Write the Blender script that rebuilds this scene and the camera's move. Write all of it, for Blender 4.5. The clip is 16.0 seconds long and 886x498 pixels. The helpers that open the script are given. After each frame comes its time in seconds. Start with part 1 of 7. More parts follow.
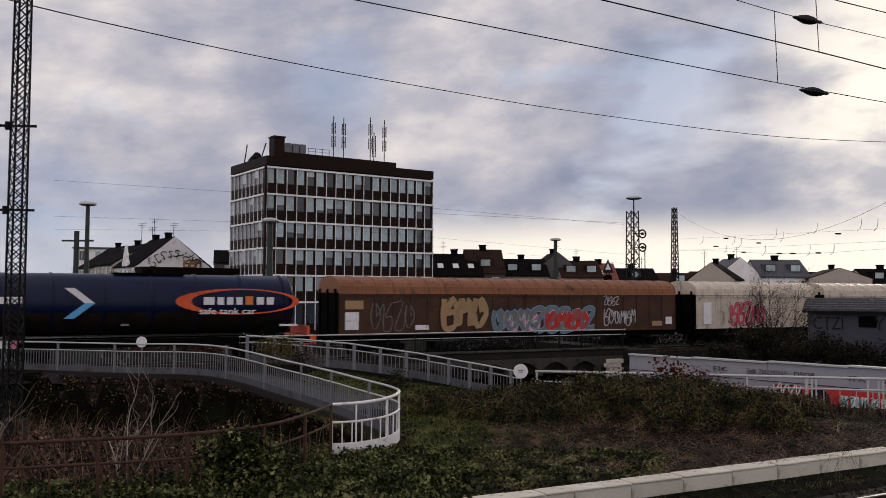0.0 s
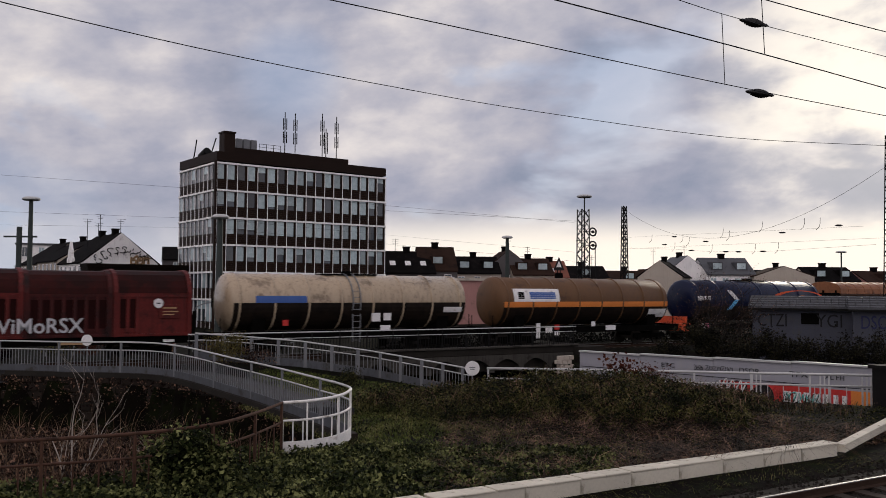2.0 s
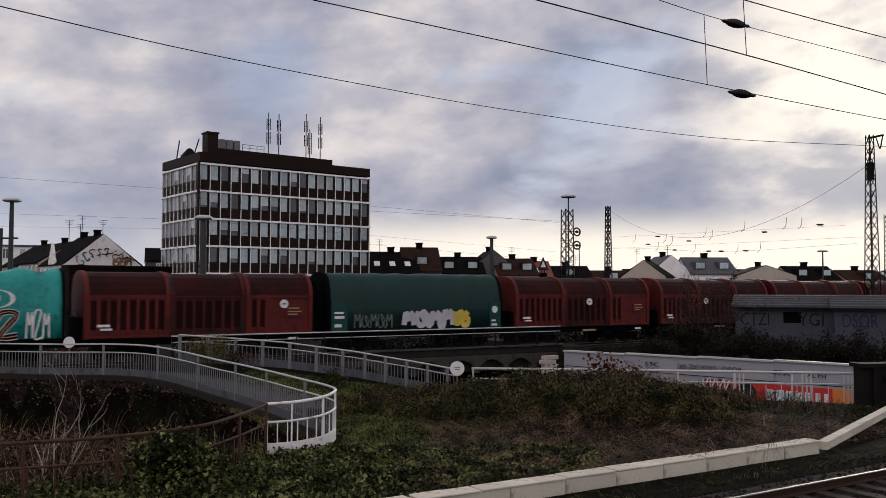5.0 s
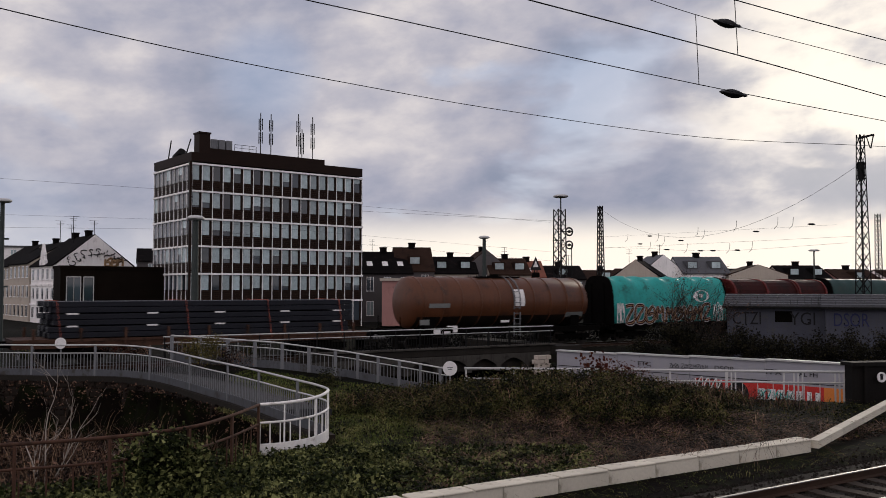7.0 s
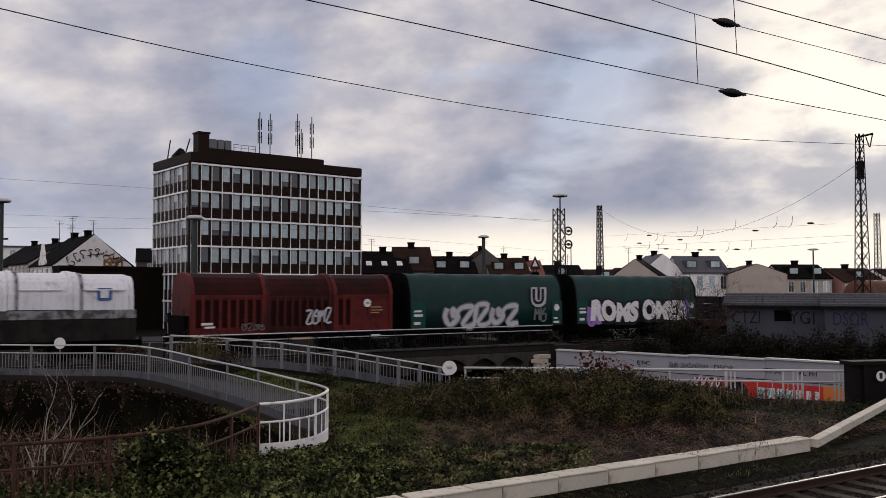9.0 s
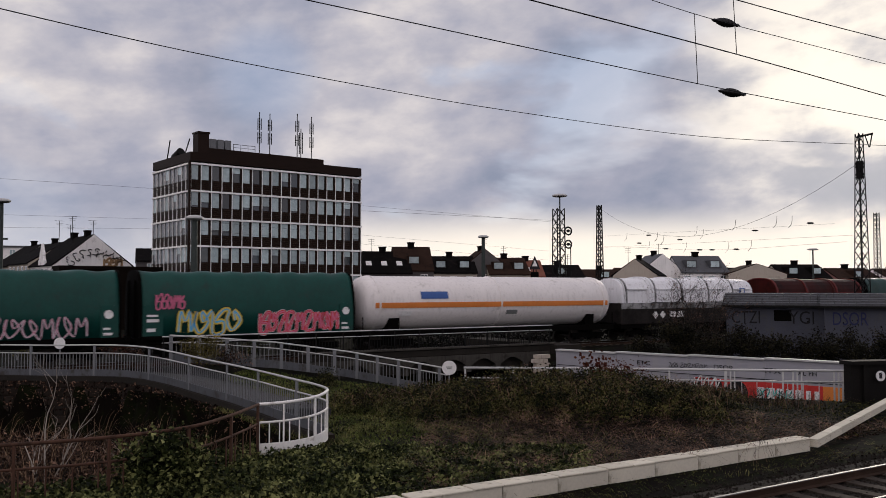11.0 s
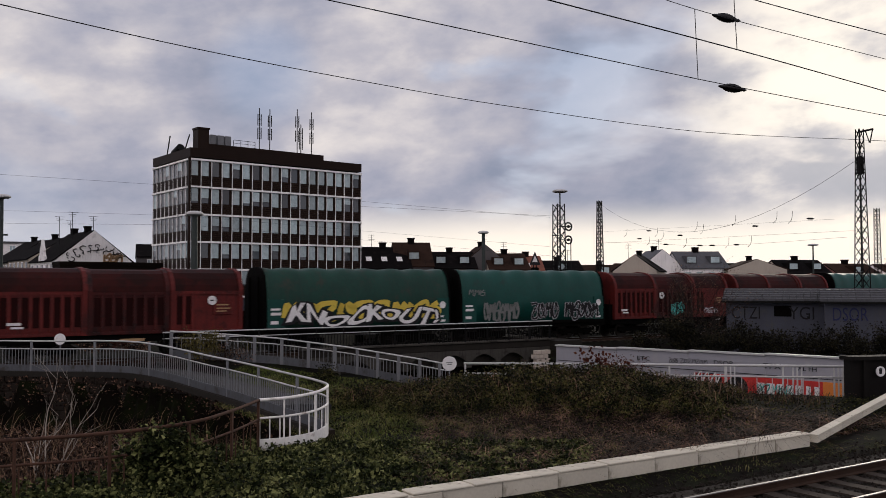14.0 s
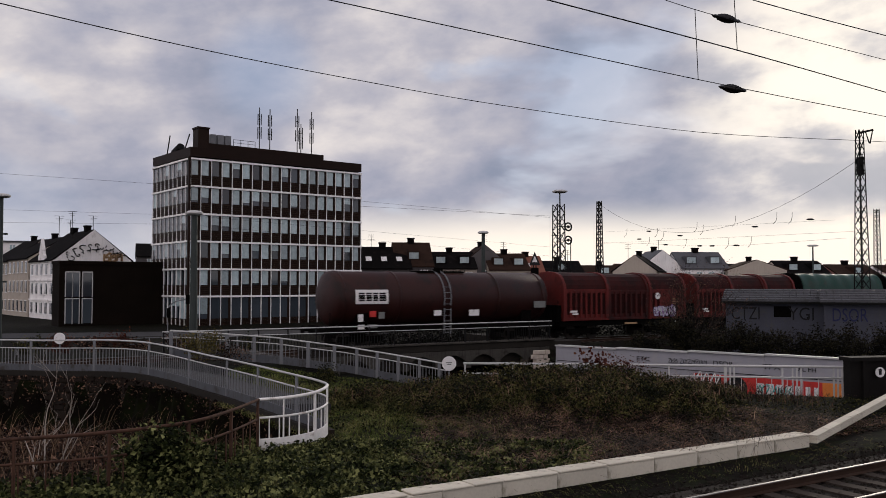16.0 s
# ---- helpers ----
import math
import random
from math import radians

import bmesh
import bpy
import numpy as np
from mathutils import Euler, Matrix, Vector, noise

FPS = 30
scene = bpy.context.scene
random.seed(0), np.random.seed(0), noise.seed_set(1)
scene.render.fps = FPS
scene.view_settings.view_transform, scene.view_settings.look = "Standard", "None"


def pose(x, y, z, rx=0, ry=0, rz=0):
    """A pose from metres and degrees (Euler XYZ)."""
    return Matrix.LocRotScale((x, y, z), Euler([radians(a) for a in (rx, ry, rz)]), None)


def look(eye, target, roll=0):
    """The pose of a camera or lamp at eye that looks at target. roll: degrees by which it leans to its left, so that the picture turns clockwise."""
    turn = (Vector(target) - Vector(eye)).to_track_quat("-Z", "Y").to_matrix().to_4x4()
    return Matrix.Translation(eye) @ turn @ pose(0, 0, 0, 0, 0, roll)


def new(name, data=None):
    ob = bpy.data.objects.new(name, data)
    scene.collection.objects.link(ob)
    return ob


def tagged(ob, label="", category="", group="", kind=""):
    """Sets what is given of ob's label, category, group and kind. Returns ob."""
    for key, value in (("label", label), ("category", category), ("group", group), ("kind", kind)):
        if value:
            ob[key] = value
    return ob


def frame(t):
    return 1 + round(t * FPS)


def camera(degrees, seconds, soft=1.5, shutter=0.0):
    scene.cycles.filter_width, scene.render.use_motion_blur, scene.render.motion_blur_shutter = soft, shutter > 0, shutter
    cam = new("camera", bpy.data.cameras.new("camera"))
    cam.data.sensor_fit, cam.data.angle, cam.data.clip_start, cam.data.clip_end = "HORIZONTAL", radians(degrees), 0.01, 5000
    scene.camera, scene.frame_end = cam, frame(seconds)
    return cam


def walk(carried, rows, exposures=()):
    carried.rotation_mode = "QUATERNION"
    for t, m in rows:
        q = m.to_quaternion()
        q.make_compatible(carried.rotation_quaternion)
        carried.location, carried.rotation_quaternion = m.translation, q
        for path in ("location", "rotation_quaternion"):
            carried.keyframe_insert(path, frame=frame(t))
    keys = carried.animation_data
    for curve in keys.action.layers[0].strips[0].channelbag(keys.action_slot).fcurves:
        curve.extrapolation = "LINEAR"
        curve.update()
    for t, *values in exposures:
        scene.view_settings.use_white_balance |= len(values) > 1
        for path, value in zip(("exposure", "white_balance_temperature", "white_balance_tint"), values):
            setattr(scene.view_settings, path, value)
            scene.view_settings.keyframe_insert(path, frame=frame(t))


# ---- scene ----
cam = camera(53.365, 16.0, soft=0.85, shutter=0.14)
EYE = (0.0, 0.0, 3.45)
walk(cam, [(t, pose(*EYE, rx, ry, rz)) for t, rx, ry, rz in (
    (0.0, 92.808, -0.315, 4.586),
    (0.5, 92.866, -0.65, 2.175),
    (1.0, 92.762, -0.64, 1.614),
    (1.5, 92.704, -0.609, 1.545),
    (2.0, 92.655, -0.348, 1.478),
    (2.5, 92.674, -0.232, 1.405),
    (3.0, 92.676, -0.149, 1.225),
    (3.5, 92.674, -0.104, 1.141),
    (4.0, 92.678, -0.121, 0.963),
    (6.5, 92.684, -0.026, 0.0),
    (7.0, 92.679, -0.0, 0.0),
    (7.5, 92.679, -0.004, -0.025),
    (8.0, 92.686, -0.026, -0.018),
    (8.5, 92.682, -0.012, -0.012),
    (9.0, 92.648, 0.074, -0.04),
    (11.5, 92.643, 0.079, -0.059),
    (12.0, 92.523, 0.071, -0.063),
    (12.5, 92.376, 0.061, -0.074),
    (13.0, 92.365, 0.084, -0.059),
    (13.5, 92.367, 0.091, -0.041),
    (14.0, 92.364, 0.11, -0.046),
    (14.5, 92.36, 0.115, -0.044),
    (15.0, 92.368, 0.056, -0.051),
    (15.5, 92.372, -0.018, -0.062),
    (16.0, 92.364, -0.004, -0.062))])

# ---- world and light ----
SUN_AZ, SUN_EL = radians(25.5), radians(11.5)
SUN_DIR = (math.sin(SUN_AZ) * math.cos(SUN_EL), math.cos(SUN_AZ) * math.cos(SUN_EL), math.sin(SUN_EL))
scene.view_settings.exposure = 0.0


class Nodes:
    """Small helper to write node trees in few lines."""

    def __init__(self, tree):
        self.t = tree
        tree.nodes.clear()

    def add(self, kind, ins=None, operation="", use_clamp=False, blend_type=""):
        n = self.t.nodes.new(kind)
        if operation:
            n.operation = operation
        if use_clamp:
            n.use_clamp = True
        if blend_type:
            n.data_type, n.blend_type = "RGBA", blend_type
        for k, v in (ins or {}).items():
            if isinstance(v, bpy.types.NodeSocket):
                self.t.links.new(v, n.inputs[k])
            else:
                n.inputs[k].default_value = v
        return n

    def math(self, op, a, b=0.0, clamp=False):
        return self.add("ShaderNodeMath", {0: a, 1: b}, operation=op, use_clamp=clamp).outputs[0]

    def vec(self, op, a, b=(0, 0, 0), scale=None):
        n = self.add("ShaderNodeVectorMath", {0: a, 1: b}, operation=op)
        if scale is not None:
            n.inputs["Scale"].default_value = scale
        return n.outputs["Value"] if op in ("DOT_PRODUCT", "LENGTH") else n.outputs[0]

    def noise(self, vector, scale, detail=4.0, rough=0.55, distort=0.0):
        return self.add("ShaderNodeTexNoise", {"Vector": vector, "Scale": scale, "Detail": detail, "Roughness": rough,
                                               "Distortion": distort}).outputs["Fac"]

    def ramp(self, fac, stops):
        n = self.add("ShaderNodeValToRGB", {"Fac": fac})
        e = n.color_ramp.elements
        while len(e) < len(stops):
            e.new(0.5)
        for el, (p, c) in zip(e, stops):
            el.position = p
            el.color = (*c, 1) if isinstance(c, tuple) else (c, c, c, 1)
        return n.outputs[0]

    def mix(self, fac, a, b, blend="MIX"):
        n = self.add("ShaderNodeMix", {"Factor": fac}, blend_type=blend)
        for k, v in ((6, a), (7, b)):
            if isinstance(v, bpy.types.NodeSocket):
                self.t.links.new(v, n.inputs[k])
            else:
                n.inputs[k].default_value = (*v, 1) if len(v) == 3 else v
        return n.outputs[2]

    def span(self, v, a, b, c=0.0, d=1.0):
        n = self.add("ShaderNodeMapRange", {"Value": v, "From Min": a, "From Max": b, "To Min": c, "To Max": d})
        n.interpolation_type = "SMOOTHSTEP"
        return n.outputs[0]


def make_world():
    w = bpy.data.worlds.new("sky")
    w.use_nodes = True
    scene.world = w
    N = Nodes(w.node_tree)
    d = N.add("ShaderNodeTexCoord").outputs["Generated"]
    nish = N.add("ShaderNodeTexSky")
    nish.sky_type, nish.sun_disc, nish.sun_elevation, nish.sun_rotation = "NISHITA", False, SUN_EL, SUN_AZ
    sky = nish.outputs[0]
    sky = N.vec("SCALE", sky, scale=0.10)
    xyz = N.add("ShaderNodeSeparateXYZ", {0: d})
    z = N.math("MAXIMUM", xyz.outputs[2], 0.0)
    zz = N.math("ADD", z, 0.30)
    p = N.add("ShaderNodeCombineXYZ", {0: N.math("DIVIDE", xyz.outputs[0], zz), 1: N.math("DIVIDE", xyz.outputs[1], zz), 2: 0.0}).outputs[0]
    p = N.vec("ADD", p, (3.1, 7.4, 0.0))
    # streaks that lie almost level and climb slightly to the right
    slope = N.math("SUBTRACT", xyz.outputs[2], N.math("MULTIPLY", xyz.outputs[0], 0.08))
    wide = N.add("ShaderNodeCombineXYZ", {0: xyz.outputs[0], 1: xyz.outputs[1], 2: N.math("MULTIPLY", slope, 1.9)}).outputs[0]
    big = N.noise(N.vec("ADD", wide, (4.2, 1.3, 0.7)), 4.6, 5.0, 0.5, 0.1)
    fine = N.noise(N.vec("ADD", wide, (0.6, 2.1, 3.3)), 12.0, 8.0, 0.55, 0.1)
    cloud = N.math("ADD", N.math("MULTIPLY", big, 0.6), N.math("MULTIPLY", fine, 0.4))

    def lobe(az, el, reach):
        a, e = radians(az), radians(el)
        way = (math.sin(a) * math.cos(e), math.cos(a) * math.cos(e), math.sin(e))
        return N.span(N.vec("DOT_PRODUCT", d, way), math.cos(radians(reach)), 1.0)
    # larger cloud masses and holes: bearing, height and reach in degrees, weight
    for az, el, reach, k in ((-24, 13.5, 8, 0.12), (-11, 15.5, 9, -0.11), (22, 6.5, 5, -0.08), (-21, 6.5, 7, 0.02), (-3, 15, 8, 0.02), (-1, 9, 5, 0.03), (8, 6.3, 5.5, -0.08), (15, 6.6, 5.5, -0.1),
                             (1, 5.5, 5, -0.05), (14, 10.5, 4, 0.06), (7, 13, 5, -0.03), (20, 15, 5, 0.08)):
        cloud = N.math("ADD", cloud, N.math("MULTIPLY", lobe(az, el, reach), k))
    # lit cloud bodies from lavender-grey undersides to cream tops
    body = N.ramp(cloud, ((0.35, (0.28, 0.31, 0.41)), (0.46, (0.395, 0.40, 0.49)), (0.55, (0.535, 0.515, 0.57)), (0.68, (0.83, 0.765, 0.74))))
    gap = N.span(N.noise(N.vec("ADD", p, (11.0, 2.0, 0.0)), 1.9, 5.0, 0.5, 0.2), 0.56, 0.70)
    for az, el, reach, k in ((-11.5, 13.5, 4.0, 0.5), (11.0, 12.3, 3.6, 0.75), (-27, 5, 6, 0.3), (8, 10, 3, 0.3), (-24, 14, 8, -0.8)):
        gap = N.math("ADD", gap, N.math("MULTIPLY", lobe(az, el, reach), k), True)
    blue = N.mix(0.75, sky, (0.36, 0.50, 0.78))
    col = N.mix(N.math("MULTIPLY", gap, 0.6), body, blue)
    # brightening to the cloud-veiled sun and along the horizon below it
    dot = N.vec("DOT_PRODUCT", d, SUN_DIR)
    halo = N.span(dot, 0.978, 0.9995)
    thin = N.span(cloud, 0.40, 0.56)
    flat = N.add("ShaderNodeCombineXYZ", {0: xyz.outputs[0], 1: xyz.outputs[1], 2: 0.0}).outputs[0]
    side = N.vec("DOT_PRODUCT", N.vec("NORMALIZE", flat), (math.sin(SUN_AZ), math.cos(SUN_AZ), 0.0))
    pale = N.span(z, 0.10, 0.01)
    col = N.mix(N.math("MULTIPLY", pale, 0.5), col, (0.66, 0.69, 0.76))
    low = N.math("MULTIPLY", N.span(z, 0.10, 0.045), N.span(side, 0.66, 0.95))
    col = N.mix(N.math("MULTIPLY", low, 0.9), col, (1.16, 1.04, 0.89))
    glow = N.math("MULTIPLY", halo, N.math("ADD", N.math("MULTIPLY", thin, 0.7), 0.3))
    col = N.mix(glow, col, (1.14, 1.04, 0.91))
    # clouds away from the low sun are lit from the front
    dim, warm, cool = N.span(side, -0.6, 0.55, 1.75, 1.0), N.span(side, -0.6, 0.55, 1.9, 1.0), N.span(side, -0.6, 0.55, 1.62, 1.0)
    col = N.vec("MULTIPLY", col, N.add("ShaderNodeCombineXYZ", {0: warm, 1: dim, 2: cool}).outputs[0])
    below = N.span(xyz.outputs[2], -0.02, 0.0)
    col = N.mix(below, (0.05, 0.05, 0.05), col)
    bg = N.add("ShaderNodeBackground", {"Color": col, "Strength": 1.0})
    N.add("ShaderNodeOutputWorld", {"Surface": bg.outputs[0]})


make_world()
sun = new("sun", bpy.data.lights.new("sun", "SUN"))
sun.data.energy, sun.data.angle, sun.data.color = 0.8, radians(12), (1.0, 0.9, 0.76)
sun.matrix_world = look((0, 0, 60), tuple(-c for c in SUN_DIR[:2]) + (60 - SUN_DIR[2],))


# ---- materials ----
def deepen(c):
    """Puts extra contrast into the colours: dark ones go down, light ones stay."""
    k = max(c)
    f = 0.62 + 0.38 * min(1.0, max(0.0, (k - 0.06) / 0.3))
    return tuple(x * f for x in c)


def material(name, color, rough=0.7, metal=0.0, vary=0.25, scale=1.5, fine=18.0, bump=0.15, dirt=None, dirt_at=0.62, obj_vary=0.0,
             dark=None, spec=0.22, streak=0.0, coat=0.0):
    """Plain painted or natural surface with two scales of variation, optional dirt and vertical streaks."""
    color, dirt = deepen(color), deepen(dirt) if dirt else None
    m = bpy.data.materials.new(name)
    m.use_nodes = True
    N = Nodes(m.node_tree)
    c = N.add("ShaderNodeTexCoord").outputs["Object"]
    a = N.noise(c, scale, 4.0, 0.6)
    b = N.noise(c, fine, 4.0, 0.6)
    v = N.math("ADD", N.math("MULTIPLY", a, 0.6), N.math("MULTIPLY", b, 0.4))
    dk = dark or tuple(x * (1 - vary) for x in color)
    lt = tuple(min(1, x * (1 + vary)) for x in color)
    col = N.ramp(v, ((0.3, dk), (0.7, lt)))
    if streak:
        sv = N.add("ShaderNodeMapping", {"Vector": c, "Scale": (3.5, 3.5, 0.25)}).outputs[0]
        s = N.span(N.noise(sv, 2.2, 4.0, 0.6), 0.5, 0.7)
        col = N.mix(N.math("MULTIPLY", s, streak), col, dirt or (0.03, 0.025, 0.02))
    if dirt:
        g = N.span(N.noise(c, scale * 1.7, 6.0, 0.65), dirt_at - 0.06, dirt_at + 0.1)
        col = N.mix(N.math("MULTIPLY", g, 0.8), col, dirt)
    if obj_vary:
        r = N.add("ShaderNodeObjectInfo").outputs["Random"]
        col = N.mix(1.0, col, N.ramp(r, ((0.0, 1 - obj_vary), (1.0, 1.0))), "MULTIPLY")
    rg = N.math("ADD", N.math("MULTIPLY", b, 0.3), max(0.02, rough - 0.15))
    bp = N.add("ShaderNodeBump", {"Height": v, "Strength": bump, "Distance": 0.03}).outputs[0]
    bs = N.add("ShaderNodeBsdfPrincipled", {"Base Color": col, "Roughness": rg, "Metallic": metal, "Normal": bp,
                                            "Specular IOR Level": spec, "Coat Weight": coat})
    N.add("ShaderNodeOutputMaterial", {"Surface": bs.outputs[0]})
    return m


def leaf_material(name, a, b, c):
    a, b, c = deepen(a), deepen(b), deepen(c)
    m = bpy.data.materials.new(name)
    m.use_nodes = True
    N = Nodes(m.node_tree)
    r = N.add("ShaderNodeNewGeometry").outputs["Random Per Island"]
    co = N.add("ShaderNodeTexCoord").outputs["Object"]
    f = N.math("ADD", N.math("MULTIPLY", r, 0.5), N.math("MULTIPLY", N.span(N.noise(co, 1.5, 4.0), 0.3, 0.7), 0.5))
    col = N.ramp(f, ((0.15, a), (0.5, b), (0.85, c)))
    bs = N.add("ShaderNodeBsdfPrincipled", {"Base Color": col, "Roughness": 0.85, "Specular IOR Level": 0.12})
    N.add("ShaderNodeOutputMaterial", {"Surface": bs.outputs[0]})
    return m


def glass_material(name, tint=(0.02, 0.025, 0.03), rough=0.06):
    m = bpy.data.materials.new(name)
    m.use_nodes = True
    N = Nodes(m.node_tree)
    r = N.add("ShaderNodeObjectInfo").outputs["Random"]
    col = N.mix(r, tint, tuple(x * 3 for x in tint))
    bs = N.add("ShaderNodeBsdfPrincipled", {"Base Color": col, "Roughness": rough, "Specular IOR Level": 0.6})
    N.add("ShaderNodeOutputMaterial", {"Surface": bs.outputs[0]})
    return m


M = {}
M["red"] = material("wagon_red_paint", (0.14, 0.015, 0.012), 0.6, 0, 0.5, 0.6, 9, 0.12, (0.03, 0.007, 0.006), 0.58, 0.0, streak=0.4)
# Darker red for the middle hood.
M["red_dark"] = material("wagon_darker_red", (0.075, 0.009, 0.0075), 0.65, 0, 0.5, 0.6, 9, 0.12, (0.01, 0.004, 0.004), 0.55, streak=0.4)
M["red_roof"] = material("wagon_red_roof", (0.05, 0.0075, 0.006), 0.65, 0, 0.45, 0.5, 8, 0.12, (0.02, 0.006, 0.005), 0.5, streak=0.5, spec=0.1)
# Near-black red: shade between hood ribs, also one graffiti fill.
M["rib_shade_and_tag_red"] = material("wagon_rib_shade_and_tag", (0.026, 0.004, 0.0035), 0.8, 0, 0.5, 0.6, 9, 0.1, spec=0.1)
# Roof brown is brighter than the wall brown: light on top put into the colour.
M["brown"] = material("wagon_brown_lit_roof", (0.25, 0.1, 0.043), 0.5, 0, 0.3, 0.6, 9, 0.12, (0.05, 0.03, 0.02), 0.6, streak=0.5)
M["brown_panel"] = material("wagon_brown_panel", (0.095, 0.042, 0.021), 0.55, 0, 0.3, 0.8, 9, 0.12, (0.05, 0.032, 0.022), 0.55, streak=0.55)
M["tank_brown"] = material("tank_brown_paint", (0.15, 0.076, 0.033), 0.5, 0, 0.2, 0.5, 12, 0.05, (0.06, 0.035, 0.025), 0.62, streak=0.25)
M["tank_rust"] = material("tank_red_brown_paint", (0.125, 0.046, 0.021), 0.4, 0, 0.25, 0.6, 12, 0.05, (0.05, 0.03, 0.022), 0.6, streak=0.3)
M["tank_maroon"] = material("tank_maroon_paint", (0.042, 0.011, 0.009), 0.5, 0, 0.3, 0.6, 12, 0.05, (0.016, 0.009, 0.008), 0.56, streak=0.35, spec=0.2)
# Tank underside: shade put into the colour, with some staining.
M["tank_shade_stain"] = material("shaded_stained_tank_underside", (0.022, 0.015, 0.011), 0.6, 0, 0.4, 0.8, 10, 0.08, (0.008, 0.006, 0.005), 0.5, spec=0.12, streak=0.4)
M["orange"] = material("orange_band_paint", (0.62, 0.2, 0.045), 0.45, 0, 0.15, 0.8, 14, 0.03)
M["strap"] = material("faded_red_webbing", (0.36, 0.1, 0.07), 0.8, 0, 0.25, 3, 16, 0.05)
M["orange_frame"] = material("orange_frame_paint", (0.65, 0.1, 0.035), 0.5, 0, 0.25, 2, 14, 0.06, (0.12, 0.04, 0.025), 0.6)
M["blue"] = material("tank_blue_paint", (0.003, 0.009, 0.045), 0.32, 0, 0.2, 0.5, 12, 0.04, (0.008, 0.011, 0.022), 0.66, spec=0.18)
M["cream"] = material("tank_cream_paint", (0.40, 0.31, 0.21), 0.3, 0, 0.12, 0.5, 12, 0.04, (0.16, 0.11, 0.07), 0.58, streak=0.5, coat=0.35)
M["white_tank"] = material("tank_white_paint", (0.74, 0.7, 0.68), 0.38, 0, 0.08, 0.5, 12, 0.04, (0.3, 0.27, 0.24), 0.66, streak=0.25)
M["white_hood"] = material("hood_white_paint", (0.72, 0.72, 0.74), 0.42, 0, 0.1, 0.6, 12, 0.05, (0.25, 0.24, 0.22), 0.64, streak=0.3)
M["cream_van"] = material("van_cream_paint", (0.55, 0.48, 0.38), 0.5, 0, 0.15, 0.8, 12, 0.06, (0.2, 0.15, 0.11), 0.58, streak=0.5)
M["tarp_dark"] = material("tarp_dark_green", (0.007, 0.046, 0.039), 0.5, 0, 0.3, 0.7, 5, 0.5, (0.03, 0.05, 0.035), 0.6, streak=0.3)
M["tarp_mid"] = material("tarp_mid_green", (0.008, 0.06, 0.042), 0.5, 0, 0.3, 0.7, 5, 0.5, (0.04, 0.05, 0.035), 0.58, streak=0.35)
M["tarp_green"] = material("tarp_green", (0.006, 0.078, 0.062), 0.48, 0, 0.25, 0.7, 5, 0.5, (0.02, 0.06, 0.05), 0.6, streak=0.3)
M["tarp_teal"] = material("tarp_teal", (0.02, 0.30, 0.27), 0.5, 0, 0.25, 0.7, 4, 0.6, (0.02, 0.12, 0.1), 0.58, streak=0.3)
M["grime"] = material("grimy_grey_brown_paint", (0.03, 0.025, 0.023), 0.7, 0, 0.5, 0.7, 9, 0.2, (0.012, 0.01, 0.009), 0.52, streak=0.6, spec=0.12)
M["grimy_white"] = material("grimy_white_paint", (0.3, 0.3, 0.3), 0.6, 0, 0.4, 1.1, 9, 0.15, (0.03, 0.027, 0.025), 0.5, streak=0.4)
M["annex_clad"] = material("olive_black_cladding", (0.012, 0.0085, 0.006), 0.75, 0.0, 0.4, 0.4, 9, 0.1, spec=0.04)
M["underframe"] = material("dirty_black_steel", (0.004, 0.0035, 0.003), 0.85, 0.0, 0.4, 2, 20, 0.2, spec=0.04)
M["wheel"] = material("wheel_steel", (0.05, 0.042, 0.036), 0.6, 0.5, 0.3, 3, 20, 0.1)
M["pipe"] = material("bundled_dark_steel", (0.016, 0.018, 0.026), 0.5, 0.2, 0.3, 0.7, 14, 0.08)
M["rust"] = material("rusty_steel", (0.1, 0.05, 0.032), 0.85, 0.1, 0.5, 2.2, 22, 0.3, (0.03, 0.018, 0.012), 0.55)
M["white_mark"] = material("white_marking_paint", (0.72, 0.71, 0.7), 0.6, 0, 0.12, 2, 20, 0.02, (0.3, 0.26, 0.23), 0.62)
M["silver_paint"] = material("silver_spray_paint", (0.5, 0.5, 0.52), 0.5, 0.1, 0.15, 2, 16, 0.02)
M["black_paint"] = material("black_spray_paint", (0.012, 0.012, 0.014), 0.5, 0, 0.2, 2, 16, 0.02)
M["blue_mark"] = material("blue_marking_paint", (0.05, 0.11, 0.32), 0.5, 0, 0.15, 2, 16, 0.02)
M["dark_blue_mark"] = material("dark_blue_spray_paint", (0.025, 0.032, 0.1), 0.6, 0, 0.15, 2, 16, 0.02)
M["light_blue_mark"] = material("light_blue_marking_paint", (0.1, 0.36, 0.62), 0.5, 0, 0.15, 2, 16, 0.02)
M["red_mark"] = material("red_spray_paint", (0.5, 0.035, 0.03), 0.55, 0, 0.2, 2, 16, 0.02)
M["pink_mark"] = material("pink_spray_paint", (0.55, 0.14, 0.24), 0.55, 0, 0.25, 2, 16, 0.02)
M["purple_mark"] = material("purple_spray_paint", (0.3, 0.17, 0.5), 0.55, 0, 0.2, 2, 16, 0.02)
M["yellow_mark"] = material("yellow_spray_paint", (0.6, 0.46, 0.07), 0.55, 0, 0.2, 2, 16, 0.02)
M["tan_mark"] = material("tan_spray_paint", (0.36, 0.23, 0.12), 0.55, 0, 0.2, 2, 16, 0.02)
M["cyan_mark"] = material("cyan_spray_paint", (0.08, 0.5, 0.45), 0.55, 0, 0.2, 2, 16, 0.02)
M["grey_mark"] = material("grey_spray_paint", (0.2, 0.21, 0.2), 0.6, 0, 0.2, 2, 16, 0.02)
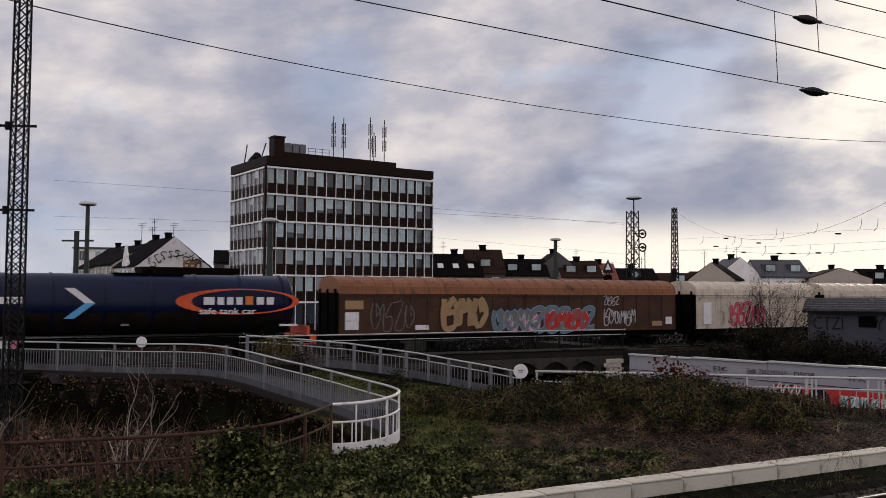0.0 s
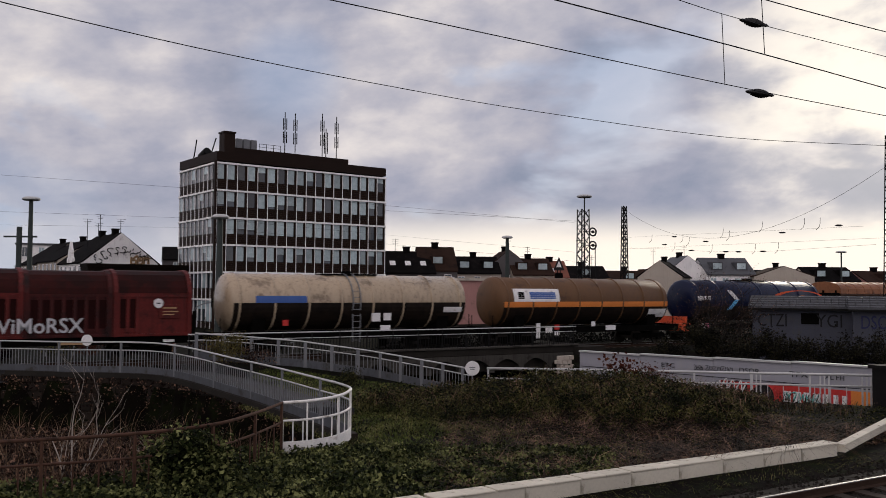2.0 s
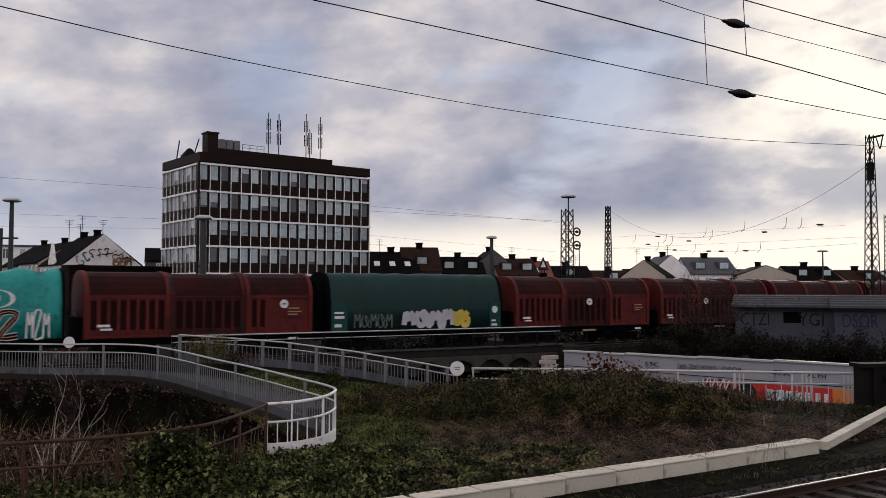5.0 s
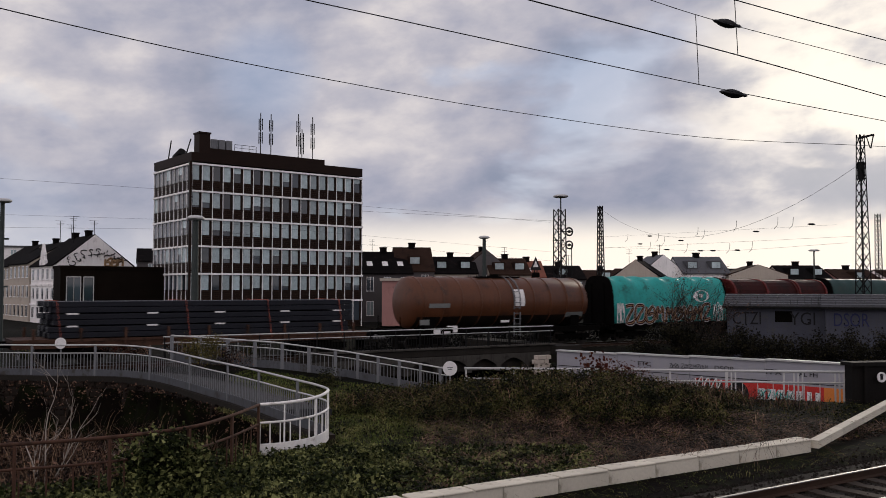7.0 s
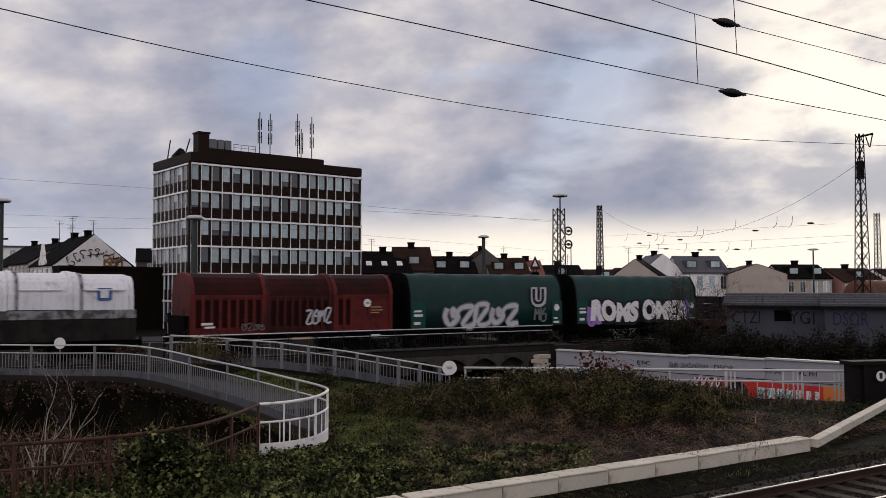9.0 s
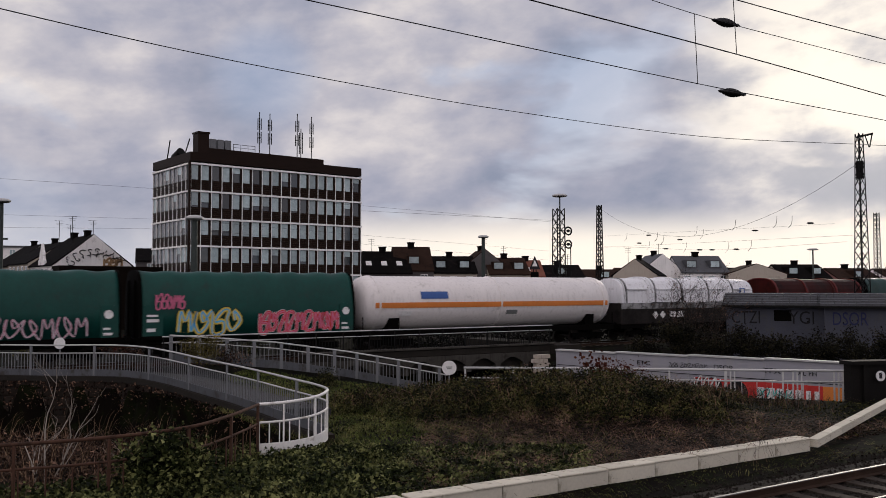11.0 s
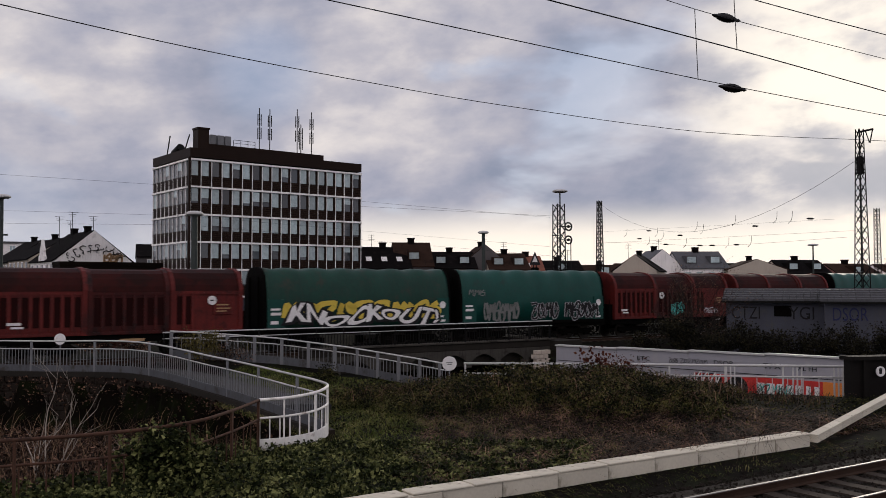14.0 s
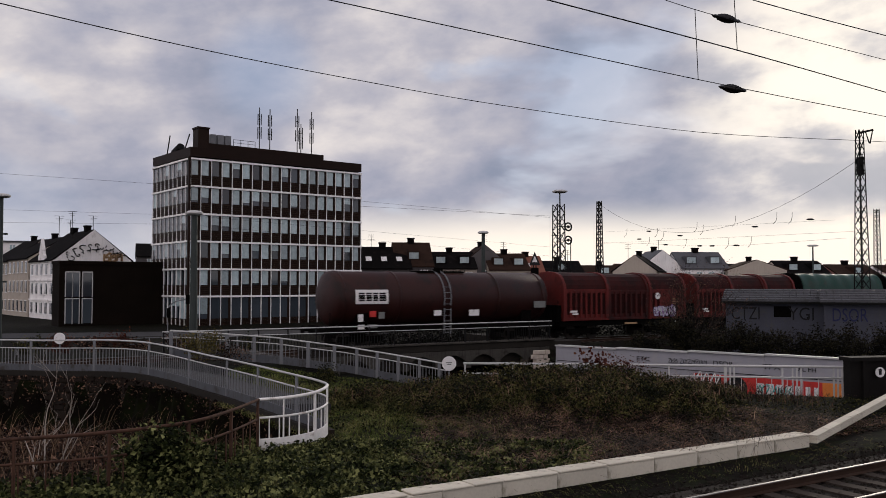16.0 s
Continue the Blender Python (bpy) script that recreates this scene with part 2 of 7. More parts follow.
M["galv"] = material("grey_painted_railing", (0.2, 0.208, 0.22), 0.55, 0.1, 0.18, 1.6, 20, 0.08, (0.16, 0.13, 0.1), 0.62)
M["plate_steel"] = material("grey_kick_plate_steel", (0.12, 0.128, 0.142), 0.6, 0.1, 0.22, 1.2, 14, 0.1, (0.07, 0.06, 0.05), 0.56, streak=0.4)
M["white_rail"] = material("white_painted_railing", (0.74, 0.73, 0.7), 0.5, 0, 0.2, 1.6, 20, 0.08, (0.25, 0.2, 0.15), 0.62)
M["dark_rail"] = material("dark_bridge_railing", (0.007, 0.007, 0.007), 0.6, 0.2, 0.3, 1.6, 20, 0.1)
# Handrails paler than their bars: the light they catch is put into the colour.
M["pale_rail"] = material("pale_grey_lit_rail", (0.46, 0.46, 0.45), 0.5, 0.1, 0.2, 1.6, 20, 0.06)
M["concrete"] = material("pale_concrete", (0.6, 0.56, 0.46), 0.85, 0, 0.14, 1.2, 24, 0.25, (0.2, 0.18, 0.12), 0.6, obj_vary=0.18)
M["old_concrete"] = material("weathered_bridge_concrete", (0.036, 0.032, 0.027), 0.9, 0, 0.35, 0.8, 14, 0.35, (0.03, 0.027, 0.023), 0.55, streak=0.5, spec=0.12)
M["arch_stone"] = material("weathered_arch_stone", (0.085, 0.08, 0.07), 0.9, 0, 0.3, 0.8, 14, 0.35, (0.03, 0.027, 0.023), 0.58, streak=0.45, spec=0.1)
M["stone"] = material("dark_quarry_stone", (0.04, 0.028, 0.02), 0.9, 0, 0.4, 1.2, 16, 0.6, (0.025, 0.022, 0.018), 0.55, obj_vary=0.4, streak=0.4)
M["white_wall"] = material("white_painted_wall", (0.31, 0.31, 0.34), 0.75, 0, 0.08, 0.7, 14, 0.12, (0.35, 0.34, 0.33), 0.64, streak=0.35)
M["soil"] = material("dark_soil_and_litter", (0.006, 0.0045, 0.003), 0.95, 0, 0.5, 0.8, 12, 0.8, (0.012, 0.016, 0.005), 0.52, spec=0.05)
M["ballast"] = material("grey_brown_ballast", (0.03, 0.024, 0.02), 0.95, 0, 0.6, 3.0, 22, 1.0, (0.02, 0.022, 0.011), 0.56, obj_vary=0.3, spec=0.12)
M["asphalt"] = material("asphalt", (0.05, 0.05, 0.052), 0.9, 0, 0.2, 0.5, 22, 0.3)
M["sleeper"] = material("concrete_sleeper", (0.07, 0.056, 0.045), 0.9, 0, 0.3, 2, 20, 0.3, (0.045, 0.036, 0.028), 0.58, spec=0.12)
M["rail_steel"] = material("rail_side_rust", (0.06, 0.034, 0.022), 0.8, 0.3, 0.4, 3, 20, 0.2)
M["rail_head"] = material("polished_rail_head", (0.2, 0.19, 0.185), 0.5, 1.0, 0.1, 3, 20, 0.02)
M["mast"] = material("dark_grey_lattice_steel", (0.008, 0.008, 0.008), 0.65, 0.4, 0.3, 2, 18, 0.1)
M["mast_green"] = material("grey_green_post", (0.06, 0.075, 0.07), 0.6, 0.2, 0.2, 2, 18, 0.08)
M["cable"] = material("dark_cable", (0.01, 0.01, 0.011), 0.6, 0.3, 0.2, 2, 18, 0.02)
M["insulator"] = material("brown_black_porcelain", (0.014, 0.012, 0.012), 0.35, 0, 0.2, 2, 18, 0.02)
M["cladding"] = material("dark_brown_cladding", (0.026, 0.013, 0.0085), 0.6, 0.1, 0.3, 0.5, 10, 0.1, obj_vary=0.15, spec=0.12)
M["cladding_slot"] = material("dark_brown_spandrel", (0.045, 0.025, 0.016), 0.55, 0.1, 0.3, 0.5, 10, 0.1, obj_vary=0.25, spec=0.12)
M["white_frame"] = material("white_facade_frame", (0.87, 0.86, 0.84), 0.5, 0, 0.08, 0.8, 14, 0.04, (0.4, 0.38, 0.35), 0.66)
M["glass"] = glass_material("window_glass")
# Pale curtains, with the sky reflected in the panes put into the colour.
M["curtain_and_sky"] = material("window_curtain_and_sky", (0.42, 0.53, 0.55), 0.22, 0, 0.3, 1.5, 10, 0.02, obj_vary=0.5, spec=0.8)
M["plaster"] = material("pale_plaster", (0.84, 0.82, 0.8), 0.85, 0, 0.12, 0.4, 10, 0.1, (0.3, 0.28, 0.26), 0.62, streak=0.25)
M["plaster_beige"] = material("beige_plaster", (0.42, 0.37, 0.31), 0.85, 0, 0.12, 0.4, 10, 0.1, (0.25, 0.22, 0.19), 0.62, streak=0.25)
M["plaster_pink"] = material("pinkish_plaster", (0.36, 0.19, 0.17), 0.85, 0, 0.15, 0.4, 10, 0.1, (0.2, 0.12, 0.1), 0.62, streak=0.2)
M["plaster_grey"] = material("grey_plaster", (0.13, 0.12, 0.12), 0.85, 0, 0.15, 0.4, 10, 0.1, (0.13, 0.12, 0.12), 0.6, streak=0.3)
M["roof_dark"] = material("dark_roof_tiles", (0.008, 0.007, 0.007), 0.95, 0, 0.3, 0.6, 9, 0.4, (0.03, 0.022, 0.02), 0.6, spec=0.04)
M["roof_brown"] = material("brown_roof_tiles", (0.045, 0.026, 0.019), 0.95, 0, 0.3, 0.6, 9, 0.4, (0.02, 0.014, 0.012), 0.58, spec=0.05)
M["lawn"] = leaf_material("green_grass", (0.05, 0.08, 0.012), (0.12, 0.16, 0.03), (0.22, 0.24, 0.065))
M["roof_red"] = material("red_roof_tiles", (0.2, 0.07, 0.045), 0.8, 0, 0.25, 0.6, 9, 0.4)
M["roof_grey"] = material("grey_roof_sheet", (0.1, 0.102, 0.112), 0.6, 0, 0.2, 0.8, 12, 0.2, (0.08, 0.08, 0.08), 0.6)
M["shed_wall"] = material("grey_white_shed_wall", (0.085, 0.09, 0.115), 0.85, 0, 0.2, 0.8, 12, 0.15, (0.1, 0.1, 0.1), 0.58, streak=0.4)
M["dark_wall"] = material("dark_brown_shed_boards", (0.006, 0.0045, 0.0035), 0.85, 0, 0.3, 0.8, 12, 0.3)
M["bark"] = material("grey_bark", (0.03, 0.024, 0.02), 0.9, 0, 0.35, 3, 24, 0.5)
M["pale_bark"] = material("pale_bare_bark", (0.312, 0.273, 0.234), 0.85, 0, 0.3, 3, 24, 0.4)
M["ivy"] = leaf_material("ivy_leaves", (0.005, 0.009, 0.002), (0.03, 0.042, 0.01), (0.22, 0.23, 0.085))
M["grass"] = leaf_material("rough_grass", (0.03, 0.042, 0.009), (0.1, 0.115, 0.03), (0.28, 0.25, 0.1))
M["bramble"] = leaf_material("bramble_leaves", (0.003, 0.005, 0.0012), (0.018, 0.023, 0.006), (0.15, 0.135, 0.045))
M["brown_twigs"] = leaf_material("brown_dead_twigs", (0.003, 0.0014, 0.001), (0.024, 0.0115, 0.0075), (0.28, 0.165, 0.11))
M["dry_stalk"] = leaf_material("dry_stalks", (0.03, 0.016, 0.01), (0.1, 0.056, 0.034), (0.3, 0.2, 0.12))
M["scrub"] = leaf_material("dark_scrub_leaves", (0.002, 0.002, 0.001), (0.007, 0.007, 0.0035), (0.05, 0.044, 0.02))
M["shade_strip"] = leaf_material("shade_strip_leaves", (0.001, 0.001, 0.0006), (0.003, 0.003, 0.002), (0.007, 0.007, 0.004))
M["red_leaf"] = leaf_material("red_brown_leaves", (0.04, 0.01, 0.007), (0.09, 0.02, 0.012), (0.15, 0.055, 0.025))
M["yellow_leaf"] = leaf_material("yellow_green_leaves", (0.06, 0.055, 0.015), (0.12, 0.1, 0.03), (0.2, 0.16, 0.05))


# ---- geometry helpers ----
def finish(bm, mat, name, smooth=False):
    me = bpy.data.meshes.new(name)
    bmesh.ops.recalc_face_normals(bm, faces=bm.faces)
    if smooth:
        for f in bm.faces:
            f.smooth = True
    bm.to_mesh(me)
    bm.free()
    me.materials.append(M[mat] if isinstance(mat, str) else mat)
    return me


def part(name, bm, mat, parent=None, label="", smooth=False):
    ob = new(name, finish(bm, mat, name, smooth) if isinstance(bm, bmesh.types.BMesh) else bm)
    ob.parent = parent
    return tagged(ob, label)


def part_each(name, bm, mat, parent=None, label="", smooth=False):
    """Every loose piece of bm as a part of its own."""
    left = set(bm.verts)
    while left:
        stack, isle = [left.pop()], set()
        while stack:
            v = stack.pop()
            isle.add(v)
            for e in v.link_edges:
                w = e.other_vert(v)
                if w in left:
                    left.discard(w)
                    stack.append(w)
        one, twin = bmesh.new(), {}
        for v in isle:
            twin[v] = one.verts.new(v.co)
        for f in {f for v in isle for f in v.link_faces}:
            one.faces.new([twin[v] for v in f.verts])
        part(name, one, mat, parent, label, smooth)
    bm.free()


def thing(name, label, category, group="", kind="", m=None):
    ob = new(name)
    if m is not None:
        ob.matrix_world = m
    return tagged(ob, label, category, group, kind)


def box(bm, x0, x1, y0, y1, z0, z1, m=None, bevel=0.0):
    r = bmesh.ops.create_cube(bm, size=1.0, matrix=Matrix.LocRotScale(((x0 + x1) / 2, (y0 + y1) / 2, (z0 + z1) / 2), None, (abs(x1 - x0), abs(y1 - y0), abs(z1 - z0))))
    vs = r["verts"]
    if bevel:
        es = list({e for v in vs for e in v.link_edges})
        vs = list({v for f in bmesh.ops.bevel(bm, geom=es, offset=bevel, segments=1, affect="EDGES")["faces"] for v in f.verts} | {v for v in vs if v.is_valid})
    if m is not None:
        bmesh.ops.transform(bm, matrix=m, verts=vs)
    return vs


def cyl(bm, p0, p1, r0, r1=None, n=8, caps=True):
    p0, p1 = Vector(p0), Vector(p1)
    d = p1 - p0
    m = Matrix.Translation((p0 + p1) / 2) @ d.to_track_quat("Z", "Y").to_matrix().to_4x4()
    return bmesh.ops.create_cone(bm, cap_ends=caps, segments=n, radius1=r0, radius2=r0 if r1 is None else r1, depth=d.length, matrix=m)["verts"]


def bar(bm, p0, p1, w, t=None):
    """A square bar between two points."""
    p0, p1 = Vector(p0), Vector(p1)
    d = p1 - p0
    m = Matrix.Translation((p0 + p1) / 2) @ d.to_track_quat("Z", "Y").to_matrix().to_4x4()
    t = w if t is None else t
    return bmesh.ops.create_cube(bm, size=1.0, matrix=m @ Matrix.Diagonal((w, t, d.length, 1)))["verts"]


def loft(bm, rings, caps=True, close=True):
    """Skin a list of rings of equal length."""
    vv = [[bm.verts.new(p) for p in ring] for ring in rings]
    n = len(rings[0])
    for a, b in zip(vv, vv[1:]):
        for i in range(n if close else n - 1):
            j = (i + 1) % n
            bm.faces.new((a[i], a[j], b[j], b[i]))
    if caps:
        bm.faces.new(vv[0])
        bm.faces.new(vv[-1])
    return vv


def extrude_x(bm, profile, x0, x1):
    """A profile of (y, z) points swept along x."""
    return loft(bm, [[(x0, y, z) for y, z in profile], [(x1, y, z) for y, z in profile]])


def tube(bm, pts, r, n=6):
    pts = [Vector(p) for p in pts]
    rings = []
    for i, p in enumerate(pts):
        d = (pts[min(i + 1, len(pts) - 1)] - pts[max(i - 1, 0)]).normalized()
        side = d.cross(Vector((0, 0, 1)))
        side = side.normalized() if side.length > 1e-4 else Vector((1, 0, 0))
        up = side.cross(d)
        rr = r[i] if isinstance(r, (list, tuple)) else r
        rings.append([p + (side * math.cos(a) + up * math.sin(a)) * rr for a in (2 * math.pi * k / n for k in range(n))])
    loft(bm, rings)


def catmull(pts, k=6):
    """Points on a smooth line through pts."""
    pts = [Vector(p) for p in pts]
    out = []
    for i in range(len(pts) - 1):
        a, b, c, d = pts[max(i - 1, 0)], pts[i], pts[i + 1], pts[min(i + 2, len(pts) - 1)]
        for j in range(k):
            t = j / k
            out.append(0.5 * ((2 * b) + (c - a) * t + (2 * a - 5 * b + 4 * c - d) * t * t + (3 * b - a - 3 * c + d) * t ** 3))
    return out + [pts[-1]]


def along(pts, step, start=0.0):
    """Points and headings every step metres along a polyline."""
    out, want, gone = [], start, 0.0
    for a, b in zip(pts, pts[1:]):
        L = (b - a).length
        while want <= gone + L:
            out.append((a.lerp(b, (want - gone) / L), math.atan2(b.y - a.y, b.x - a.x)))
            want += step
        gone += L
    return out


def text_mesh(words, size, mat, name="lettering", bold=0.0, depth=0.004):
    """Letters as a flat mesh in the xz plane, facing -y, from x = 0."""
    cu = bpy.data.curves.new(name, "FONT")
    cu.body, cu.size, cu.extrude, cu.offset, cu.resolution_u = words, size, depth, bold, 3
    tmp = bpy.data.objects.new(name, cu)
    scene.collection.objects.link(tmp)
    me = bpy.data.meshes.new_from_object(tmp.evaluated_get(bpy.context.evaluated_depsgraph_get()))
    bpy.data.objects.remove(tmp)
    me.transform(Matrix.Rotation(radians(90), 4, "X"))
    me.materials.clear()
    me.materials.append(M[mat])
    return me


# ---- plan: s runs along the railway, h away from the camera ----
PHI = radians(33.07)
CP, SP = math.cos(PHI), math.sin(PHI)
TRACK_H = 43.4


def sh(s, h, z=0.0):
    return Vector((-SP * h + CP * s, CP * h + SP * s, z))


def to_sh(x, y):
    return CP * x + SP * y, -SP * x + CP * y


def along_track(s, h, z=0.0, turn=0.0):
    p = sh(s, h, z)
    return pose(p.x, p.y, p.z, 0, 0, math.degrees(PHI) + turn)


RAIL_B = catmull([(-27, 37.5, 1.2), (-19.5, 35.2, 1.3), (-15.45, 34, 1.34), (-11.2, 32.4, 1.4), (-7.38, 28.5, 1.17), (-5.46, 25.5, 1.17), (-3.95, 23, 1.16),
                  (-3.05, 21.6, 1.14), (-2.68, 20.7, 1.12), (-2.85, 19.95, 1.05), (-3.4, 19.6, 0.98), (-4.03, 19.5, 0.94)], 8)
RAIL_RUST = catmull([(-4.03, 19.5, 0.94), (-4.3, 17.8, 0.92), (-4.75, 16.5, 0.9), (-5.9, 15.5, 0.88), (-7.5, 14.7, 0.88), (-12, 13.0, 0.85), (-18, 11.2, 0.8)], 6)
RAIL_A = [Vector(p) for p in ((-11.88, 38.6, 1.48), (-10.0, 39.3, 1.32), (-7.45, 39.56, 1.113), (-4.4, 40.3, 0.66), (-1.2, 38, 0.33), (0.2, 36.6, 0.2))]
RAIL_W = [Vector(p) for p in ((0.83, 34, 0.46), (5.2, 32.6, 0.55), (9.6, 31.2, 0.62), (13.7, 30.0, 0.68))]
WALL_W = [Vector(p) for p in ((5.95, 46.3, 0.25), (8.6, 43.7, 0.3), (11.4, 41.0, 0.35), (14.0, 38.4, 0.4), (16.4, 36.0, 0.44))]
PIT = [(p.x - 0.5 if p.y > 21 else p.x, p.y - 0.1) for p in RAIL_B[8:-8:4]] + [(-4.3, 20.2)] + [(p.x - 0.9, p.y + 0.9) for p in RAIL_RUST[6:]] + [(-45, 10), (-60, 38), (-27, 37)]
ROAD = [tuple(sh(s, h).xy) for s, h in ((17.6, 60), (17.6, 40), (20.2, 33.2), (20.0, 28.5), (28.4, 18.2), (31.5, 13.6), (36.3, 13.6), (34.4, 21.9), (30.9, 35.5), (31.6, 41), (31.6, 60))]


def inside(poly, x, y):
    r = False
    for (x0, y0), (x1, y1) in zip(poly, poly[1:] + poly[:1]):
        if (y0 > y) != (y1 > y) and x < (x1 - x0) * (y - y0) / (y1 - y0) + x0:
            r = not r
    return r


def smooth(a, b, v):
    t = min(1.0, max(0.0, (v - a) / (b - a)))
    return t * t * (3 - 2 * t)


def ground_z(x, y):
    s, h = to_sh(x, y)
    z = -0.28 + 0.1 * smooth(11.5, 14, h) + 0.11 * smooth(10.6, 11.6, h) * (1 - smooth(12.2, 13.2, h))
    z += -1.25 * smooth(50, 62, h)
    z += 0.04 * noise.noise((x * 0.6, y * 0.6, 0)) * smooth(12.4, 13.4, h) * (1 - smooth(34, 38, h))
    # bramble bank between the kerb and the road
    u, v = (x - 5.6) * 0.96 + (y - 26.6) * -0.27, (x - 5.6) * 0.27 + (y - 26.6) * 0.96
    z -= 0.62 * smooth(23, 36, y) * smooth(-9, -3, x) * (1 - smooth(37.5, 38.6, h)) * (1 - smooth(4, 9, x))
    z += (0.72 + 0.3 * noise.noise((x * 0.55, y * 0.55, 4.0))) * math.exp(-((u + 1.5) / 4.0) ** 2) * math.exp(-(v / 2.8) ** 2) * smooth(13, 17, h)
    # the bank drops away towards the sunken road
    z -= 0.55 * smooth(30.2, 33.0, y + 0.31 * (x - 8)) * smooth(5.5, 8.5, x) * (1 - smooth(37.5, 38.6, h))
    if inside(PIT, x, y):
        z = -2.9 + 0.4 * noise.noise((x * 0.3, y * 0.3, 1.0)) + 1.7 * smooth(29, 20, y + 0.3 * x)
    if inside(ROAD, x, y):
        z = -4.4
    return z


def make_ground():
    def steps(a, b, fine):
        far = [4000, 1500, 600, 250, 120, 70]
        mid = list(np.arange(a, b + fine / 2, fine))
        return [a - d for d in far] + mid + [b + d for d in reversed(far)]
    xs, ys = steps(-42, 42, 0.6), steps(4, 66, 0.6)
    bm = bmesh.new()
    grid = [[bm.verts.new((x, y, ground_z(x, y))) for x in xs] for y in ys]
    for a, b in zip(grid, grid[1:]):
        for i in range(len(xs) - 1):
            bm.faces.new((a[i], a[i + 1], b[i + 1], b[i]))
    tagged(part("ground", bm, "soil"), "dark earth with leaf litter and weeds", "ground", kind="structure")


make_ground()


# ---- wagons ----
def arch(points, w, z0, z1, power):
    """A hood's cross-section: (y, z) from one foot over the roof to the other."""
    out = []
    for i in range(points + 1):
        a = math.pi * i / points
        c, s = math.cos(a), math.sin(a)
        out.append((-w * math.copysign(abs(c) ** power, c), z0 + (z1 - z0) * abs(s) ** power))
    return out


def bogies(root, half, L, spread=0.9):
    """Two bogies with wheels, buffers and couplings under a wagon of length L."""
    for e in (-1, 1):
        xc = e * half
        bm = bmesh.new()
        for y in (-1.0, 1.0):
            extrude_x(bm, [(y - 0.06, 0.42), (y + 0.06, 0.42), (y + 0.06, 0.72), (y - 0.06, 0.72)], xc - 1.35, xc + 1.35)
            for dx in (-spread, spread):
                box(bm, xc + dx - 0.17, xc + dx + 0.17, y - 0.1, y + 0.1, 0.3, 0.62)
            for dx in (-0.2, 0, 0.2):
                cyl(bm, (xc + dx, y, 0.36), (xc + dx, y, 0.66), 0.07, n=6)
        box(bm, xc - 0.3, xc + 0.3, -1.0, 1.0, 0.5, 0.85)
        bogie = part("bogie", bm, "underframe", root, "dirty black steel bogie")
        for dx in (-spread, spread):
            wb = bmesh.new()
            for y in (-0.75, 0.75):
                cyl(wb, (xc + dx, y - 0.06, 0.46), (xc + dx, y + 0.06, 0.46), 0.46, n=20)
            cyl(wb, (xc + dx, -0.8, 0.46), (xc + dx, 0.8, 0.46), 0.09, n=8)
            part("wheelset", wb, "wheel", bogie)
        bb = bmesh.new()
        for y in (-0.87, 0.87):
            cyl(bb, (e * (L / 2 - 0.65), y, 1.05), (e * (L / 2 - 0.06), y, 1.05), 0.1, n=8)
            cyl(bb, (e * (L / 2 - 0.08), y, 1.05), (e * (L / 2 - 0.01), y, 1.05), 0.24, n=12)
        cyl(bb, (e * (L / 2 - 0.6), 0, 0.98), (e * L / 2, 0, 0.98), 0.06, n=6)
        part_each("buffer", bb, "underframe", root)


def frame_beam(root, half, mat="underframe", z=1.0, label=""):
    bm = bmesh.new()
    for y in (-1.25, 1.25):
        box(bm, -half, half, y - 0.08, y + 0.08, z - 0.12, z + 0.22)
    for x in (-half + 0.1, -half / 2, 0, half / 2, half - 0.1):
        box(bm, x - 0.12, x + 0.12, -1.25, 1.25, z - 0.1, z + 0.18)
    box(bm, -half, half, -0.25, 0.25, z - 0.18, z + 0.2)
    part("underframe", bm, mat, root, label)


def marking(root, x, z, w, h, mat="white_mark", y=-1.475, label="", name="marking"):
    bm = bmesh.new()
    box(bm, x, x + w, y, y + 0.02, z, z + h)
    return part(name, bm, mat, root, label)


def lettered(root, words, x, z, height, width, mat, y=-1.49, bold=0.02, label="", shade=None, wild=0.0):
    """Sprayed letters fitted to a width and height on a wagon's side; wild ones lean and bounce."""
    def bend(me):
        for v in me.vertices:
            a, c = v.co.x, v.co.z
            v.co.x = a + wild * (0.3 * c + 0.12 * math.sin(4.1 * c + 2.3 * a))
            v.co.z = c * (1 + 0.28 * wild * math.sin(2.7 * a)) + 0.16 * wild * math.sin(1.9 * a + 0.8)
    me = text_mesh(words, 1.0, mat, bold=bold)
    bend(me)
    co = np.array([v.co for v in me.vertices])
    lo, hi = co.min(0), co.max(0)
    m = Matrix.Translation((x, y, z)) @ Matrix.Diagonal((width / (hi[0] - lo[0]), 1, height / (hi[2] - lo[2]), 1)) @ Matrix.Translation((-lo[0], 0, -lo[2]))
    if shade:
        sm = text_mesh(words, 1.0, shade, bold=bold + 0.1)
        bend(sm)
        sm.transform(m @ Matrix.Translation((0.03, 0.015, -0.03)))
        part("letter_outline", sm, shade, root)
    me.transform(m)
    return part("lettering", me, mat, root, label)


def plates(root, spots, y=-1.48):
    for x, z, w, h, mat in spots:
        marking(root, x, z, w, h, mat, y)


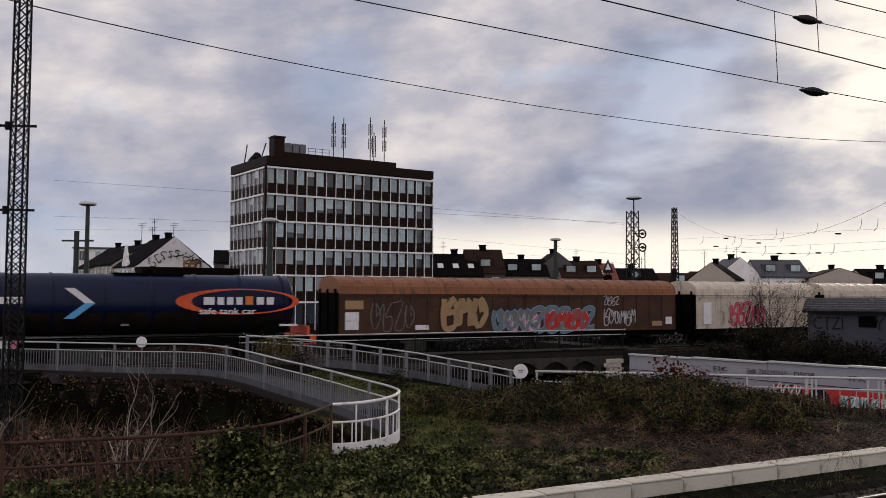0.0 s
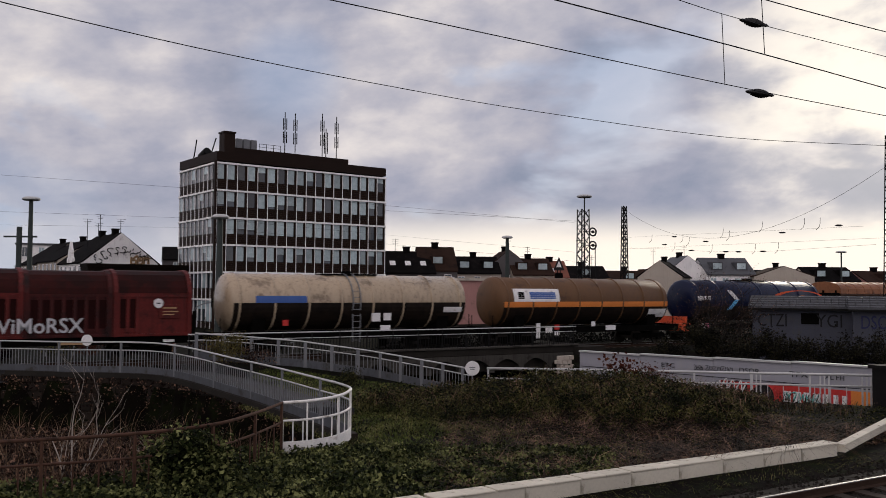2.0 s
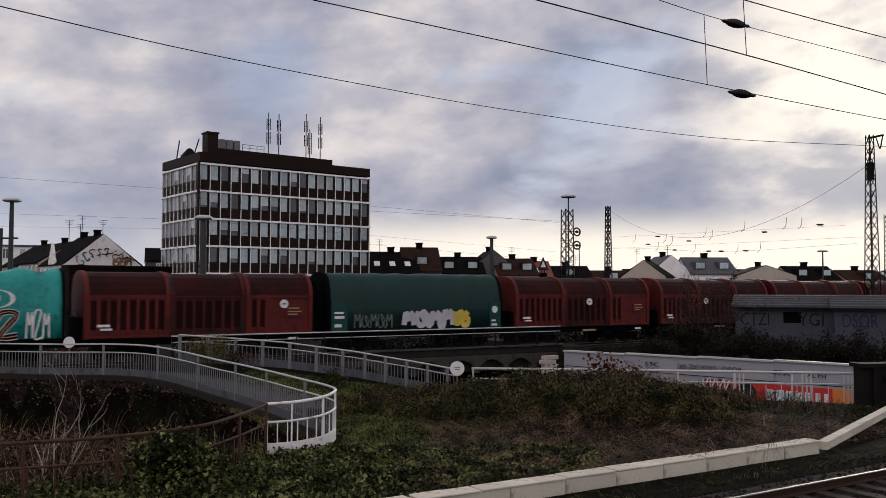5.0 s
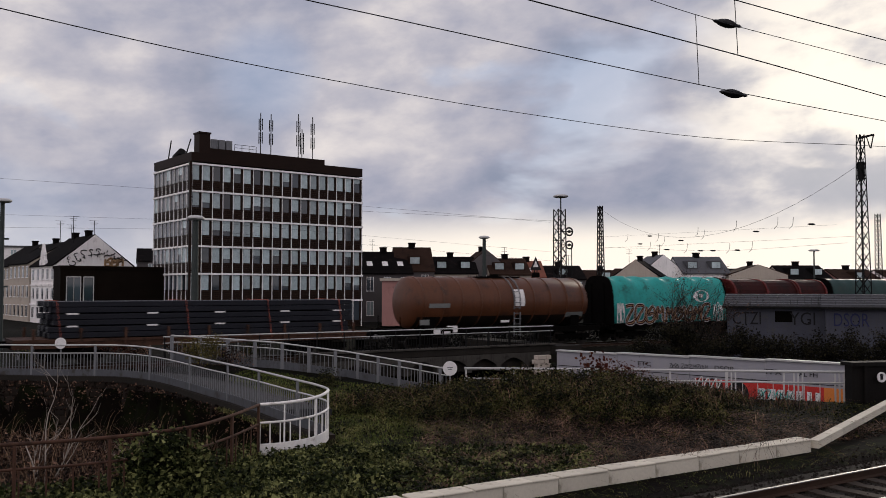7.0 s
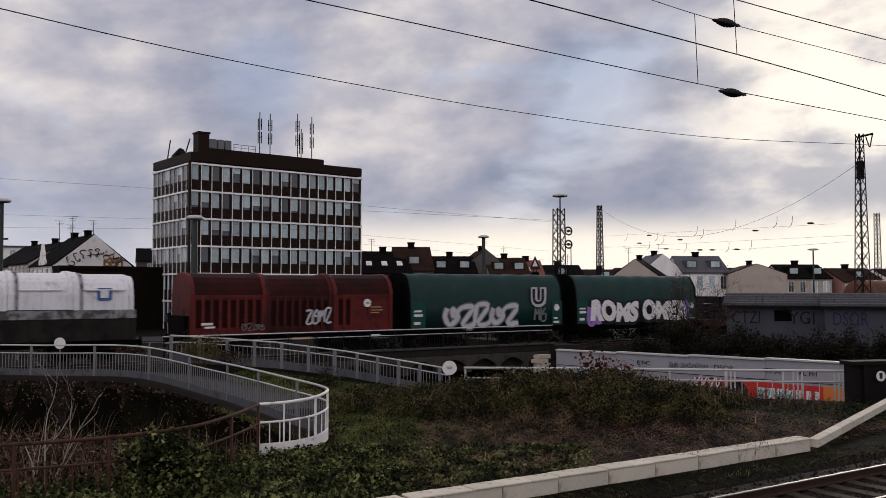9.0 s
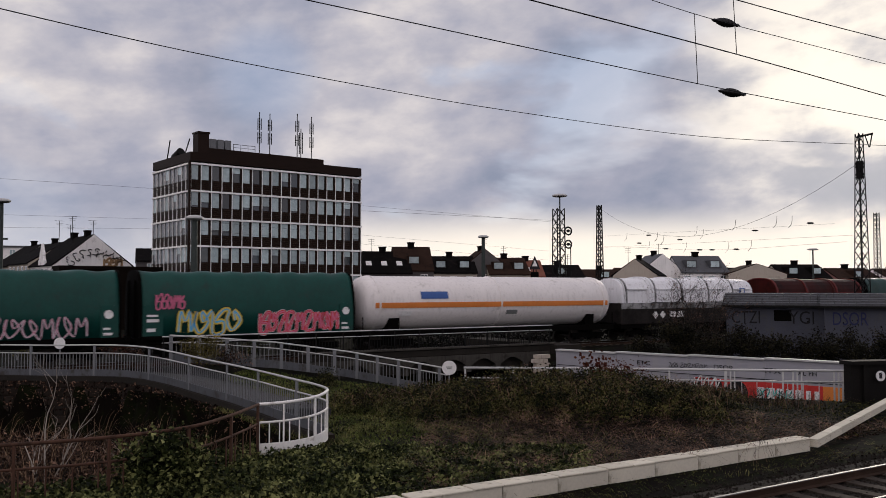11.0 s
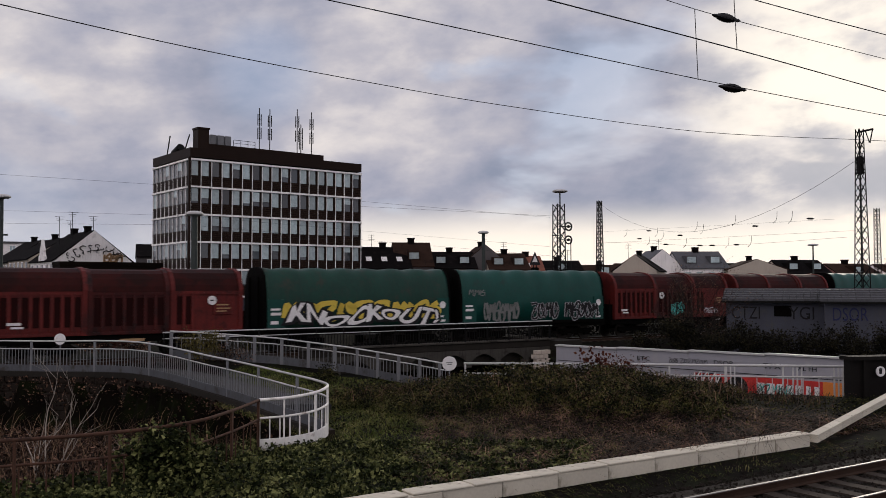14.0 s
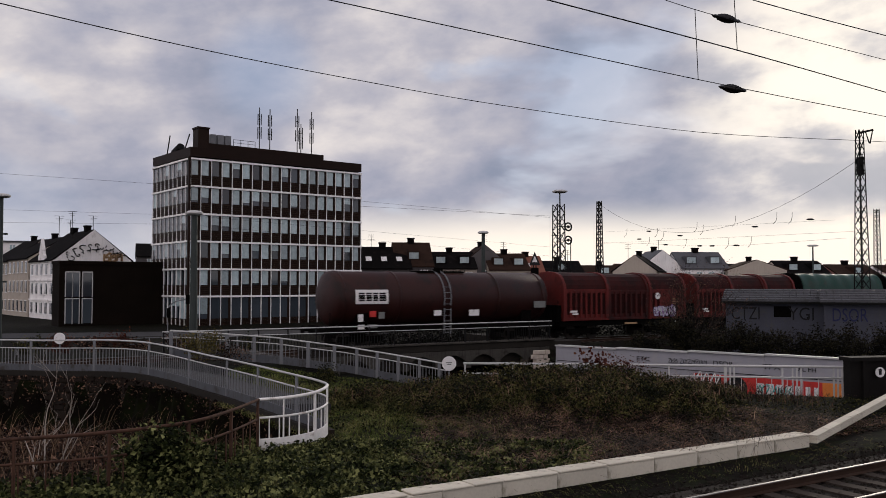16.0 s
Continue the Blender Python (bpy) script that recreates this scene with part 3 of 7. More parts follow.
def squiggle(root, x, z, w, h, seed, mats, y=-1.485, n=9, thick=0.07):
    """An unreadable sprayed tag: one looped stroke in each colour; several widths lay fills on one outline."""
    rnd = random.Random(seed)
    widths = thick
    for k, mat in enumerate(mats):
        thick = widths
        if isinstance(widths, tuple):
            rnd, thick = random.Random(seed), widths[k]
        pts = []
        for i in range(n):
            x0, cw = x + w * i / n, w / n
            kind = rnd.choice(("up", "loop", "bowl", "zig"))
            lo, hi = z + h * rnd.uniform(0.0, 0.12), z + h * rnd.uniform(0.85, 1.0)
            mid = (lo + hi) / 2
            if kind == "up":
                pts += [(x0 + cw * 0.1, lo), (x0 + cw * 0.25, hi), (x0 + cw * 0.5, mid), (x0 + cw * 0.8, hi), (x0 + cw * 0.85, lo)]
            elif kind == "loop":
                pts += [(x0 + cw * 0.2, hi), (x0 + cw * 0.05, mid), (x0 + cw * 0.35, lo), (x0 + cw * 0.9, mid), (x0 + cw * 0.5, hi), (x0 + cw * 0.6, mid)]
            elif kind == "bowl":
                pts += [(x0 + cw * 0.15, hi), (x0 + cw * 0.15, lo), (x0 + cw * 0.8, lo), (x0 + cw * 0.85, mid), (x0 + cw * 0.3, mid), (x0 + cw * 0.8, hi)]
            else:
                pts += [(x0 + cw * 0.1, hi), (x0 + cw * 0.85, hi), (x0 + cw * 0.15, lo), (x0 + cw * 0.9, lo)]
        line = catmull([(a, 0, b) for a, b in pts], 4)
        bm, prev = bmesh.new(), None
        for a, b in zip(line, line[1:]):
            d = b - a
            if d.length < 1e-5:
                continue
            nn = Vector((-d.z, 0, d.x)).normalized() * thick * 0.5 * (0.85 + 0.3 * noise.noise((a.x * 2, a.z * 2, seed)))
            yy = Vector((0, y - 0.004 * k, 0))
            if prev is None:
                prev = (bm.verts.new(a - nn + yy), bm.verts.new(a + nn + yy))
            cur = (bm.verts.new(b - nn + yy), bm.verts.new(b + nn + yy))
            bm.faces.new((prev[0], cur[0], cur[1], prev[1]))
            prev = cur
        part("spray_tag", bm, mat, root, "sprayed graffiti stroke")


def coil_wagon(label, s_mid, L=12.04, body=11.05, paint="red", mid_paint="red_dark", marks=(), disc=(0.72, "white_mark"), flip=1):
    """Four-axle coil wagon with three telescoping ribbed steel hoods."""
    root = thing("coil_wagon", label, "freight wagon", "train of freight wagons")
    half = body / 2
    frame_beam(root, half + 0.1)
    bogies(root, half - 2.1, L)

    def hood(x0, x1, g, mat, plain=False):
        side = [(1.4 + g, 1.22), (1.44 + g, 3.15 + g), (1.38 + g, 3.42 + g), (1.22 + g, 3.74 + g), (0.98 + g, 4.0 + g), (0.62, 4.16 + g), (0.0, 4.22 + g)]
        p = [(-y, z) for y, z in side] + list(reversed(side[:-1]))
        bm = bmesh.new()
        extrude_x(bm, p, x0, x1)
        ob = part("hood", bm, mat, root)
        cap = bmesh.new()
        extrude_x(cap, [(y * 1.008, z + 0.014) for y, z in p[1:-1]], x0 + 0.01, x1 - 0.01)
        part("roof_sheet", cap, paint.replace("red", "red_roof"), ob)
        # the end hood is ribbed only beside its rim and plain where the lettering stands
        lo, hi = (0.06, 0.30) if plain else (0.05, 0.95)
        i0, i1 = x0 + (x1 - x0) * lo, x0 + (x1 - x0) * hi
        # A flat dark panel puts the shade between the ribs into the colour.
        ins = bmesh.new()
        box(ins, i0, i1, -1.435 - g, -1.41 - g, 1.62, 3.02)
        part("inset_panel", ins, "rib_shade_and_tag_red", ob, "dark side panel for the shade between ribs")
        rb = bmesh.new()
        # arched rims at both ends
        q = [(y * 1.05, z if z < 2 else z + 0.07) for y, z in p]
        for x in (x0, x1 - 0.2):
            extrude_x(rb, q, x, x + 0.2)
        part_each("rim", rb, mat, ob)
        vb = bmesh.new()
        n = max(2, round((i1 - i0) / 0.44))
        for i in range(n + 1):
            x = i0 + (i1 - i0) * i / n
            for sgn in (-1, 1):
                box(vb, x - 0.075, x + 0.075, sgn * (1.40 + g), sgn * (1.49 + g), 1.45, 3.04)
        box(vb, x0 + 0.2, x1 - 0.2, -1.47 - g, -1.40 - g, 1.25, 1.36)
        box(vb, x0 + 0.2, x1 - 0.2, -1.5 - g, -1.42 - g, 3.04, 3.13)
        part_each("rib", vb, mat, ob)
    a, b = half * 0.31, half * 0.36
    hood(-half, -a, 0.05, paint)
    hood(-a + 0.02, b - 0.02, 0.0, mid_paint if flip > 0 else paint)
    hood(b, half, 0.05, paint, True)
    bm = bmesh.new()
    for e in (-1, 1):
        box(bm, e * half, e * (half + 0.25), -1.3, 1.3, 1.2, 2.2)
        for y in (-1.25, 1.25):
            cyl(bm, (e * (half + 0.22), y, 1.2), (e * (half + 0.22), y, 2.5), 0.025, n=5)
    part_each("end_wall", bm, "underframe", root)
    d = bmesh.new()
    xd = half * disc[0]
    cyl(d, (xd, -1.53, 2.75), (xd, -1.57, 2.75), 0.22, n=18)
    part("disc", d, disc[1], root, "round white marking disc")
    db = bmesh.new()
    box(db, xd - 0.1, xd + 0.08, -1.585, -1.575, 2.72, 2.78)
    part("arrow", db, "black_paint", root)
    plates(root, [(-half + 0.55, 1.75, 0.55, 0.12, "white_mark"), (-half + 0.7, 1.6, 0.5, 0.09, "white_mark"), (half * 0.76, 2.5, 0.6, 0.06, "tan_mark"), (half * 0.76, 2.34, 0.7, 0.05, "tan_mark"), (half * 0.76, 2.2, 0.5, 0.05, "tan_mark"),
                  (-0.3, 0.92, 1.1, 0.12, "tan_mark"), (half - 1.3, 0.95, 0.5, 0.12, "white_mark")], -1.555)
    lp = bmesh.new()
    box(lp, half * 0.73, half * 0.9, -1.53, -1.47, 2.05, 2.7, bevel=0.012)
    part("label_board", lp, paint, root, "raised red label board")
    for mk in marks:
        mk(root)
    root["s0"] = s_mid
    return root


def tarp_wagon(label, s_mid, L=12.04, body=10.95, paint="tarp_green", skirt="tarp_green", marks=(), panel=True, wrinkle=0.055):
    """Coil wagon with a bowed tarpaulin roof on hoops."""
    wrinkle = 0.025 if paint == "tarp_dark" else wrinkle
    root = thing("tarpaulin_wagon", label, "freight wagon", "train of freight wagons")
    half = body / 2
    frame_beam(root, half + 0.2)
    bogies(root, half - 2.0, L)
    rnd = random.Random(int(s_mid * 7))
    bm = bmesh.new()
    rings, n = [], 56
    for i in range(n + 1):
        x = -half + body * i / n
        bow = 0.5 + 0.5 * math.cos(2 * math.pi * i / 8)
        ring = []
        for y, z in arch(18, 1.42, 1.25, 4.4, 0.55):
            k = smooth(2.6, 4.0, z)
            drop = wrinkle * (1 - bow) * k + wrinkle * 0.6 * noise.noise((x * 1.3, y * 2, z * 1.5 + s_mid))
            ring.append((x, y * (1 - 0.35 * drop), z - drop * 1.3))
        rings.append(ring)
    loft(bm, rings)
    tarp = part("tarpaulin", bm, paint, root, smooth=True)
    eb = bmesh.new()
    for e in (-1, 1):
        p = [(y * 1.012, z + 0.02) for y, z in arch(18, 1.42, 1.2, 4.4, 0.55)]
        extrude_x(eb, p, e * half, e * (half + 0.12))
        for y in (-0.6, 0.6):
            box(eb, e * (half + 0.12), e * (half + 0.2), y - 0.05, y + 0.05, 1.2, 3.9)
    part_each("end_wall", eb, "underframe", root)
    if panel:
        pb = bmesh.new()
        for x0, x1 in ((-half + 0.02, -half + 0.95), (half - 0.8, half - 0.02)):
            box(pb, x0, x1, -1.46, -1.43, 1.25, 2.75)
        part_each("end_panel", pb, skirt, root)
        plates(root, [(-half + 0.2, 2.2, 0.5, 0.1, "white_mark"), (-half + 0.2, 1.95, 0.55, 0.14, "white_mark"), (-half + 0.2, 1.5, 0.4, 0.16, "white_mark"),
                      (half - 0.68, 1.4, 0.4, 0.12, "white_mark"), (half - 0.68, 1.65, 0.3, 0.1, "white_mark")], -1.475)
        db = bmesh.new()
        cyl(db, (half - 0.45, -1.47, 2.35), (half - 0.45, -1.49, 2.35), 0.2, n=16)
        part("disc", db, "white_mark", root, "round white marking disc")
    sb = bmesh.new()
    box(sb, -half, half, -1.47, -1.38, 1.12, 1.3)
    box(sb, -half, half, 1.38, 1.47, 1.12, 1.3)
    part_each("sole_bar", sb, "underframe", root)
    for mk in marks:
        mk(root)
    root["s0"] = s_mid
    return root


def tank_wagon(label, s_mid, L, body, paint, r=1.45, marks=(), rings=6, band=None, lower=None, ladder=None, frame="underframe", dome=True, ends=0.35):
    """Tank wagon: a dished barrel on an open frame, with walkway, ladder and hoops."""
    root = thing("tank_wagon", label, "tank wagon", "train of freight wagons")
    half, zc = body / 2, 4.22 - r
    frame_beam(root, L / 2 - 0.6, frame)
    bogies(root, L / 2 - 2.6, L)
    bm = bmesh.new()
    prof = [(-half, 0.02), (-half + 0.05 * ends / 0.35, 0.5), (-half + ends * 0.4, 0.8), (-half + ends * 0.75, 0.95), (-half + ends, 1.0)]
    prof += [(-x, f) for x, f in reversed(prof)]
    loft(bm, [[(x, f * r * math.cos(a), zc + f * r * math.sin(a)) for a in (2 * math.pi * k / 40 for k in range(40))] for x, f in prof])
    barrel = part("barrel", bm, paint, root, smooth=True)
    hb = bmesh.new()
    for i in range(rings):
        x = -half + ends + 0.3 + (body - 2 * ends - 0.6) * i / (rings - 1)
        loft(hb, [[(x + dx, rr * math.cos(a), zc + rr * math.sin(a)) for a in (2 * math.pi * k / 40 for k in range(40))]
                  for dx, rr in ((-0.07, r - 0.01), (-0.055, r + 0.042), (0.055, r + 0.042), (0.07, r - 0.01))], caps=False)
    part_each("hoop", hb, paint, barrel, smooth=True)

    def strip(z0, z1, mat, name, x0=-half + ends, x1=half - ends, out=0.036):
        sb = bmesh.new()
        pts = []
        for k in range(7):
            z = z0 + (z1 - z0) * k / 6
            pts.append((-math.sqrt(max(0, (r + out) ** 2 - (z - zc) ** 2)), z))
        back = [(y + 0.03, z) for y, z in reversed(pts)]
        extrude_x(sb, pts + back, x0, x1)
        return part(name, sb, mat, barrel, smooth=False)
    if band:
        strip(band[0], band[1], band[2], "band")
    # A dark strip over the lower half carries the barrel's own shade.
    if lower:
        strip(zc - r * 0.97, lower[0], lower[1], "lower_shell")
    if dome:
        db = bmesh.new()
        box(db, -1.6, 1.6, -0.45, 0.45, zc + r - 0.02, zc + r + 0.06)
        cyl(db, (0, 0, zc + r - 0.1), (0, 0, zc + r + 0.2), 0.32, n=14)
        for x in (-1.6, -0.8, 0.8, 1.6):
            for y in (-0.45, 0.45):
                bar(db, (x, y, zc + r), (x, y, zc + r + 0.14), 0.03)
        part("walkway", db, frame if frame != "orange_frame" else "underframe", root)
    if ladder is not None:
        lb = bmesh.new()
        for dx in (-0.22, 0.22):
            for k in range(8):
                a0, a1 = math.radians(100 + 12 * k), math.radians(112 + 12 * k)
                bar(lb, (ladder + dx, (r + 0.09) * math.cos(a0), zc + (r + 0.09) * math.sin(a0)), (ladder + dx, (r + 0.09) * math.cos(a1), zc + (r + 0.09) * math.sin(a1)), 0.05)
            bar(lb, (ladder + dx, -r - 0.05, zc - 0.6), (ladder + dx, -r - 0.02, 0.7), 0.05)
        steps_of = part("ladder", lb, "galv", root, "grey steel ladder")
        lb = bmesh.new()
        for k in range(9):
            z = 0.8 + k * 0.32
            y = -math.sqrt(max(0, (r + 0.09) ** 2 - max(0, z - zc) ** 2))
            bar(lb, (ladder - 0.22, y, z), (ladder + 0.22, y, z), 0.035)
        part_each("rung", lb, "galv", steps_of)
    # cradles
    cb = bmesh.new()
    for e in (-1, 1):
        x = e * (L / 2 - 2.6)
        extrude_x(cb, [(-1.2, 1.15), (-1.25, zc - r * 0.55), (-0.7, zc - r * 0.9), (0.7, zc - r * 0.9), (1.25, zc - r * 0.55), (1.2, 1.15)], x - 0.35, x + 0.35)
        box(cb, e * (L / 2 - 0.75), e * (L / 2 - 0.55), -1.3, 1.3, 0.95, 1.3)
        for y in (-1.25, 1.25):
            bar(cb, (e * (L / 2 - 0.65), y, 1.2), (e * (L / 2 - 0.65), y, 2.0), 0.04)
    part_each("cradle", cb, frame, root)
    for mk in marks:
        mk(root, strip)
    root["s0"] = s_mid
    return root


def sliding_wall_wagon(label, s_mid, L, body, wall="brown_panel", roof="brown", doors=2, marks=(), ribs=15):
    """Covered wagon with sliding side walls under a shallow bowed roof."""
    root = thing("sliding_wall_wagon", label, "covered wagon", "train of freight wagons")
    half = body / 2
    frame_beam(root, half)
    bogies(root, half - 2.6, L)
    bm = bmesh.new()
    box(bm, -half + 0.1, half - 0.1, -1.36, 1.36, 1.15, 3.4)
    part("body", bm, "underframe", root)
    w = body / doors
    for i in range(doors):
        x0, x1 = -half + w * i + 0.03, -half + w * (i + 1) - 0.03
        db = bmesh.new()
        for sgn in (-1, 1):
            box(db, x0, x1, sgn * 1.37, sgn * 1.43, 1.2, 3.32)
        door = part("sliding_wall", db, wall, root)
        rb = bmesh.new()
        n = ribs // doors
        for k in range(n + 1):
            x = x0 + (x1 - x0) * k / n
            for sgn in (-1, 1):
                box(rb, max(x0, x - 0.07), min(x1, x + 0.07), sgn * 1.42, sgn * 1.48, 1.22, 3.3)
        for z in (1.2, 3.24):
            for sgn in (-1, 1):
                box(rb, x0, x1, sgn * 1.42, sgn * 1.49, z, z + 0.09)
        part_each("rib", rb, wall, door)
        ob = bmesh.new()
        pr = [(-1.5, 3.35)] + [(y, 3.4 + 0.86 * abs(math.sin(math.pi * k / 12)) ** 0.7) for k, y in ((k, -1.48 * math.cos(math.pi * k / 12)) for k in range(13))] + [(1.5, 3.35)]
        extrude_x(ob, pr, x0 - 0.02, x1 + 0.02)
        rf = part("roof", ob, roof, root)
        sb = bmesh.new()
        for k in range(n + 1):
            x = x0 + (x1 - x0) * k / n
            extrude_x(sb, [(y * 1.012, z + 0.025) for y, z in pr], x - 0.03, x + 0.03)
        part_each("roof_seam", sb, roof, rf)
    eb = bmesh.new()
    for e in (-1, 1):
        box(eb, e * (half - 0.1), e * (half + 0.02), -1.42, 1.42, 1.1, 3.4)
        for y in (-1.1, 0, 1.1):
            box(eb, e * (half + 0.02), e * (half + 0.1), y - 0.06, y + 0.06, 1.1, 3.6)
        cyl(eb, (e * (half + 0.3), -1.3, 1.0), (e * (half + 0.3), -1.3, 2.3), 0.025, n=5)
    part_each("end_wall", eb, "underframe", root)
    for mk in marks:
        mk(root)
    root["s0"] = s_mid
    return root


def flat_wagon(label, s_mid, L):
    """Flat wagon loaded with long dark steel bundles tied with faded red straps."""
    root = thing("flat_wagon", label, "flat wagon", "train of freight wagons")
    half = L / 2 - 0.6
    frame_beam(root, half, "rust", 1.0)
    bogies(root, half - 2.4, L)
    bm = bmesh.new()
    box(bm, -half, half, -1.4, 1.4, 1.15, 1.28)
    part("deck", bm, "rust", root, "rusty wagon deck")
    sb = bmesh.new()
    for k in range(9):
        x = -half + 0.8 + (2 * half - 1.6) * k / 8
        for y in (-1.38, 1.38):
            box(sb, x - 0.06, x + 0.06, y - 0.05, y + 0.05, 0.95, 1.75)
    part_each("stake", sb, "rust", root, "rusty side stake")
    return root


def flat_load(root, s_load0, s_load1, s_mid):
    """The bundles ride on the wagon and move with it as its parts."""
    x0, x1 = s_load0 - s_mid, s_load1 - s_mid
    rnd = random.Random(4)
    for row, z in enumerate((1.32, 1.88, 2.44)):
        for k in range(4):
            y = -1.18 + 0.78 * k
            bm = bmesh.new()
            for i in range(2):
                for j in range(2):
                    yy, zz = y + 0.36 * i - 0.0, z + 0.26 * j
                    e = rnd.uniform(-0.15, 0.15)
                    box(bm, x0 + e, x1 + e, yy - 0.17, yy + 0.17, zz, zz + 0.245, bevel=0.02)
            part_each("steel_profile", bm, "pipe", root, "dark steel profile")
    wb = bmesh.new()
    for f in (0.06, 0.3, 0.52, 0.75, 0.95):
        x = x0 + (x1 - x0) * f
        box(wb, x - 0.25, x + 0.25, -1.36, -1.3, 1.8, 1.87)
        box(wb, x - 0.25, x + 0.25, -1.36, -1.3, 2.36, 2.43)
    part_each("spacer", wb, "white_mark", root, "pale wooden spacer")
    for f in (0.03, 0.42, 0.7, 0.97):
        x = x0 + (x1 - x0) * f
        b = bmesh.new()
        prof = [(-1.42, 1.1), (-1.38, 2.98), (1.6, 2.98), (1.6, 1.1)]
        pts = [(x - (0.22 if z > 2 else 0), y, z) for y, z in prof]
        for p, q in zip(pts, pts[1:]):
            bar(b, p, q, 0.07, 0.02)
        part("strap", b, "strap", root, "faded red load strap")
    root["s0"] = s_mid


def white_hood_wagon(label, s_mid, L, body):
    """Covered wagon with white telescoping hoods above a dark lower body."""
    root = thing("hooded_wagon", label, "freight wagon", "train of freight wagons")
    half = body / 2
    frame_beam(root, half)
    bogies(root, half - 2.2, L)
    bm = bmesh.new()
    box(bm, -half, half, -1.38, 1.38, 1.15, 2.55, bevel=0.04)
    part("lower_body", bm, "grime", root, "dirty dark lower body")
    lb = bmesh.new()
    box(lb, -half, half, -1.42, -1.37, 2.16, 2.56, bevel=0.015)
    part("dirty_skirt", lb, "grimy_white", root, "grimy white skirt board")
    n = max(3, round(body / 2.9))
    for i in range(n):
        x0, x1 = -half + 0.1 + (body - 0.2) * i / n, -half + 0.1 + (body - 0.2) * (i + 1) / n
        g = 0.04 * (i % 2)
        hb = bmesh.new()
        p = [(y * (1 + g / 1.4), z + g) for y, z in arch(14, 1.4, 2.55, 4.2, 0.62)]
        extrude_x(hb, p, x0 + (0.25 if i == 0 else 0), x1 - (0.25 if i == n - 1 else 0))
        box(hb, x0 + 0.45, x1 - 0.45, -1.47, -1.3, 3.42, 3.5, bevel=0.02)
        h = part("hood", hb, "white_hood", root)
        rb = bmesh.new()
        for x in (x0, x1 - 0.22):
            w_ = 0.96 if (i == 0 and x == x0) or (i == n - 1 and x > x0) else 1.055
            extrude_x(rb, [(y * w_, 2.55 + (z - 2.55) * w_) for y, z in p], x, x + 0.2)
        part_each("rim", rb, "white_hood", h)
        gb = bmesh.new()
        extrude_x(gb, [(y * 1.035, 2.55 + (z - 2.55) * 1.035) for y, z in p], x0 + 0.3, x0 + 0.42)
        part("seam", gb, "grimy_white", h)
    marking(root, half - 1.75, 3.0, 0.62, 0.55, "blue_mark", -1.46, "blue logo plate")
    marking(root, half - 1.62, 3.1, 0.36, 0.35, "white_mark", -1.47)
    plates(root, [(-2.2, 1.55, 1.35, 0.42, "white_mark"), (-2.1, 1.72, 1.15, 0.06, "black_paint")], -1.4)
    for x in (-3.6, -2.9):
        d = bmesh.new()
        box(d, -0.19, 0.19, -1.41, -1.39, -0.19, 0.19, m=Matrix.Translation((x, 0, 1.75)) @ Matrix.Rotation(radians(45), 4, "Y") @ Matrix.Translation((0, 0, 0)))
        part("placard", d, "white_mark", root, "white diamond placard")
    root["s0"] = s_mid
    return root


def logo_bars(x, z, w, h, mats, n=3):
    """A maker's mark as plain bars."""
    def mk(root, strip=None):
        for i in range(n):
            marking(root, x + w * i / n, z, w / n * 0.72, h, mats[i % len(mats)], -1.56)
    return mk


def plate_set(spots, y=-1.5):
    def mk(root, strip=None):
        plates(root, spots, y)
    return mk


def words(txt, x, z, h, w, mat, shade=None, y=-1.5, bold=0.02, label="sprayed letters", wild=0.0):
    def mk(root, strip=None):
        lettered(root, txt, x, z, h, w, mat, y, bold, label, shade, wild)
    return mk


def tag(x, z, w, h, seed, mats, n=9, thick=0.07, y=-1.5):
    def mk(root, strip=None):
        squiggle(root, x, z, w, h, seed, mats, y, n, thick)
    return mk


def panel_mark(x0, x1, z0, z1, mat):
    """A label painted on the curved barrel."""
    def mk(root, strip=None):
        strip(z0, z1, mat, "label_panel", x0, x1, 0.05)
    return mk


def ellipse_mark(cx, cz, rx, rz, mat, thick=0.16, y=-1.47):
    def mk(root, strip=None):
        bm = bmesh.new()
        n = 48
        ring = []
        for k in range(n):
            a = 2 * math.pi * k / n
            t = thick * (1.0 + 1.1 * max(0, -math.cos(a)) - 0.4 * abs(math.sin(a)))
            z0, z1 = cz + rz * math.sin(a), cz + (rz - t * 0.6) * math.sin(a)
            ring.append((bm.verts.new((cx + rx * math.cos(a), y - 0.02 + 0.0, z0)), bm.verts.new((cx + (rx - t * 2.2) * math.cos(a), y - 0.02, z1))))
        for (a, b), (c, d) in zip(ring, ring[1:] + ring[:1]):
            bm.faces.new((a, b, d, c))
        part("logo_ring", bm, mat, root)
    return mk


def chevron(x, z, w, h, mats):
    def mk(root, strip=None):
        for i, (mat, a, b) in enumerate(((mats[0], (0, h), (w, h * 0.5)), (mats[1], (w, h * 0.5), (0, 0)))):
            bm = bmesh.new()
            t = w * 0.5
            q = [a, b, (b[0] - t, b[1]), (a[0] - t, a[1])]
            for dy in (0, 0.015):
                bm.faces.new([bm.verts.new((x + px, -1.485 - dy, z + pz)) for px, pz in q])
            part("logo_chevron", bm, mat, root)
    return mk


def orange_ends(root, strip=None):
    for e in (-1, 1):
        b = bmesh.new()
        box(b, e * 7.15, e * 8.0, -1.3, 1.3, 0.78, 1.28, bevel=0.03)
        box(b, e * 7.5, e * 7.62, -1.3, 1.3, 1.28, 1.75)
        part("end_frame", b, "orange_frame", root, "orange painted end frame")


TEAM = "train of freight wagons"


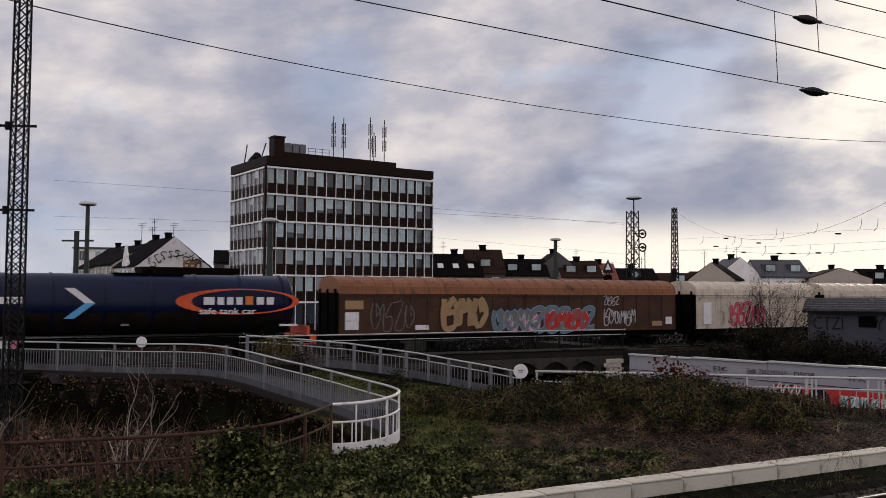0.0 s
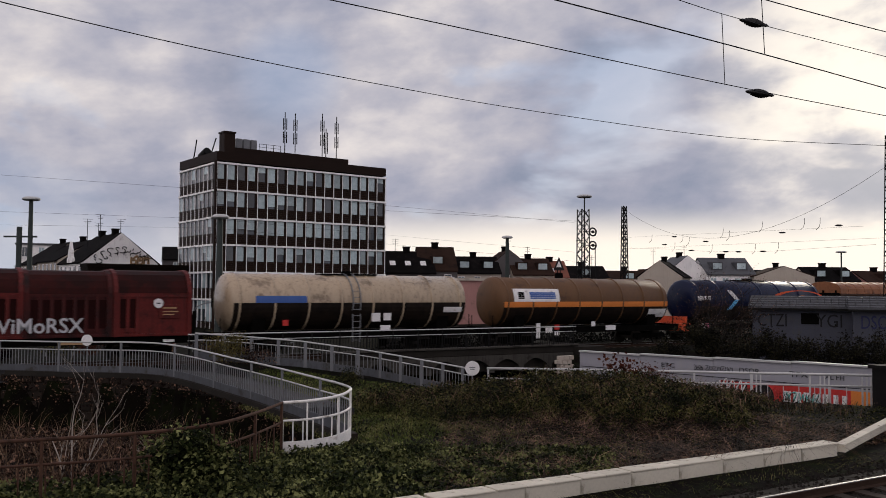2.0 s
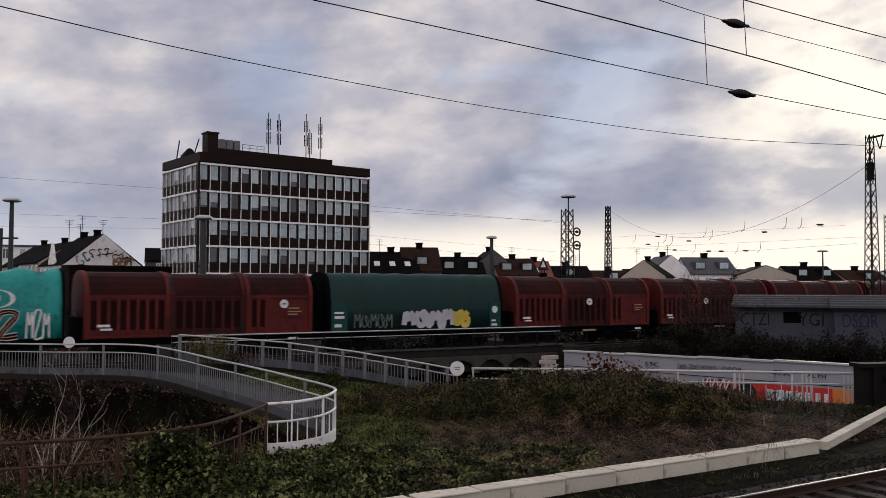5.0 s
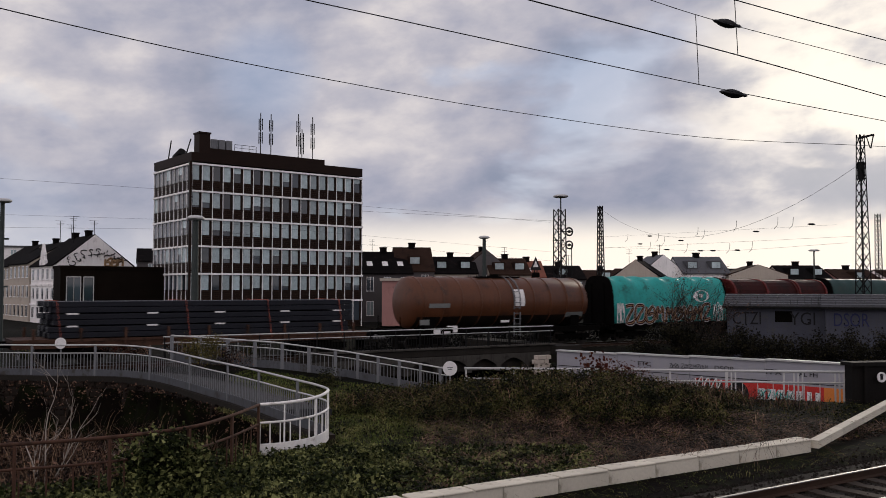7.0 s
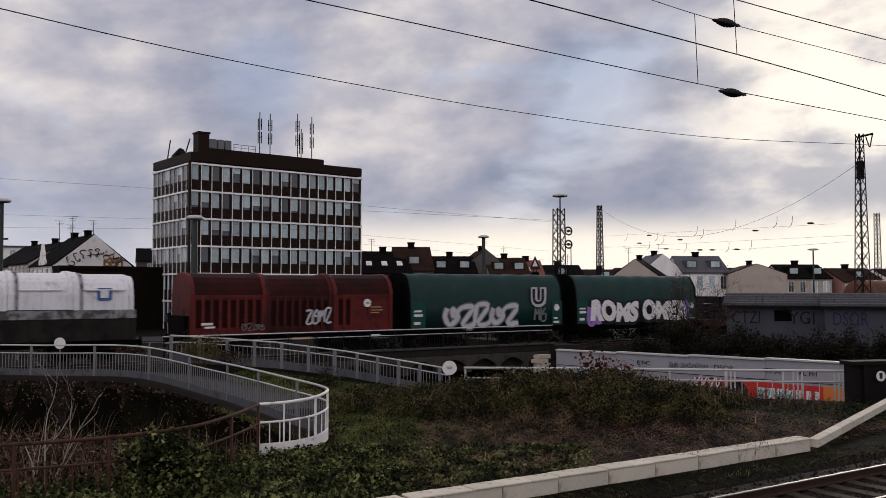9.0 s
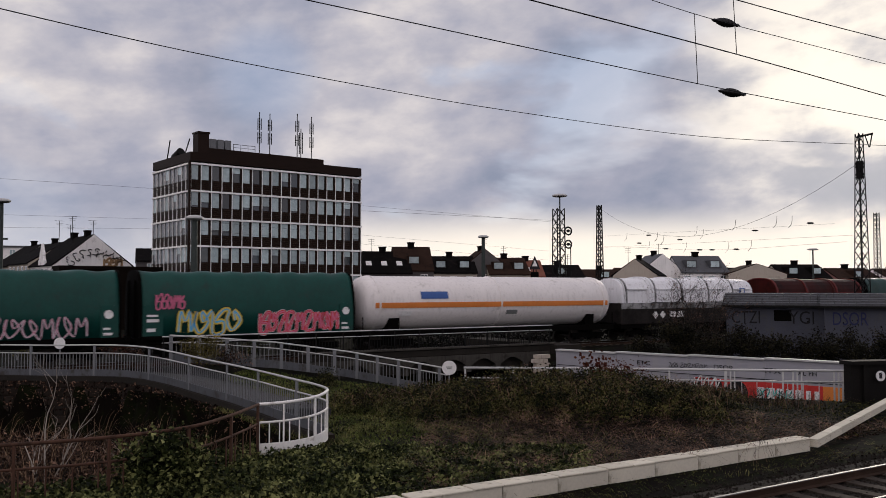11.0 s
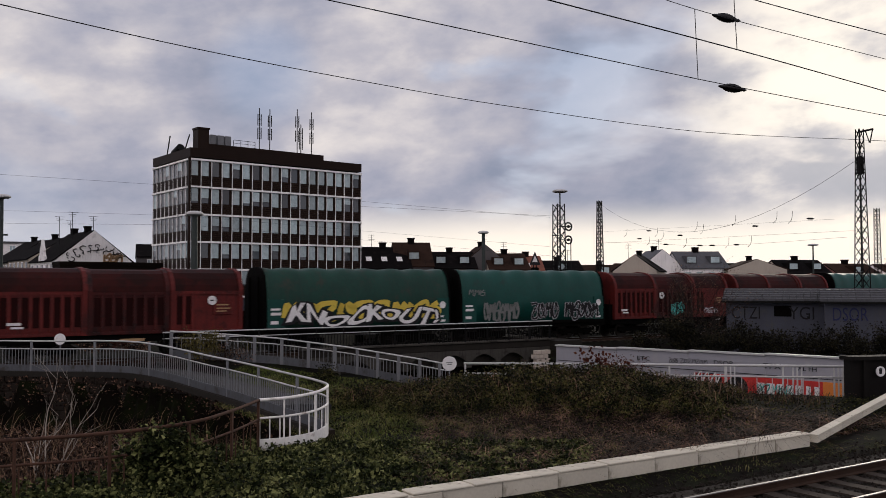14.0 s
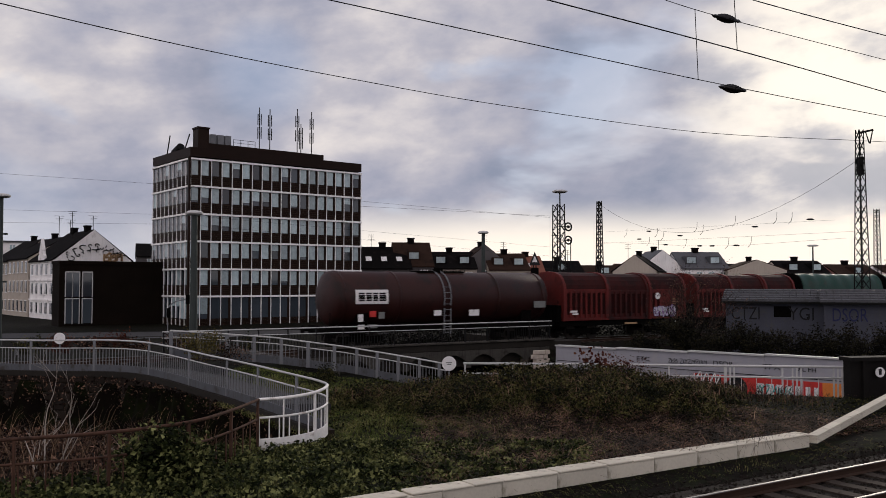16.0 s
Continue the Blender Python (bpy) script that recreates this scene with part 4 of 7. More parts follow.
def make_train():
    cars = []
    # cream covered vans at the head
    for s in (48.0, 60.2, 72.4):
        cars.append(sliding_wall_wagon("cream covered van with stained walls and bowed roof", s, 12.2, 11.2, "cream_van", "cream_van", 2,
                    [tag(-2.6, 1.5, 3.2, 1.3, int(s), ("silver_paint", "red_mark", "pink_mark"), 5, (0.34, 0.26, 0.08)), plate_set([(-5.0, 1.5, 0.7, 1.4, "white_mark")])], 10))
    # long brown van with graffiti
    B = [plate_set([(-11.0, 1.5, 0.75, 0.9, "white_mark"), (-11.0, 2.55, 1.0, 0.45, "tan_mark"), (-7.0, 1.45, 0.8, 0.25, "white_mark"), (9.4, 1.45, 0.8, 0.3, "tan_mark")]),
         tag(-9.6, 1.4, 2.6, 1.6, 21, ("grey_mark",), 4, 0.05), tag(-5.4, 1.45, 2.9, 1.7, 5, ("black_paint", "tan_mark"), 3, (0.5, 0.4)),
         tag(-2.2, 1.3, 7.2, 1.25, 8, ("light_blue_mark", "grey_mark"), 8, (0.4, 0.3)),
         tag(-1.6, 1.4, 2.6, 0.95, 6, ("pink_mark", "silver_paint"), 3, (0.34, 0.1)), tag(1.4, 1.4, 3.1, 0.95, 7, ("silver_paint", "red_mark"), 4, (0.42, 0.32)),
         tag(5.6, 1.55, 2.5, 0.95, 13, ("silver_paint",), 6, 0.07), tag(5.6, 2.75, 1.2, 0.5, 17, ("silver_paint",), 4, 0.05),
         plate_set([(10.5, 1.55, 0.5, 0.45, "white_mark")])]
    cars.append(sliding_wall_wagon("long rust-brown sliding-wall van with bright graffiti", 29.3, 23.3, 22.7, "brown_panel", "brown", 2, B, 22))
    # blue tank
    C = [chevron(-3.35, 2.2, 0.85, 1.35, ("white_mark", "light_blue_mark")), ellipse_mark(4.0, 2.95, 3.0, 0.62, "orange_frame"),
         plate_set([(-6.6, 2.85, 1.2, 0.3, "white_mark"), (2.3, 2.8, 0.5, 0.36, "white_mark"), (2.95, 2.8, 0.3, 0.36, "white_mark"), (3.4, 2.8, 0.3, 0.36, "white_mark"),
                    (3.85, 2.8, 0.3, 0.36, "white_mark"), (4.3, 2.8, 0.36, 0.4, "orange"), (4.85, 2.8, 0.34, 0.36, "white_mark"), (5.35, 2.8, 0.34, 0.36, "white_mark"),
                    (6.0, 1.75, 0.9, 0.1, "white_mark"),
                    (-1.4, 1.85, 0.35, 0.09, "grey_mark")], -1.485),
         words("safe tank car", 2.1, 2.35, 0.3, 2.7, "white_mark", y=-1.49, bold=0.01),
         plate_set([(-6.3, 0.95, 0.34, 0.34, "white_mark"), (-5.92, 0.95, 0.34, 0.34, "pink_mark")], -1.52)]
    cars.append(tank_wagon("dark blue tank wagon with white arrow and oval emblem", 8.85, 16.4, 14.0, "blue", 1.42, C + [orange_ends], 7, lower=(2.45, "tank_shade_stain")))
    # brown tank with orange band
    D = [panel_mark(-5.9, -2.5, 2.78, 3.55, "white_mark"), panel_mark(-5.6, -5.15, 2.95, 3.35, "underframe"), panel_mark(-4.75, -2.8, 2.95, 3.35, "blue_mark"),
         panel_mark(5.0, 6.5, 1.75, 2.3, "white_mark"), plate_set([(-3.6, 0.9, 0.5, 0.4, "white_mark"), (-2.9, 1.1, 0.35, 0.3, "red_mark"), (-2.9, 0.75, 0.35, 0.25, "white_mark"),
         (1.2, 1.0, 0.8, 0.3, "white_mark"), (-4.3, 0.6, 0.3, 0.9, "white_mark"), (0.0, 1.25, 0.3, 0.3, "white_mark")], -1.5)]
    cars.append(tank_wagon("brown tank wagon with orange stripe and white sign", -7.25, 15.9, 13.9, "tank_brown", 1.45, D, 8, band=(2.45, 2.78, "orange"), lower=(2.44, "tank_shade_stain"), dome=False))
    # cream tank
    E_ = [panel_mark(-5.6, -2.9, 2.75, 3.1, "blue_mark"), panel_mark(5.3, 6.5, 2.2, 2.5, "white_mark"),
          plate_set([(0.8, 1.75, 0.5, 0.45, "white_mark"), (1.5, 1.8, 0.45, 0.4, "white_mark"), (1.3, 1.3, 0.6, 0.25, "white_mark"), (-4.2, 1.6, 0.3, 0.3, "red_mark")], -1.5)]
    cars.append(tank_wagon("cream tank wagon with shade painted on its underside and ladder", -23.3, 15.9, 14.1, "cream", 1.45, E_, 8, lower=(2.75, "tank_shade_stain"), ladder=-0.1))
    reds = "dark red steel-hooded coil wagon, grimy and streaked"
    mid = [-37.6, -49.6, -61.6, -73.75]
    cars.append(coil_wagon("dark red coil wagon with white sprayed letters", mid[0], marks=[words("ViMoRSX", -2.75, 1.45, 0.66, 3.5, "silver_paint", y=-1.56, bold=0.01)]))
    for k, s in enumerate(mid[1:]):
        cars.append(coil_wagon(reds, s, disc=((0.55, 0.62, 0.05)[k] if k != 1 else -0.2, "white_mark")))
    cars.append(tarp_wagon("dark green tarpaulin wagon with bubble graffiti", -85.8, paint="tarp_dark", marks=[
        tag(-4.2, 1.4, 2.4, 0.8, 31, ("grey_mark",), 5, 0.06), tag(-1.2, 1.45, 3.4, 0.85, 32, ("black_paint", "silver_paint"), 4, (0.5, 0.4)), tag(2.2, 1.5, 1.0, 0.75, 33, ("black_paint", "yellow_mark"), 2, (0.46, 0.38))]))
    cars.append(coil_wagon(reds, -97.9))
    N_ = [tag(-4.6, 1.35, 8.4, 1.05, 41, ("silver_paint", "rib_shade_and_tag_red", "tan_mark"), 9, (0.36, 0.26, 0.05)), tag(-5.3, 1.3, 0.7, 1.5, 42, ("white_mark",), 2, 0.08), tag(4.0, 1.3, 1.0, 1.2, 43, ("white_mark",), 3, 0.08), ellipse_mark(2.8, 3.05, 0.8, 0.4, "white_mark", 0.1, -1.45),
          plate_set([(2.6, 2.95, 0.4, 0.25, "white_mark")], -1.46)]
    cars.append(tarp_wagon("bright teal tarpaulin wagon with wrinkled cover and graffiti", -109.8, paint="tarp_teal", marks=N_, panel=False, wrinkle=0.12))
    K = [panel_mark(-5.6, -4.2, 2.45, 2.7, "grey_mark"), panel_mark(0.5, 1.2, 2.5, 3.5, "white_mark"), panel_mark(4.6, 6.0, 1.8, 2.1, "grey_mark"),
         plate_set([(-5.3, 0.95, 0.45, 0.3, "white_mark"), (-4.7, 1.0, 0.5, 0.12, "white_mark"), (-4.0, 1.05, 0.3, 0.3, "white_mark"), (-4.4, 1.35, 0.7, 0.08, "white_mark"), (-0.6, 1.55, 0.6, 0.14, "white_mark"), (-6.2, 1.5, 0.6, 0.3, "grey_mark")], -1.5)]
    cars.append(tank_wagon("weathered red-brown tank wagon with hoops and ladder", -123.9, 16.0, 13.2, "tank_rust", 1.47, K, 10, lower=(1.95, "tank_shade_stain"), ladder=0.6))
    fl = flat_wagon("rusty flat wagon loaded with dark steel bundles", -142.0, 18.4)
    flat_load(fl, -149.1, -134.4, -142.0)
    cars.append(fl)
    cars.append(tarp_wagon("dark green tarpaulin wagon with big white block letters", -157.5, paint="tarp_dark", skirt="tarp_green", marks=[
        tag(-4.6, 1.3, 1.2, 1.1, 52, ("purple_mark",), 2, 0.35), words("ROMS OMER", -4.4, 1.32, 1.5, 9.0, "white_mark", "black_paint", bold=0.065, wild=0.25), tag(4.1, 1.6, 0.6, 1.1, 53, ("purple_mark",), 1, 0.3)]))
    cars.append(tarp_wagon("dark green tarpaulin wagon with worn grey letters", -169.7, paint="tarp_dark", skirt="tarp_green", marks=[
        tag(-3.3, 1.4, 5.4, 1.1, 54, ("grey_mark", "silver_paint"), 5, (0.5, 0.3)), tag(3.2, 1.5, 1.0, 0.9, 55, ("grey_mark",), 2, 0.12), words("U", 3.1, 2.55, 0.95, 0.9, "black_paint", "silver_paint", bold=0.02)]))
    cars.append(coil_wagon("dark red coil wagon with small white tag", -181.95, 12.04, 11.1, marks=[tag(0.4, 1.75, 1.5, 0.7, 61, ("silver_paint",), 4, 0.12, -1.56), tag(-3.0, 1.45, 1.2, 0.35, 62, ("grey_mark",), 4, 0.05, -1.56)]))
    cars.append(white_hood_wagon("white hooded wagon with dark dirty lower body", -196.7, 14.2, 13.5))
    t_ = [panel_mark(-5.6, -3.8, 2.95, 3.35, "blue_mark"), panel_mark(-7.0, -6.2, 2.0, 2.3, "white_mark"), panel_mark(0.4, 1.2, 2.0, 2.25, "grey_mark")]
    cars.append(tank_wagon("long white gas tank wagon with orange stripe", -213.3, 19.6, 18.5, "white_tank", 1.5, t_, 3, band=(2.45, 2.75, "orange"), dome=False, ends=0.75))
    cars.append(tarp_wagon("green tarpaulin wagon with yellow and pink graffiti", -228.6, 11.9, paint="tarp_green", marks=[
        tag(-4.9, 2.55, 1.4, 0.7, 71, ("pink_mark",), 5, 0.1), tag(-3.9, 1.35, 3.2, 1.15, 72, ("black_paint", "yellow_mark", "light_blue_mark"), 4, (0.36, 0.28, 0.1)), tag(0.2, 1.35, 4.4, 1.0, 73, ("silver_paint", "red_mark", "pink_mark"), 9, (0.26, 0.2, 0.08))]))
    cars.append(tarp_wagon("green tarpaulin wagon with looped pale tag", -240.6, paint="tarp_green", wrinkle=0.05, marks=[
        tag(-4.2, 1.3, 8.4, 1.0, 75, ("black_paint", "silver_paint", "pink_mark"), 12, (0.16, 0.09, 0.03))]))
    cars.append(coil_wagon("red coil wagon with white and purple graffiti", -252.9, marks=[
        tag(-1.9, 1.45, 4.0, 0.95, 81, ("black_paint", "silver_paint", "red_mark"), 8, (0.26, 0.18, 0.04), -1.56), tag(2.3, 1.45, 2.5, 1.1, 82, ("silver_paint", "purple_mark"), 5, (0.3, 0.22), -1.56)], disc=(-0.25, "white_mark")))
    cars.append(coil_wagon("dark red coil wagon with cyan tag", -264.95, marks=[
        tag(-0.2, 1.5, 1.1, 0.75, 84, ("cyan_mark",), 2, 0.35, -1.56), tag(3.0, 1.5, 1.4, 0.35, 85, ("silver_paint",), 4, 0.08, -1.56)], disc=(-0.22, "white_mark")))
    cars.append(tarp_wagon("green tarpaulin wagon with block and scrawled tags", -276.9, paint="tarp_green", marks=[
        tag(-5.1, 2.85, 1.2, 0.35, 86, ("grey_mark",), 3, 0.07), tag(-4.0, 1.35, 2.6, 1.1, 87, ("grey_mark",), 7, 0.14), tag(-0.5, 1.4, 2.2, 1.0, 88, ("silver_paint", "black_paint"), 4, (0.22, 0.15)),
        tag(2.2, 1.4, 2.8, 1.0, 89, ("silver_paint", "black_paint"), 5, (0.26, 0.18))]))
    cars.append(tarp_wagon("dark green tarpaulin wagon with white and yellow graffiti", -288.8, paint="tarp_mid", marks=[
        tag(-4.7, 1.75, 9.6, 0.75, 91, ("yellow_mark",), 9, 0.34), words("KNOCKOUT!", -4.5, 1.28, 1.3, 9.2, "white_mark", "black_paint", y=-1.53, bold=0.03, wild=1.0)]))
    cars.append(coil_wagon(reds, -301.1))
    cars.append(coil_wagon("dark red coil wagon with pale silver tag", -313.3, marks=[tag(2.4, 1.35, 2.1, 0.75, 95, ("purple_mark", "silver_paint"), 6, (0.16, 0.09), -1.56)], disc=(0.5, "white_mark")))
    Z = [panel_mark(-6.15, -4.15, 2.45, 3.22, "white_mark"), panel_mark(-5.98, -5.6, 2.6, 3.06, "underframe"), panel_mark(-5.53, -5.18, 2.6, 3.06, "underframe"), panel_mark(-5.11, -4.8, 2.6, 3.06, "underframe"), panel_mark(-4.73, -4.3, 2.6, 3.06, "underframe"),
         plate_set([(-6.0, 1.5, 0.3, 0.4, "white_mark"), (-5.3, 1.75, 0.38, 0.32, "red_mark"), (-4.75, 1.65, 0.36, 0.36, "grey_mark"), (-6.0, 1.1, 0.38, 0.25, "white_mark"), (-5.4, 1.15, 0.55, 0.2, "grey_mark"), (1.2, 1.7, 0.7, 0.35, "white_mark"),
                    (-1.2, 1.75, 0.5, 0.3, "white_mark"), (6.0, 2.1, 0.9, 0.4, "grey_mark")], -1.5)]
    cars.append(tank_wagon("dark maroon tank wagon with white sign at the train's end", -327.15, 16.4, 14.8, "tank_maroon", 1.47, Z, 5, ladder=-0.3))
    return cars


train = make_train()
SPEED, EASE = 22.27, -0.019


def motions():
    for car in train:
        s0 = car["s0"]
        walk(car, [(t, along_track(s0 + SPEED * t + EASE * (t - 8) ** 2, TRACK_H)) for t in (0, 2, 4, 6, 8, 10, 12, 14, 16)])


# ---- office block ----
def office_block():
    root = thing("office_block", "six-storey office block with dark cladding and white window bands", "office building", m=pose(-30.4, 106, 0, 0, 0, 38.4))
    # local x along the long front, local y along the short side, facing -y and -x
    LX, LY, Z0, ST = 24.5, 12.3, -1.45, 3.34
    lines = [2.1 + ST * k for k in range(6)]
    top = 18.95
    bm = bmesh.new()
    box(bm, 0.2, LX - 0.2, 0.2, LY - 0.2, Z0, top)
    part("core", bm, "cladding", root)
    bm = bmesh.new()
    box(bm, -0.05, LX + 0.05, -0.05, LY + 0.05, top + 0.15, 20.2)
    part("parapet", bm, "cladding", root, "dark brown roof fascia")
    bm = bmesh.new()
    box(bm, 3.0, 19.5, 1.6, LY - 1.5, 20.2, 21.15)
    part("roof_storey", bm, "cladding", root)
    fronts = (("x", 18, LX), ("y", 9, LY))
    for side, n, L in fronts:
        w = L / n
        def put(bm, a0, a1, d0, d1, z0, z1):
            if side == "x":
                box(bm, a0, a1, -d1, -d0, z0, z1)
            else:
                box(bm, -d1, -d0, a0, a1, z0, z1)
        for k, z in enumerate(lines):
            b = bmesh.new()
            put(b, -0.12, L + 0.12, -0.2, 0.14, z - 0.11, z + 0.11)
            part("white_band", b, "white_frame", root)
        for k in range(6):
            zb = Z0 if k == 0 else lines[k - 1] + 0.14
            zt = lines[k] - 0.14
            sill = zb + (1.2 if k else 0.8)
            wide = 1 if k else 2
            for i in range(0, n, wide):
                a0, a1 = w * i + 0.04, min(w * (i + wide), L) - 0.04
                g = bmesh.new()
                put(g, a0, a1, -0.2, -0.1, sill, zt)
                kind = random.random()
                win = part("window", g, "curtain_and_sky" if kind < (0.66 if side == "x" and k else 0.12) else "glass", root)
                # slatted spandrel: proud boards with dark joints between
                h = (sill - zb) / 5
                back = bmesh.new()
                put(back, a0, a1, -0.2, -0.12, zb, sill)
                spandrel = part("spandrel", back, "cladding", root)
                for j in range(5):
                    s = bmesh.new()
                    put(s, a0, a1, -0.12, -0.03, zb + h * j + 0.05, zb + h * (j + 1) - 0.05)
                    part("slat", s, "cladding_slot", spandrel)
                f = bmesh.new()
                put(f, a0, a1, -0.12, 0.0, sill - 0.04, sill + 0.05)
                part("sill", f, "cladding", win)
                if kind > 0.8:
                    bl = bmesh.new()
                    d = random.uniform(0.3, 0.9) * (zt - sill)
                    put(bl, a0 + 0.05, a1 - 0.05, -0.1, -0.06, zt - d, zt)
                    part("blind", bl, "curtain_and_sky", win)
                if side == "x":
                    bl = bmesh.new()
                    put(bl, a1 - 0.3, a1, -0.1, -0.05, sill, zt)
                    part("side_panel", bl, "cladding", win)
        for i in range(n + 1):
            m_ = bmesh.new()
            put(m_, w * i - 0.032, w * i + 0.032, -0.1, 0.06 if side == "x" else 0.03, Z0, top)
            part("mullion", m_, "white_frame", root)
    b = bmesh.new()
    box(b, -0.32, -0.05, -0.32, -0.05, Z0, top + 0.1)
    part("corner_post", b, "cladding", root)
    # roof plant
    b = bmesh.new()
    box(b, 1.2, 2.6, 0.6, 2.2, 20.2, 22.8)
    box(b, 1.1, 2.7, 0.5, 2.3, 22.7, 22.9)
    part("chimney", b, "cladding", root)
    b = bmesh.new()
    for x in (3.6, 4.6, 5.6):
        box(b, x, x + 0.85, 2.5, 3.6, 21.15, 22.5, bevel=0.06)
    part_each("cooling_unit", b, "galv", root, "grey rooftop cooling unit")
    b = bmesh.new()
    for x in np.arange(6.5, 9.6, 1.0):
        bar(b, (x, 2, 21.1), (x, 2, 22.0), 0.05)
    bar(b, (6.5, 2, 22.0), (9.5, 2, 22.0), 0.05)
    bar(b, (6.5, 2, 21.6), (9.5, 2, 21.6), 0.04)
    part("roof_rail", b, "mast", root)
    for x, y, h in ((10.2, 2.2, 4.9), (11.8, 2.4, 4.95), (15.75, 2.2, 5.4), (18.05, 2.4, 5.3), (17.6, 4.5, 3.9)):
        b = bmesh.new()
        h += 0.6
        cyl(b, (x, y, 21.1), (x, y, 21.1 + h), 0.06, n=6)
        for dz in (0.4, 0.72):
            for a in (0, 2.1, 4.2):
                px, py = x + 0.24 * math.cos(a), y + 0.24 * math.sin(a)
                box(b, px - 0.05, px + 0.05, py - 0.04, py + 0.04, 21.1 + h * dz - 0.75, 21.1 + h * dz + 0.75)
                bar(b, (x, y, 21.1 + h * dz), (px, py, 21.1 + h * dz), 0.05)
        part("antenna_mast", b, "mast", root, "grey mobile antenna mast")
    b = bmesh.new()
    bar(b, (-0.0, 7.5, 20.2), (0.35, 7.5, 22.6), 0.12)
    bar(b, (0.3, 2.5, 20.2), (0.9, 2.5, 22.2), 0.12)
    cyl(b, (0.8, 6.5, 20.2), (0.8, 5.0, 20.9), 0.7, 0.5, n=12)
    part_each("roof_pole", b, "mast", root)
    # low dark annex beyond the short side
    a = thing("annex", "low dark-clad annex with tall white-framed windows", "building", m=pose(-39.5, 109.5, 0, 0, 0, 38.4))
    b = bmesh.new()
    box(b, -7.6, 5.4, 0, 3.0, -1.5, 6.0)
    part("wall", b, "annex_clad", a)
    b = bmesh.new()
    box(b, -7.7, 5.5, -0.15, 3.1, 6.0, 6.4)
    part("roof", b, "annex_clad", a)
    for x, w in ((-6.9, 0.75), (-6.1, 0.75), (-4.95, 1.1)):
        for z in (-1.1, 2.1):
            g = bmesh.new()
            box(g, x, x + w, -0.12, 0.0, z, z + 2.9)
            w_ = part("window", g, "glass", a)
            f = bmesh.new()
            for dx in (-0.06, w):
                box(f, x + dx, x + dx + 0.09, -0.2, 0.0, z - 0.05, z + 2.95)
            box(f, x, x + w + 0.05, -0.2, 0.0, z + 2.9, z + 3.02)
            part("frame", f, "pale_rail", w_)


office_block()


# ---- pieces that share one mesh ----
CUBES = {}


def cube_mesh(mat):
    if mat not in CUBES:
        bm = bmesh.new()
        bmesh.ops.create_cube(bm, size=1.0)
        CUBES[mat] = finish(bm, mat, "block")
    return CUBES[mat]


def block(name, mat, parent, m, sx, sy, sz, label=""):
    """A straight piece of one shared block mesh."""
    ob = new(name, cube_mesh(mat))
    ob.parent = parent
    ob.matrix_local = m @ Matrix.Diagonal((sx, sy, sz, 1))
    return tagged(ob, label)


def spread(name, pts, r, mat, label, category, n=6, group="", parent=None):
    bm = bmesh.new()
    tube(bm, pts, r, n)
    return tagged(part(name, bm, mat, parent), label, category, group)


# ---- tracks ----
def rail_profile(h, z):
    return [(h - 0.07, z - 0.16), (h + 0.07, z - 0.16), (h + 0.07, z - 0.145), (h + 0.012, z - 0.12), (h + 0.012, z - 0.045), (h + 0.034, z - 0.035),
            (h + 0.034, z - 0.012), (h - 0.034, z - 0.012), (h - 0.034, z - 0.035), (h - 0.012, z - 0.045), (h - 0.012, z - 0.12), (h - 0.07, z - 0.145)]


def track(label, h_mid, s0, s1, sleepers, bed=True):
    root = thing("railway_track", label, "railway track", m=along_track(0, 0))
    if bed:
        b = bmesh.new()
        extrude_x(b, [(h_mid - 2.6, -0.45), (h_mid - 1.7, -0.2), (h_mid + 1.7, -0.2), (h_mid + 2.6, -0.45)], s0, s1)
        part("ballast_bed", b, "ballast", root)
    for h in (h_mid - 0.7525, h_mid + 0.7525):
        b = bmesh.new()
        extrude_x(b, rail_profile(h, 0.0), s0, s1)
        r = part("rail", b, "rail_steel", root)
        b = bmesh.new()
        extrude_x(b, [(h - 0.033, -0.012), (h + 0.033, -0.012), (h + 0.026, 0.0), (h - 0.026, 0.0)], s0, s1)
        part("rail_head", b, "rail_head", r, "polished rail head")
    b = bmesh.new()
    extrude_x(b, [(-1.3, -0.32), (1.3, -0.32), (1.3, -0.16), (1.05, -0.13), (0.5, -0.17), (-0.5, -0.17), (-1.05, -0.13), (-1.3, -0.16)], -0.13, 0.13)
    me = finish(b, "sleeper", "sleeper")
    for k in range(int((sleepers[1] - sleepers[0]) / 0.6)):
        ob = new("sleeper", me)
        ob.parent = root
        ob.matrix_local = pose(sleepers[0] + 0.6 * k, h_mid, 0.0)
    return root


track("near railway track with polished rails on concrete sleepers", 9.2, -40, 60, (3, 26))
track("far railway track carrying the freight train", TRACK_H, -420, 430, (4, 60))


